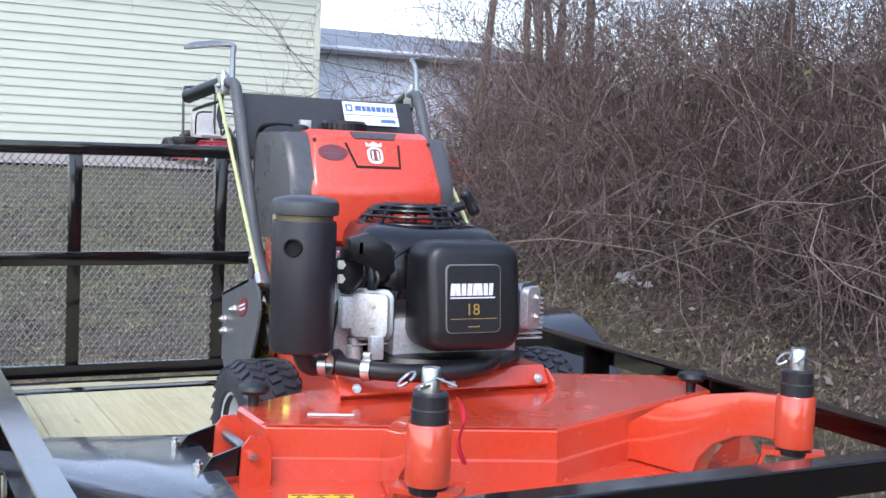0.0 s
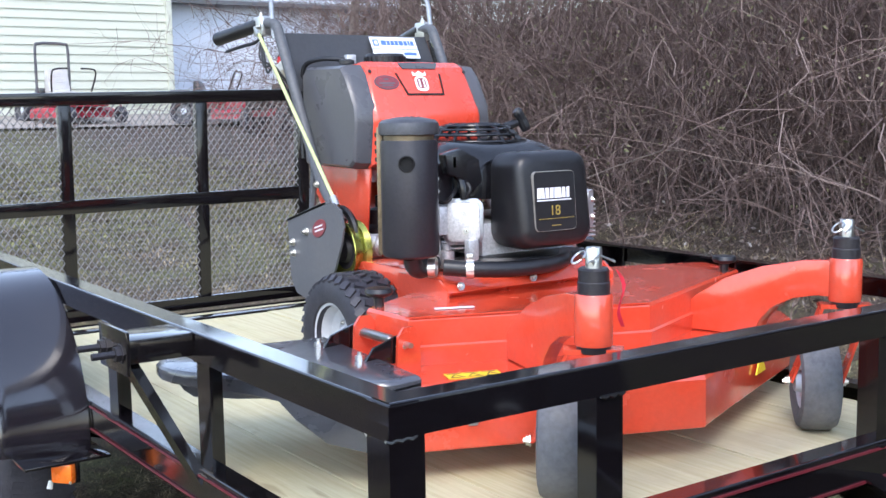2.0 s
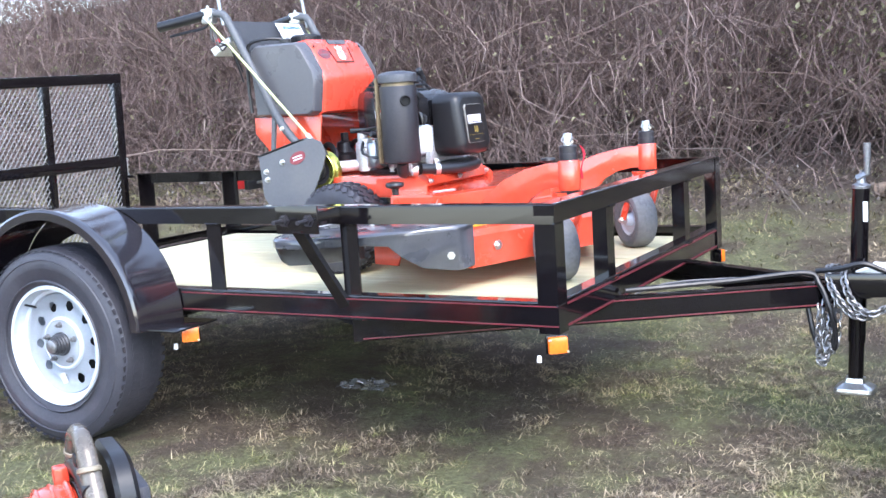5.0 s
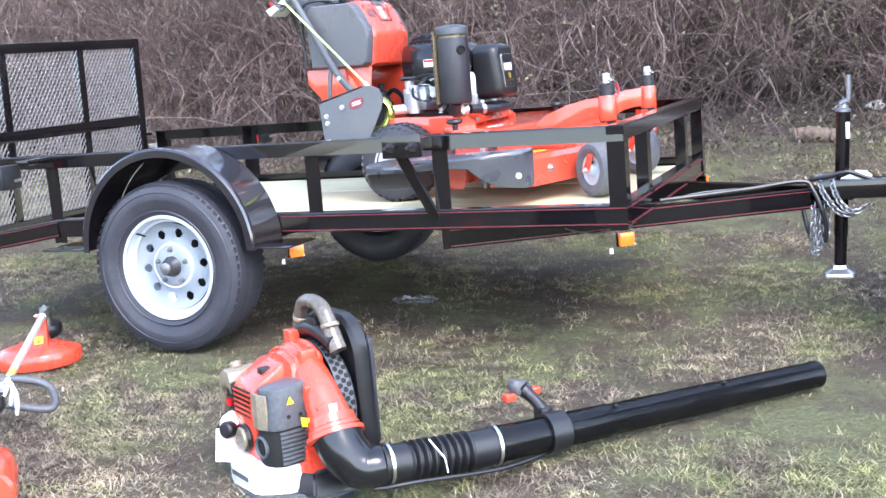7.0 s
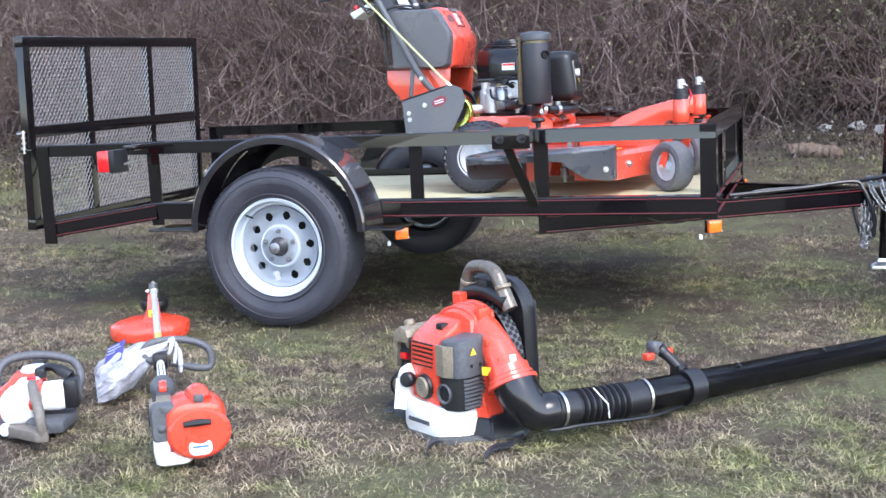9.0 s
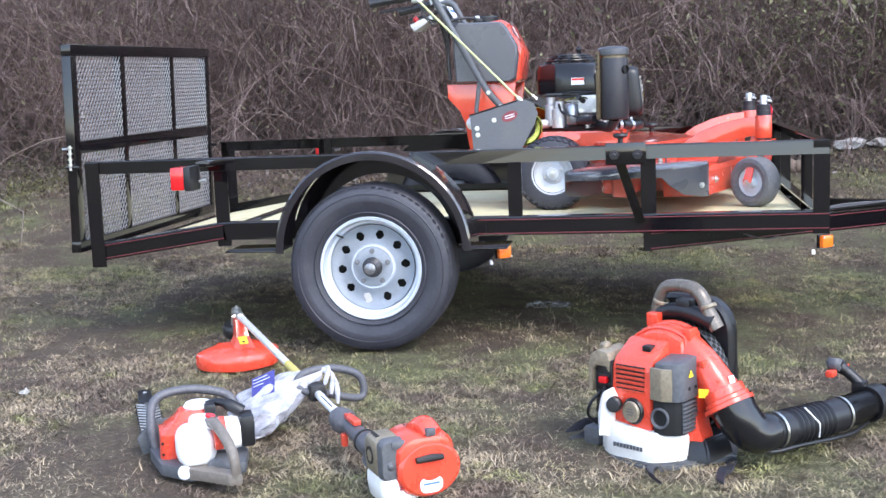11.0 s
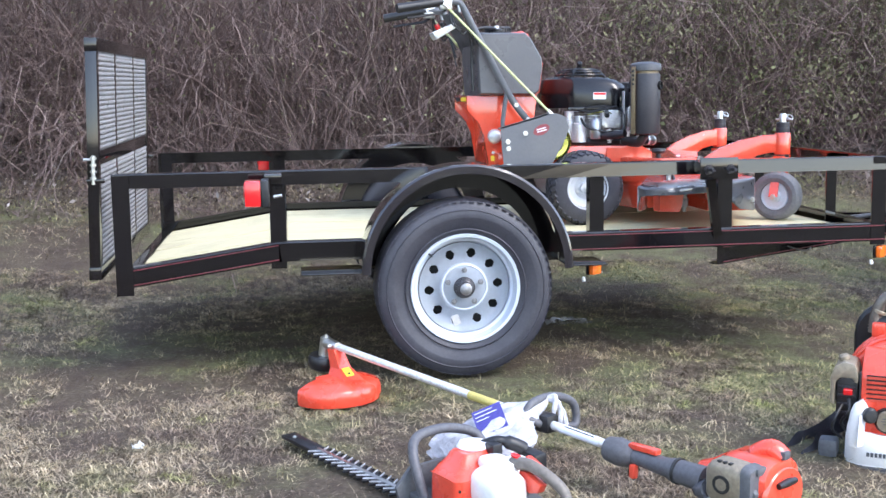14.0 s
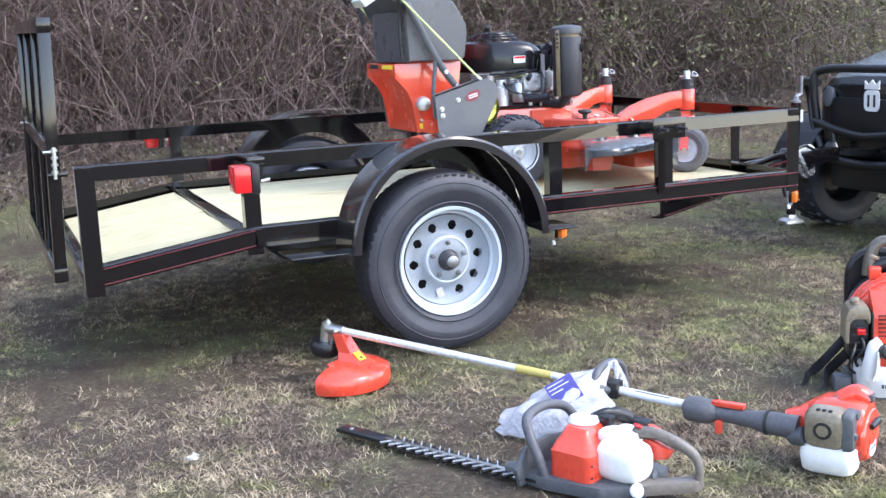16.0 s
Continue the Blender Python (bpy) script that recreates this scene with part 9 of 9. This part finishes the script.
def film_scrap(at, size, name, label, material, seed, fold):
    g = lawn(*at)
    bm = bmesh.new()
    nx, ny = 12, 8
    vs = [[bm.verts.new((at[0] + (i / nx - 0.5) * size[0] + 0.02 * noise.noise(Vector((i * 0.3, j * 0.3, seed))), at[1] + (j / ny - 0.5) * size[1], g + 0.008 + fold * abs(noise.noise(Vector((i * 0.42, j * 0.5, seed + 4)))))) for j in range(ny + 1)] for i in range(nx + 1)]
    for i in range(nx):
        for j in range(ny):
            bm.faces.new((vs[i][j], vs[i + 1][j], vs[i + 1][j + 1], vs[i][j + 1]))
    bmesh.ops.solidify(bm, geom=bm.faces[:], thickness=0.0008)
    solo(name, bm, material, label, "litter", smooth=0.9)


film_scrap((0.63, 0.74), (0.22, 0.12), "plastic_scrap", "crumpled clear plastic wrapper under the trailer", CLEAR, 3, 0.030)
film_scrap((-1.115, -0.915), (0.026, 0.022), "paper_scrap", "small white paper scrap on the grass", WHITE, 8, 0.03)


# ---- utility vehicle beyond the coupler ----
def build_utv():
    X, Y = 3.22, 0.80
    g = lawn(X, Y)
    u = thing("utility_vehicle", "black utility vehicle with a tubular brush guard behind the coupler", "vehicle", (X, Y, g))
    for y in (Y - 0.60, Y + 0.60):
        m = facing((X + 0.02, y, g + 0.305), (0, 1 if y > Y else -1, 0))
        bm = bmesh.new()
        lathe(bm, tyre_profile(0.295, 0.24, 0.16), 48, m, True)
        for k in range(22):
            a = k * math.tau / 22
            for h, tw in ((-0.08, 0.5), (-0.03, -0.4), (0.03, 0.4), (0.08, -0.5)):
                box(bm, (-0.022, -0.014, -0.002), (0.022, 0.014, 0.014), 0, m @ Matrix.Rotation(a + (0.14 if h > 0 else 0), 4, "Z") @ Matrix.Translation((0.290, 0, h)) @ Matrix.Rotation(math.pi / 2, 4, "Y") @ Matrix.Rotation(tw, 4, "Z"))
        t = part("tyre", bm, RUBBER, u, "knobbly off-road tyre")
        bm = lathe(bmesh.new(), [(0.165, 0.085), (0.160, 0.05), (0.10, 0.02), (0.04, 0.03), (0, 0.03)], 28, m)
        part("rim", bm, HEAT, t)
        bm = bmesh.new()
        arc = [(X + 0.02 + 0.37 * math.cos(a), g + 0.33 + 0.36 * math.sin(a)) for a in np.linspace(-0.1, math.pi + 0.1, 16)]
        arc2 = [(X + 0.02 + 0.34 * math.cos(a), g + 0.33 + 0.33 * math.sin(a)) for a in np.linspace(math.pi + 0.1, -0.1, 16)]
        prism(bm, arc + arc2, y - 0.15, y + 0.15, "y", 0.006)
        part("fender", bm, BLK_P, u)
    # nose: lofted hood with a bright top
    bm = bmesh.new()
    rings = []
    for x, w, z0, z1 in ((2.98, 0.40, 0.52, 0.86), (3.02, 0.47, 0.46, 0.91), (3.25, 0.54, 0.42, 0.99), (3.60, 0.60, 0.40, 1.07), (3.95, 0.62, 0.40, 1.10)):
        rings.append([(x, Y + yy, g + zz) for yy, zz in ((-w, z0), (-w, z1 - 0.08), (-w + 0.08, z1 - 0.01), (-w * 0.4, z1 + 0.01), (w * 0.4, z1 + 0.01), (w - 0.08, z1 - 0.01), (w, z1 - 0.08), (w, z0))])
    loft(bm, rings)
    part("hood", bm, BLK_GLOSS, u, "glossy black hood", smooth=0.5)
    part("grille", one_box((2.965, Y - 0.33, g + 0.56), (2.985, Y + 0.33, g + 0.80), 0.01), BLK_P, u)
    for s in (-1, 1):
        bm = lathe(bmesh.new(), [(0, 0.0), (0.055, 0.0), (0.06, 0.02), (0.045, 0.03), (0, 0.034)], 20, facing((2.985, Y + s * 0.36, g + 0.80), (-1, 0.25 * s, 0.1)))
        part("headlight", bm, GREY, u, "dull glass headlight")
    # badge: a plain white crest of bare shapes
    bx = 2.955
    bm = bmesh.new()
    prism(bm, rounded(0.115, 0.115, 0.03, 4, Y, g + 0.790), bx - 0.006, bx, "x")
    prism(bm, [(Y - 0.055, g + 0.852), (Y - 0.055, g + 0.90), (Y - 0.03, g + 0.878), (Y, g + 0.905), (Y + 0.03, g + 0.878), (Y + 0.055, g + 0.90), (Y + 0.055, g + 0.852)], bx - 0.006, bx, "x")
    badge = part("crest_badge", bm, WHITE, u, "white crest badge", smooth=None)
    bm = bmesh.new()
    for s in (-1, 1):
        box(bm, (bx - 0.009, Y + s * 0.022 - 0.007, g + 0.757), (bx - 0.004, Y + s * 0.022 + 0.007, g + 0.823), 0)
    part("crest_print", bm, INK, badge, smooth=None)
    # brush guard
    def rail(pts, r=0.021):
        bm = bmesh.new()
        tube(bm, curve_pts(pts, 5), r, 12)
        part("guard_rail", bm, BLK_P, u, "black tubular brush guard")
    gx = 2.93
    rail([(gx, Y - 0.40, g + 0.62), (gx - 0.02, Y - 0.42, g + 0.88), (gx, Y - 0.36, g + 0.955), (gx, Y, g + 0.965), (gx, Y + 0.36, g + 0.955), (gx - 0.02, Y + 0.42, g + 0.88), (gx, Y + 0.40, g + 0.62)], 0.024)
    rail([(gx - 0.02, Y - 0.40, g + 0.66), (gx - 0.04, Y, g + 0.60), (gx - 0.02, Y + 0.40, g + 0.66)])
    rail([(gx, Y + 0.40, g + 0.88), (gx + 0.05, Y + 0.58, g + 0.88), (gx + 0.12, Y + 0.62, g + 0.80), (gx + 0.10, Y + 0.55, g + 0.62), (gx, Y + 0.36, g + 0.50)])
    rail([(gx, Y - 0.40, g + 0.88), (gx + 0.05, Y - 0.58, g + 0.88), (gx + 0.12, Y - 0.62, g + 0.80), (gx + 0.10, Y - 0.55, g + 0.62), (gx, Y - 0.36, g + 0.50)])
    rail([(gx - 0.02, Y - 0.36, g + 0.47), (gx - 0.03, Y, g + 0.44), (gx - 0.02, Y + 0.36, g + 0.47)], 0.026)
    for s in (-1, 1):
        rail([(gx - 0.02, Y + s * 0.22, g + 0.46), (gx - 0.02, Y + s * 0.26, g + 0.64)])
        rail([(gx, Y + s * 0.30, g + 0.48), (gx + 0.2, Y + s * 0.30, g + 0.34)])
    part("skid_plate", one_box((2.97, Y - 0.34, g + 0.28), (3.5, Y + 0.34, g + 0.45), 0.03), BLK_P, u)
    bm = bmesh.new()
    tube(bm, [(3.0, Y - 0.30, g + 0.38), (3.18, Y - 0.52, g + 0.31)], 0.02, 10)
    tube(bm, [(3.0, Y + 0.30, g + 0.38), (3.18, Y + 0.52, g + 0.31)], 0.02, 10)
    part("suspension_arm", bm, HEAT, u)
    bm = bmesh.new()
    tube(bm, [(2.76, 0.812, 0.445), (3.05, Y, 0.42)], 0.025, 4)
    part("hitch_bar", bm, BLK_P, u)
    # cab: posts, windscreen, body, seat and roof out of the way
    part("body_tub", one_box((3.6, Y - 0.62, g + 0.32), (5.4, Y + 0.62, g + 0.80), 0.04), BLK_P, u)
    for s in (-1, 1):
        bm = bmesh.new()
        tube(bm, [(3.72, Y + s * 0.60, g + 1.02), (4.15, Y + s * 0.56, g + 1.90)], 0.028, 12)
        tube(bm, [(4.15, Y + s * 0.56, g + 1.90), (4.95, Y + s * 0.56, g + 1.90), (5.05, Y + s * 0.60, g + 0.8)], 0.028, 12)
        part("cab_post", bm, TAN, u, "pale cab post")
    part("seat", one_box((4.3, Y - 0.5, g + 0.75), (4.75, Y + 0.5, g + 0.95), 0.05), BLK_P, u)
    part("seat_back", one_box((4.75, Y - 0.5, g + 0.85), (4.9, Y + 0.5, g + 1.45), 0.05), BLK_P, u)
    part("roof", one_box((4.05, Y - 0.62, g + 1.91), (5.1, Y + 0.62, g + 1.96), 0.02), BLK_P, u)
    for y in (Y - 0.60, Y + 0.60):
        m = facing((5.0, y, g + 0.305), (0, 1 if y > Y else -1, 0))
        part("tyre", lathe(bmesh.new(), tyre_profile(0.300, 0.24, 0.16), 40, m, True), RUBBER, u)


build_utv()


# ---- red machines parked before the house ----
def build_rider(x, y, turn, hoop, label):
    g = lawn(x, y)
    r = thing("riding_mower", label, "riding mower", (x, y, g), turn, True, group="red mowers parked in a row")
    bm = bmesh.new()
    loft(bm, [[(px * k, py * k, z) for px, py in ((0.55, -0.62), (0.75, -0.35), (0.75, 0.35), (0.55, 0.62), (-0.05, 0.66), (-0.05, -0.66))] for k, z in ((1.0, 0.10), (1.0, 0.22), (0.93, 0.27))])
    part("cutting_deck", bm, RED_M, r, "red cutting deck", smooth=0.4)
    part("chassis", one_box((-0.75, -0.30, 0.28), (0.95, 0.30, 0.40), 0.03), RED_M, r)
    part("floor_pan", one_box((0.25, -0.32, 0.40), (0.90, 0.32, 0.44), 0.015), RED_M, r)
    part("engine", one_box((-0.90, -0.24, 0.38), (-0.50, 0.24, 0.56), 0.05), BLK_P, r)
    part("engine_shroud", one_box((-0.88, -0.20, 0.55), (-0.56, 0.20, 0.63), 0.03), GREY, r)
    for s in (-1, 1):
        part("side_tank", one_box((-0.50, s * 0.42 - 0.12, 0.36), (0.15, s * 0.42 + 0.12, 0.50), 0.05), BLK_P if hoop else RED_M, r)
        m = facing((-0.55, s * 0.52, 0.24), (0, s, 0))
        t = part("drive_tyre", lathe(bmesh.new(), tyre_profile(0.24, 0.22, 0.14), 32, m, True), RUBBER, r)
        part("rim", lathe(bmesh.new(), [(0.145, 0.09), (0.13, 0.03), (0.05, 0.05), (0, 0.05)], 20, m), GREY, t)
        part("hub_cap", lathe(bmesh.new(), [(0.055, 0.052), (0.05, 0.07), (0, 0.072)], 16, m), RIM, t)
        m = facing((1.05, s * 0.46, 0.14), (0, s, 0))
        t = part("caster_tyre", lathe(bmesh.new(), tyre_profile(0.14, 0.13, 0.07), 24, m, True), RUBBER, r)
        part("rim", lathe(bmesh.new(), [(0.072, 0.05), (0.06, 0.02), (0, 0.03)], 16, m), RIM, t)
        bm = bmesh.new()
        tube(bm, [(0.80, s * 0.30, 0.34), (1.05, s * 0.46, 0.36), (1.05, s * 0.46, 0.20)], 0.025, 8)
        part("caster_arm", bm, RED_M, r)
        bm = bmesh.new()
        tube(bm, curve_pts([(0.20, s * 0.36, 0.55), (0.30, s * 0.40, 0.80), (0.34, s * 0.36, 0.92), (0.34, s * 0.12, 0.94)], 4), 0.016, 8)
        part("steering_lever", bm, BLK_P, r)
    top = 0.95 if hoop else 0.78
    bm = bmesh.new()
    prism(bm, [(-0.40, 0.50), (0.06, 0.48), (0.10, 0.54), (-0.26, 0.57), (-0.36, top), (-0.44, top), (-0.46, 0.56)], -0.20, 0.20, "y", 0.03)
    part("seat", bm, PALE_SHEET if hoop else BLK_P, r, "pale grey padded seat" if hoop else "black padded seat")
    if hoop:
        bm = bmesh.new()
        tube(bm, curve_pts([(-0.52, -0.30, 0.45), (-0.52, -0.30, 1.30), (-0.52, -0.22, 1.40), (-0.52, 0.0, 1.41), (-0.52, 0.22, 1.40), (-0.52, 0.30, 1.30), (-0.52, 0.30, 0.45)], 5), 0.025, 10)
        # grey instead of black: the distance haze is put into the bar's colour
        part("roll_bar", bm, GREY_TUBE, r, "roll bar greyed for haze")


build_rider(-17.0, 5.30, 8, True, "red riding mower with a haze-greyed roll bar before the house")
build_rider(-16.1, 7.78, 55, False, "red riding mower with black seat parked on the lawn")
build_rider(-12.8, 7.68, 95, False, "red riding mower parked beside the brush")
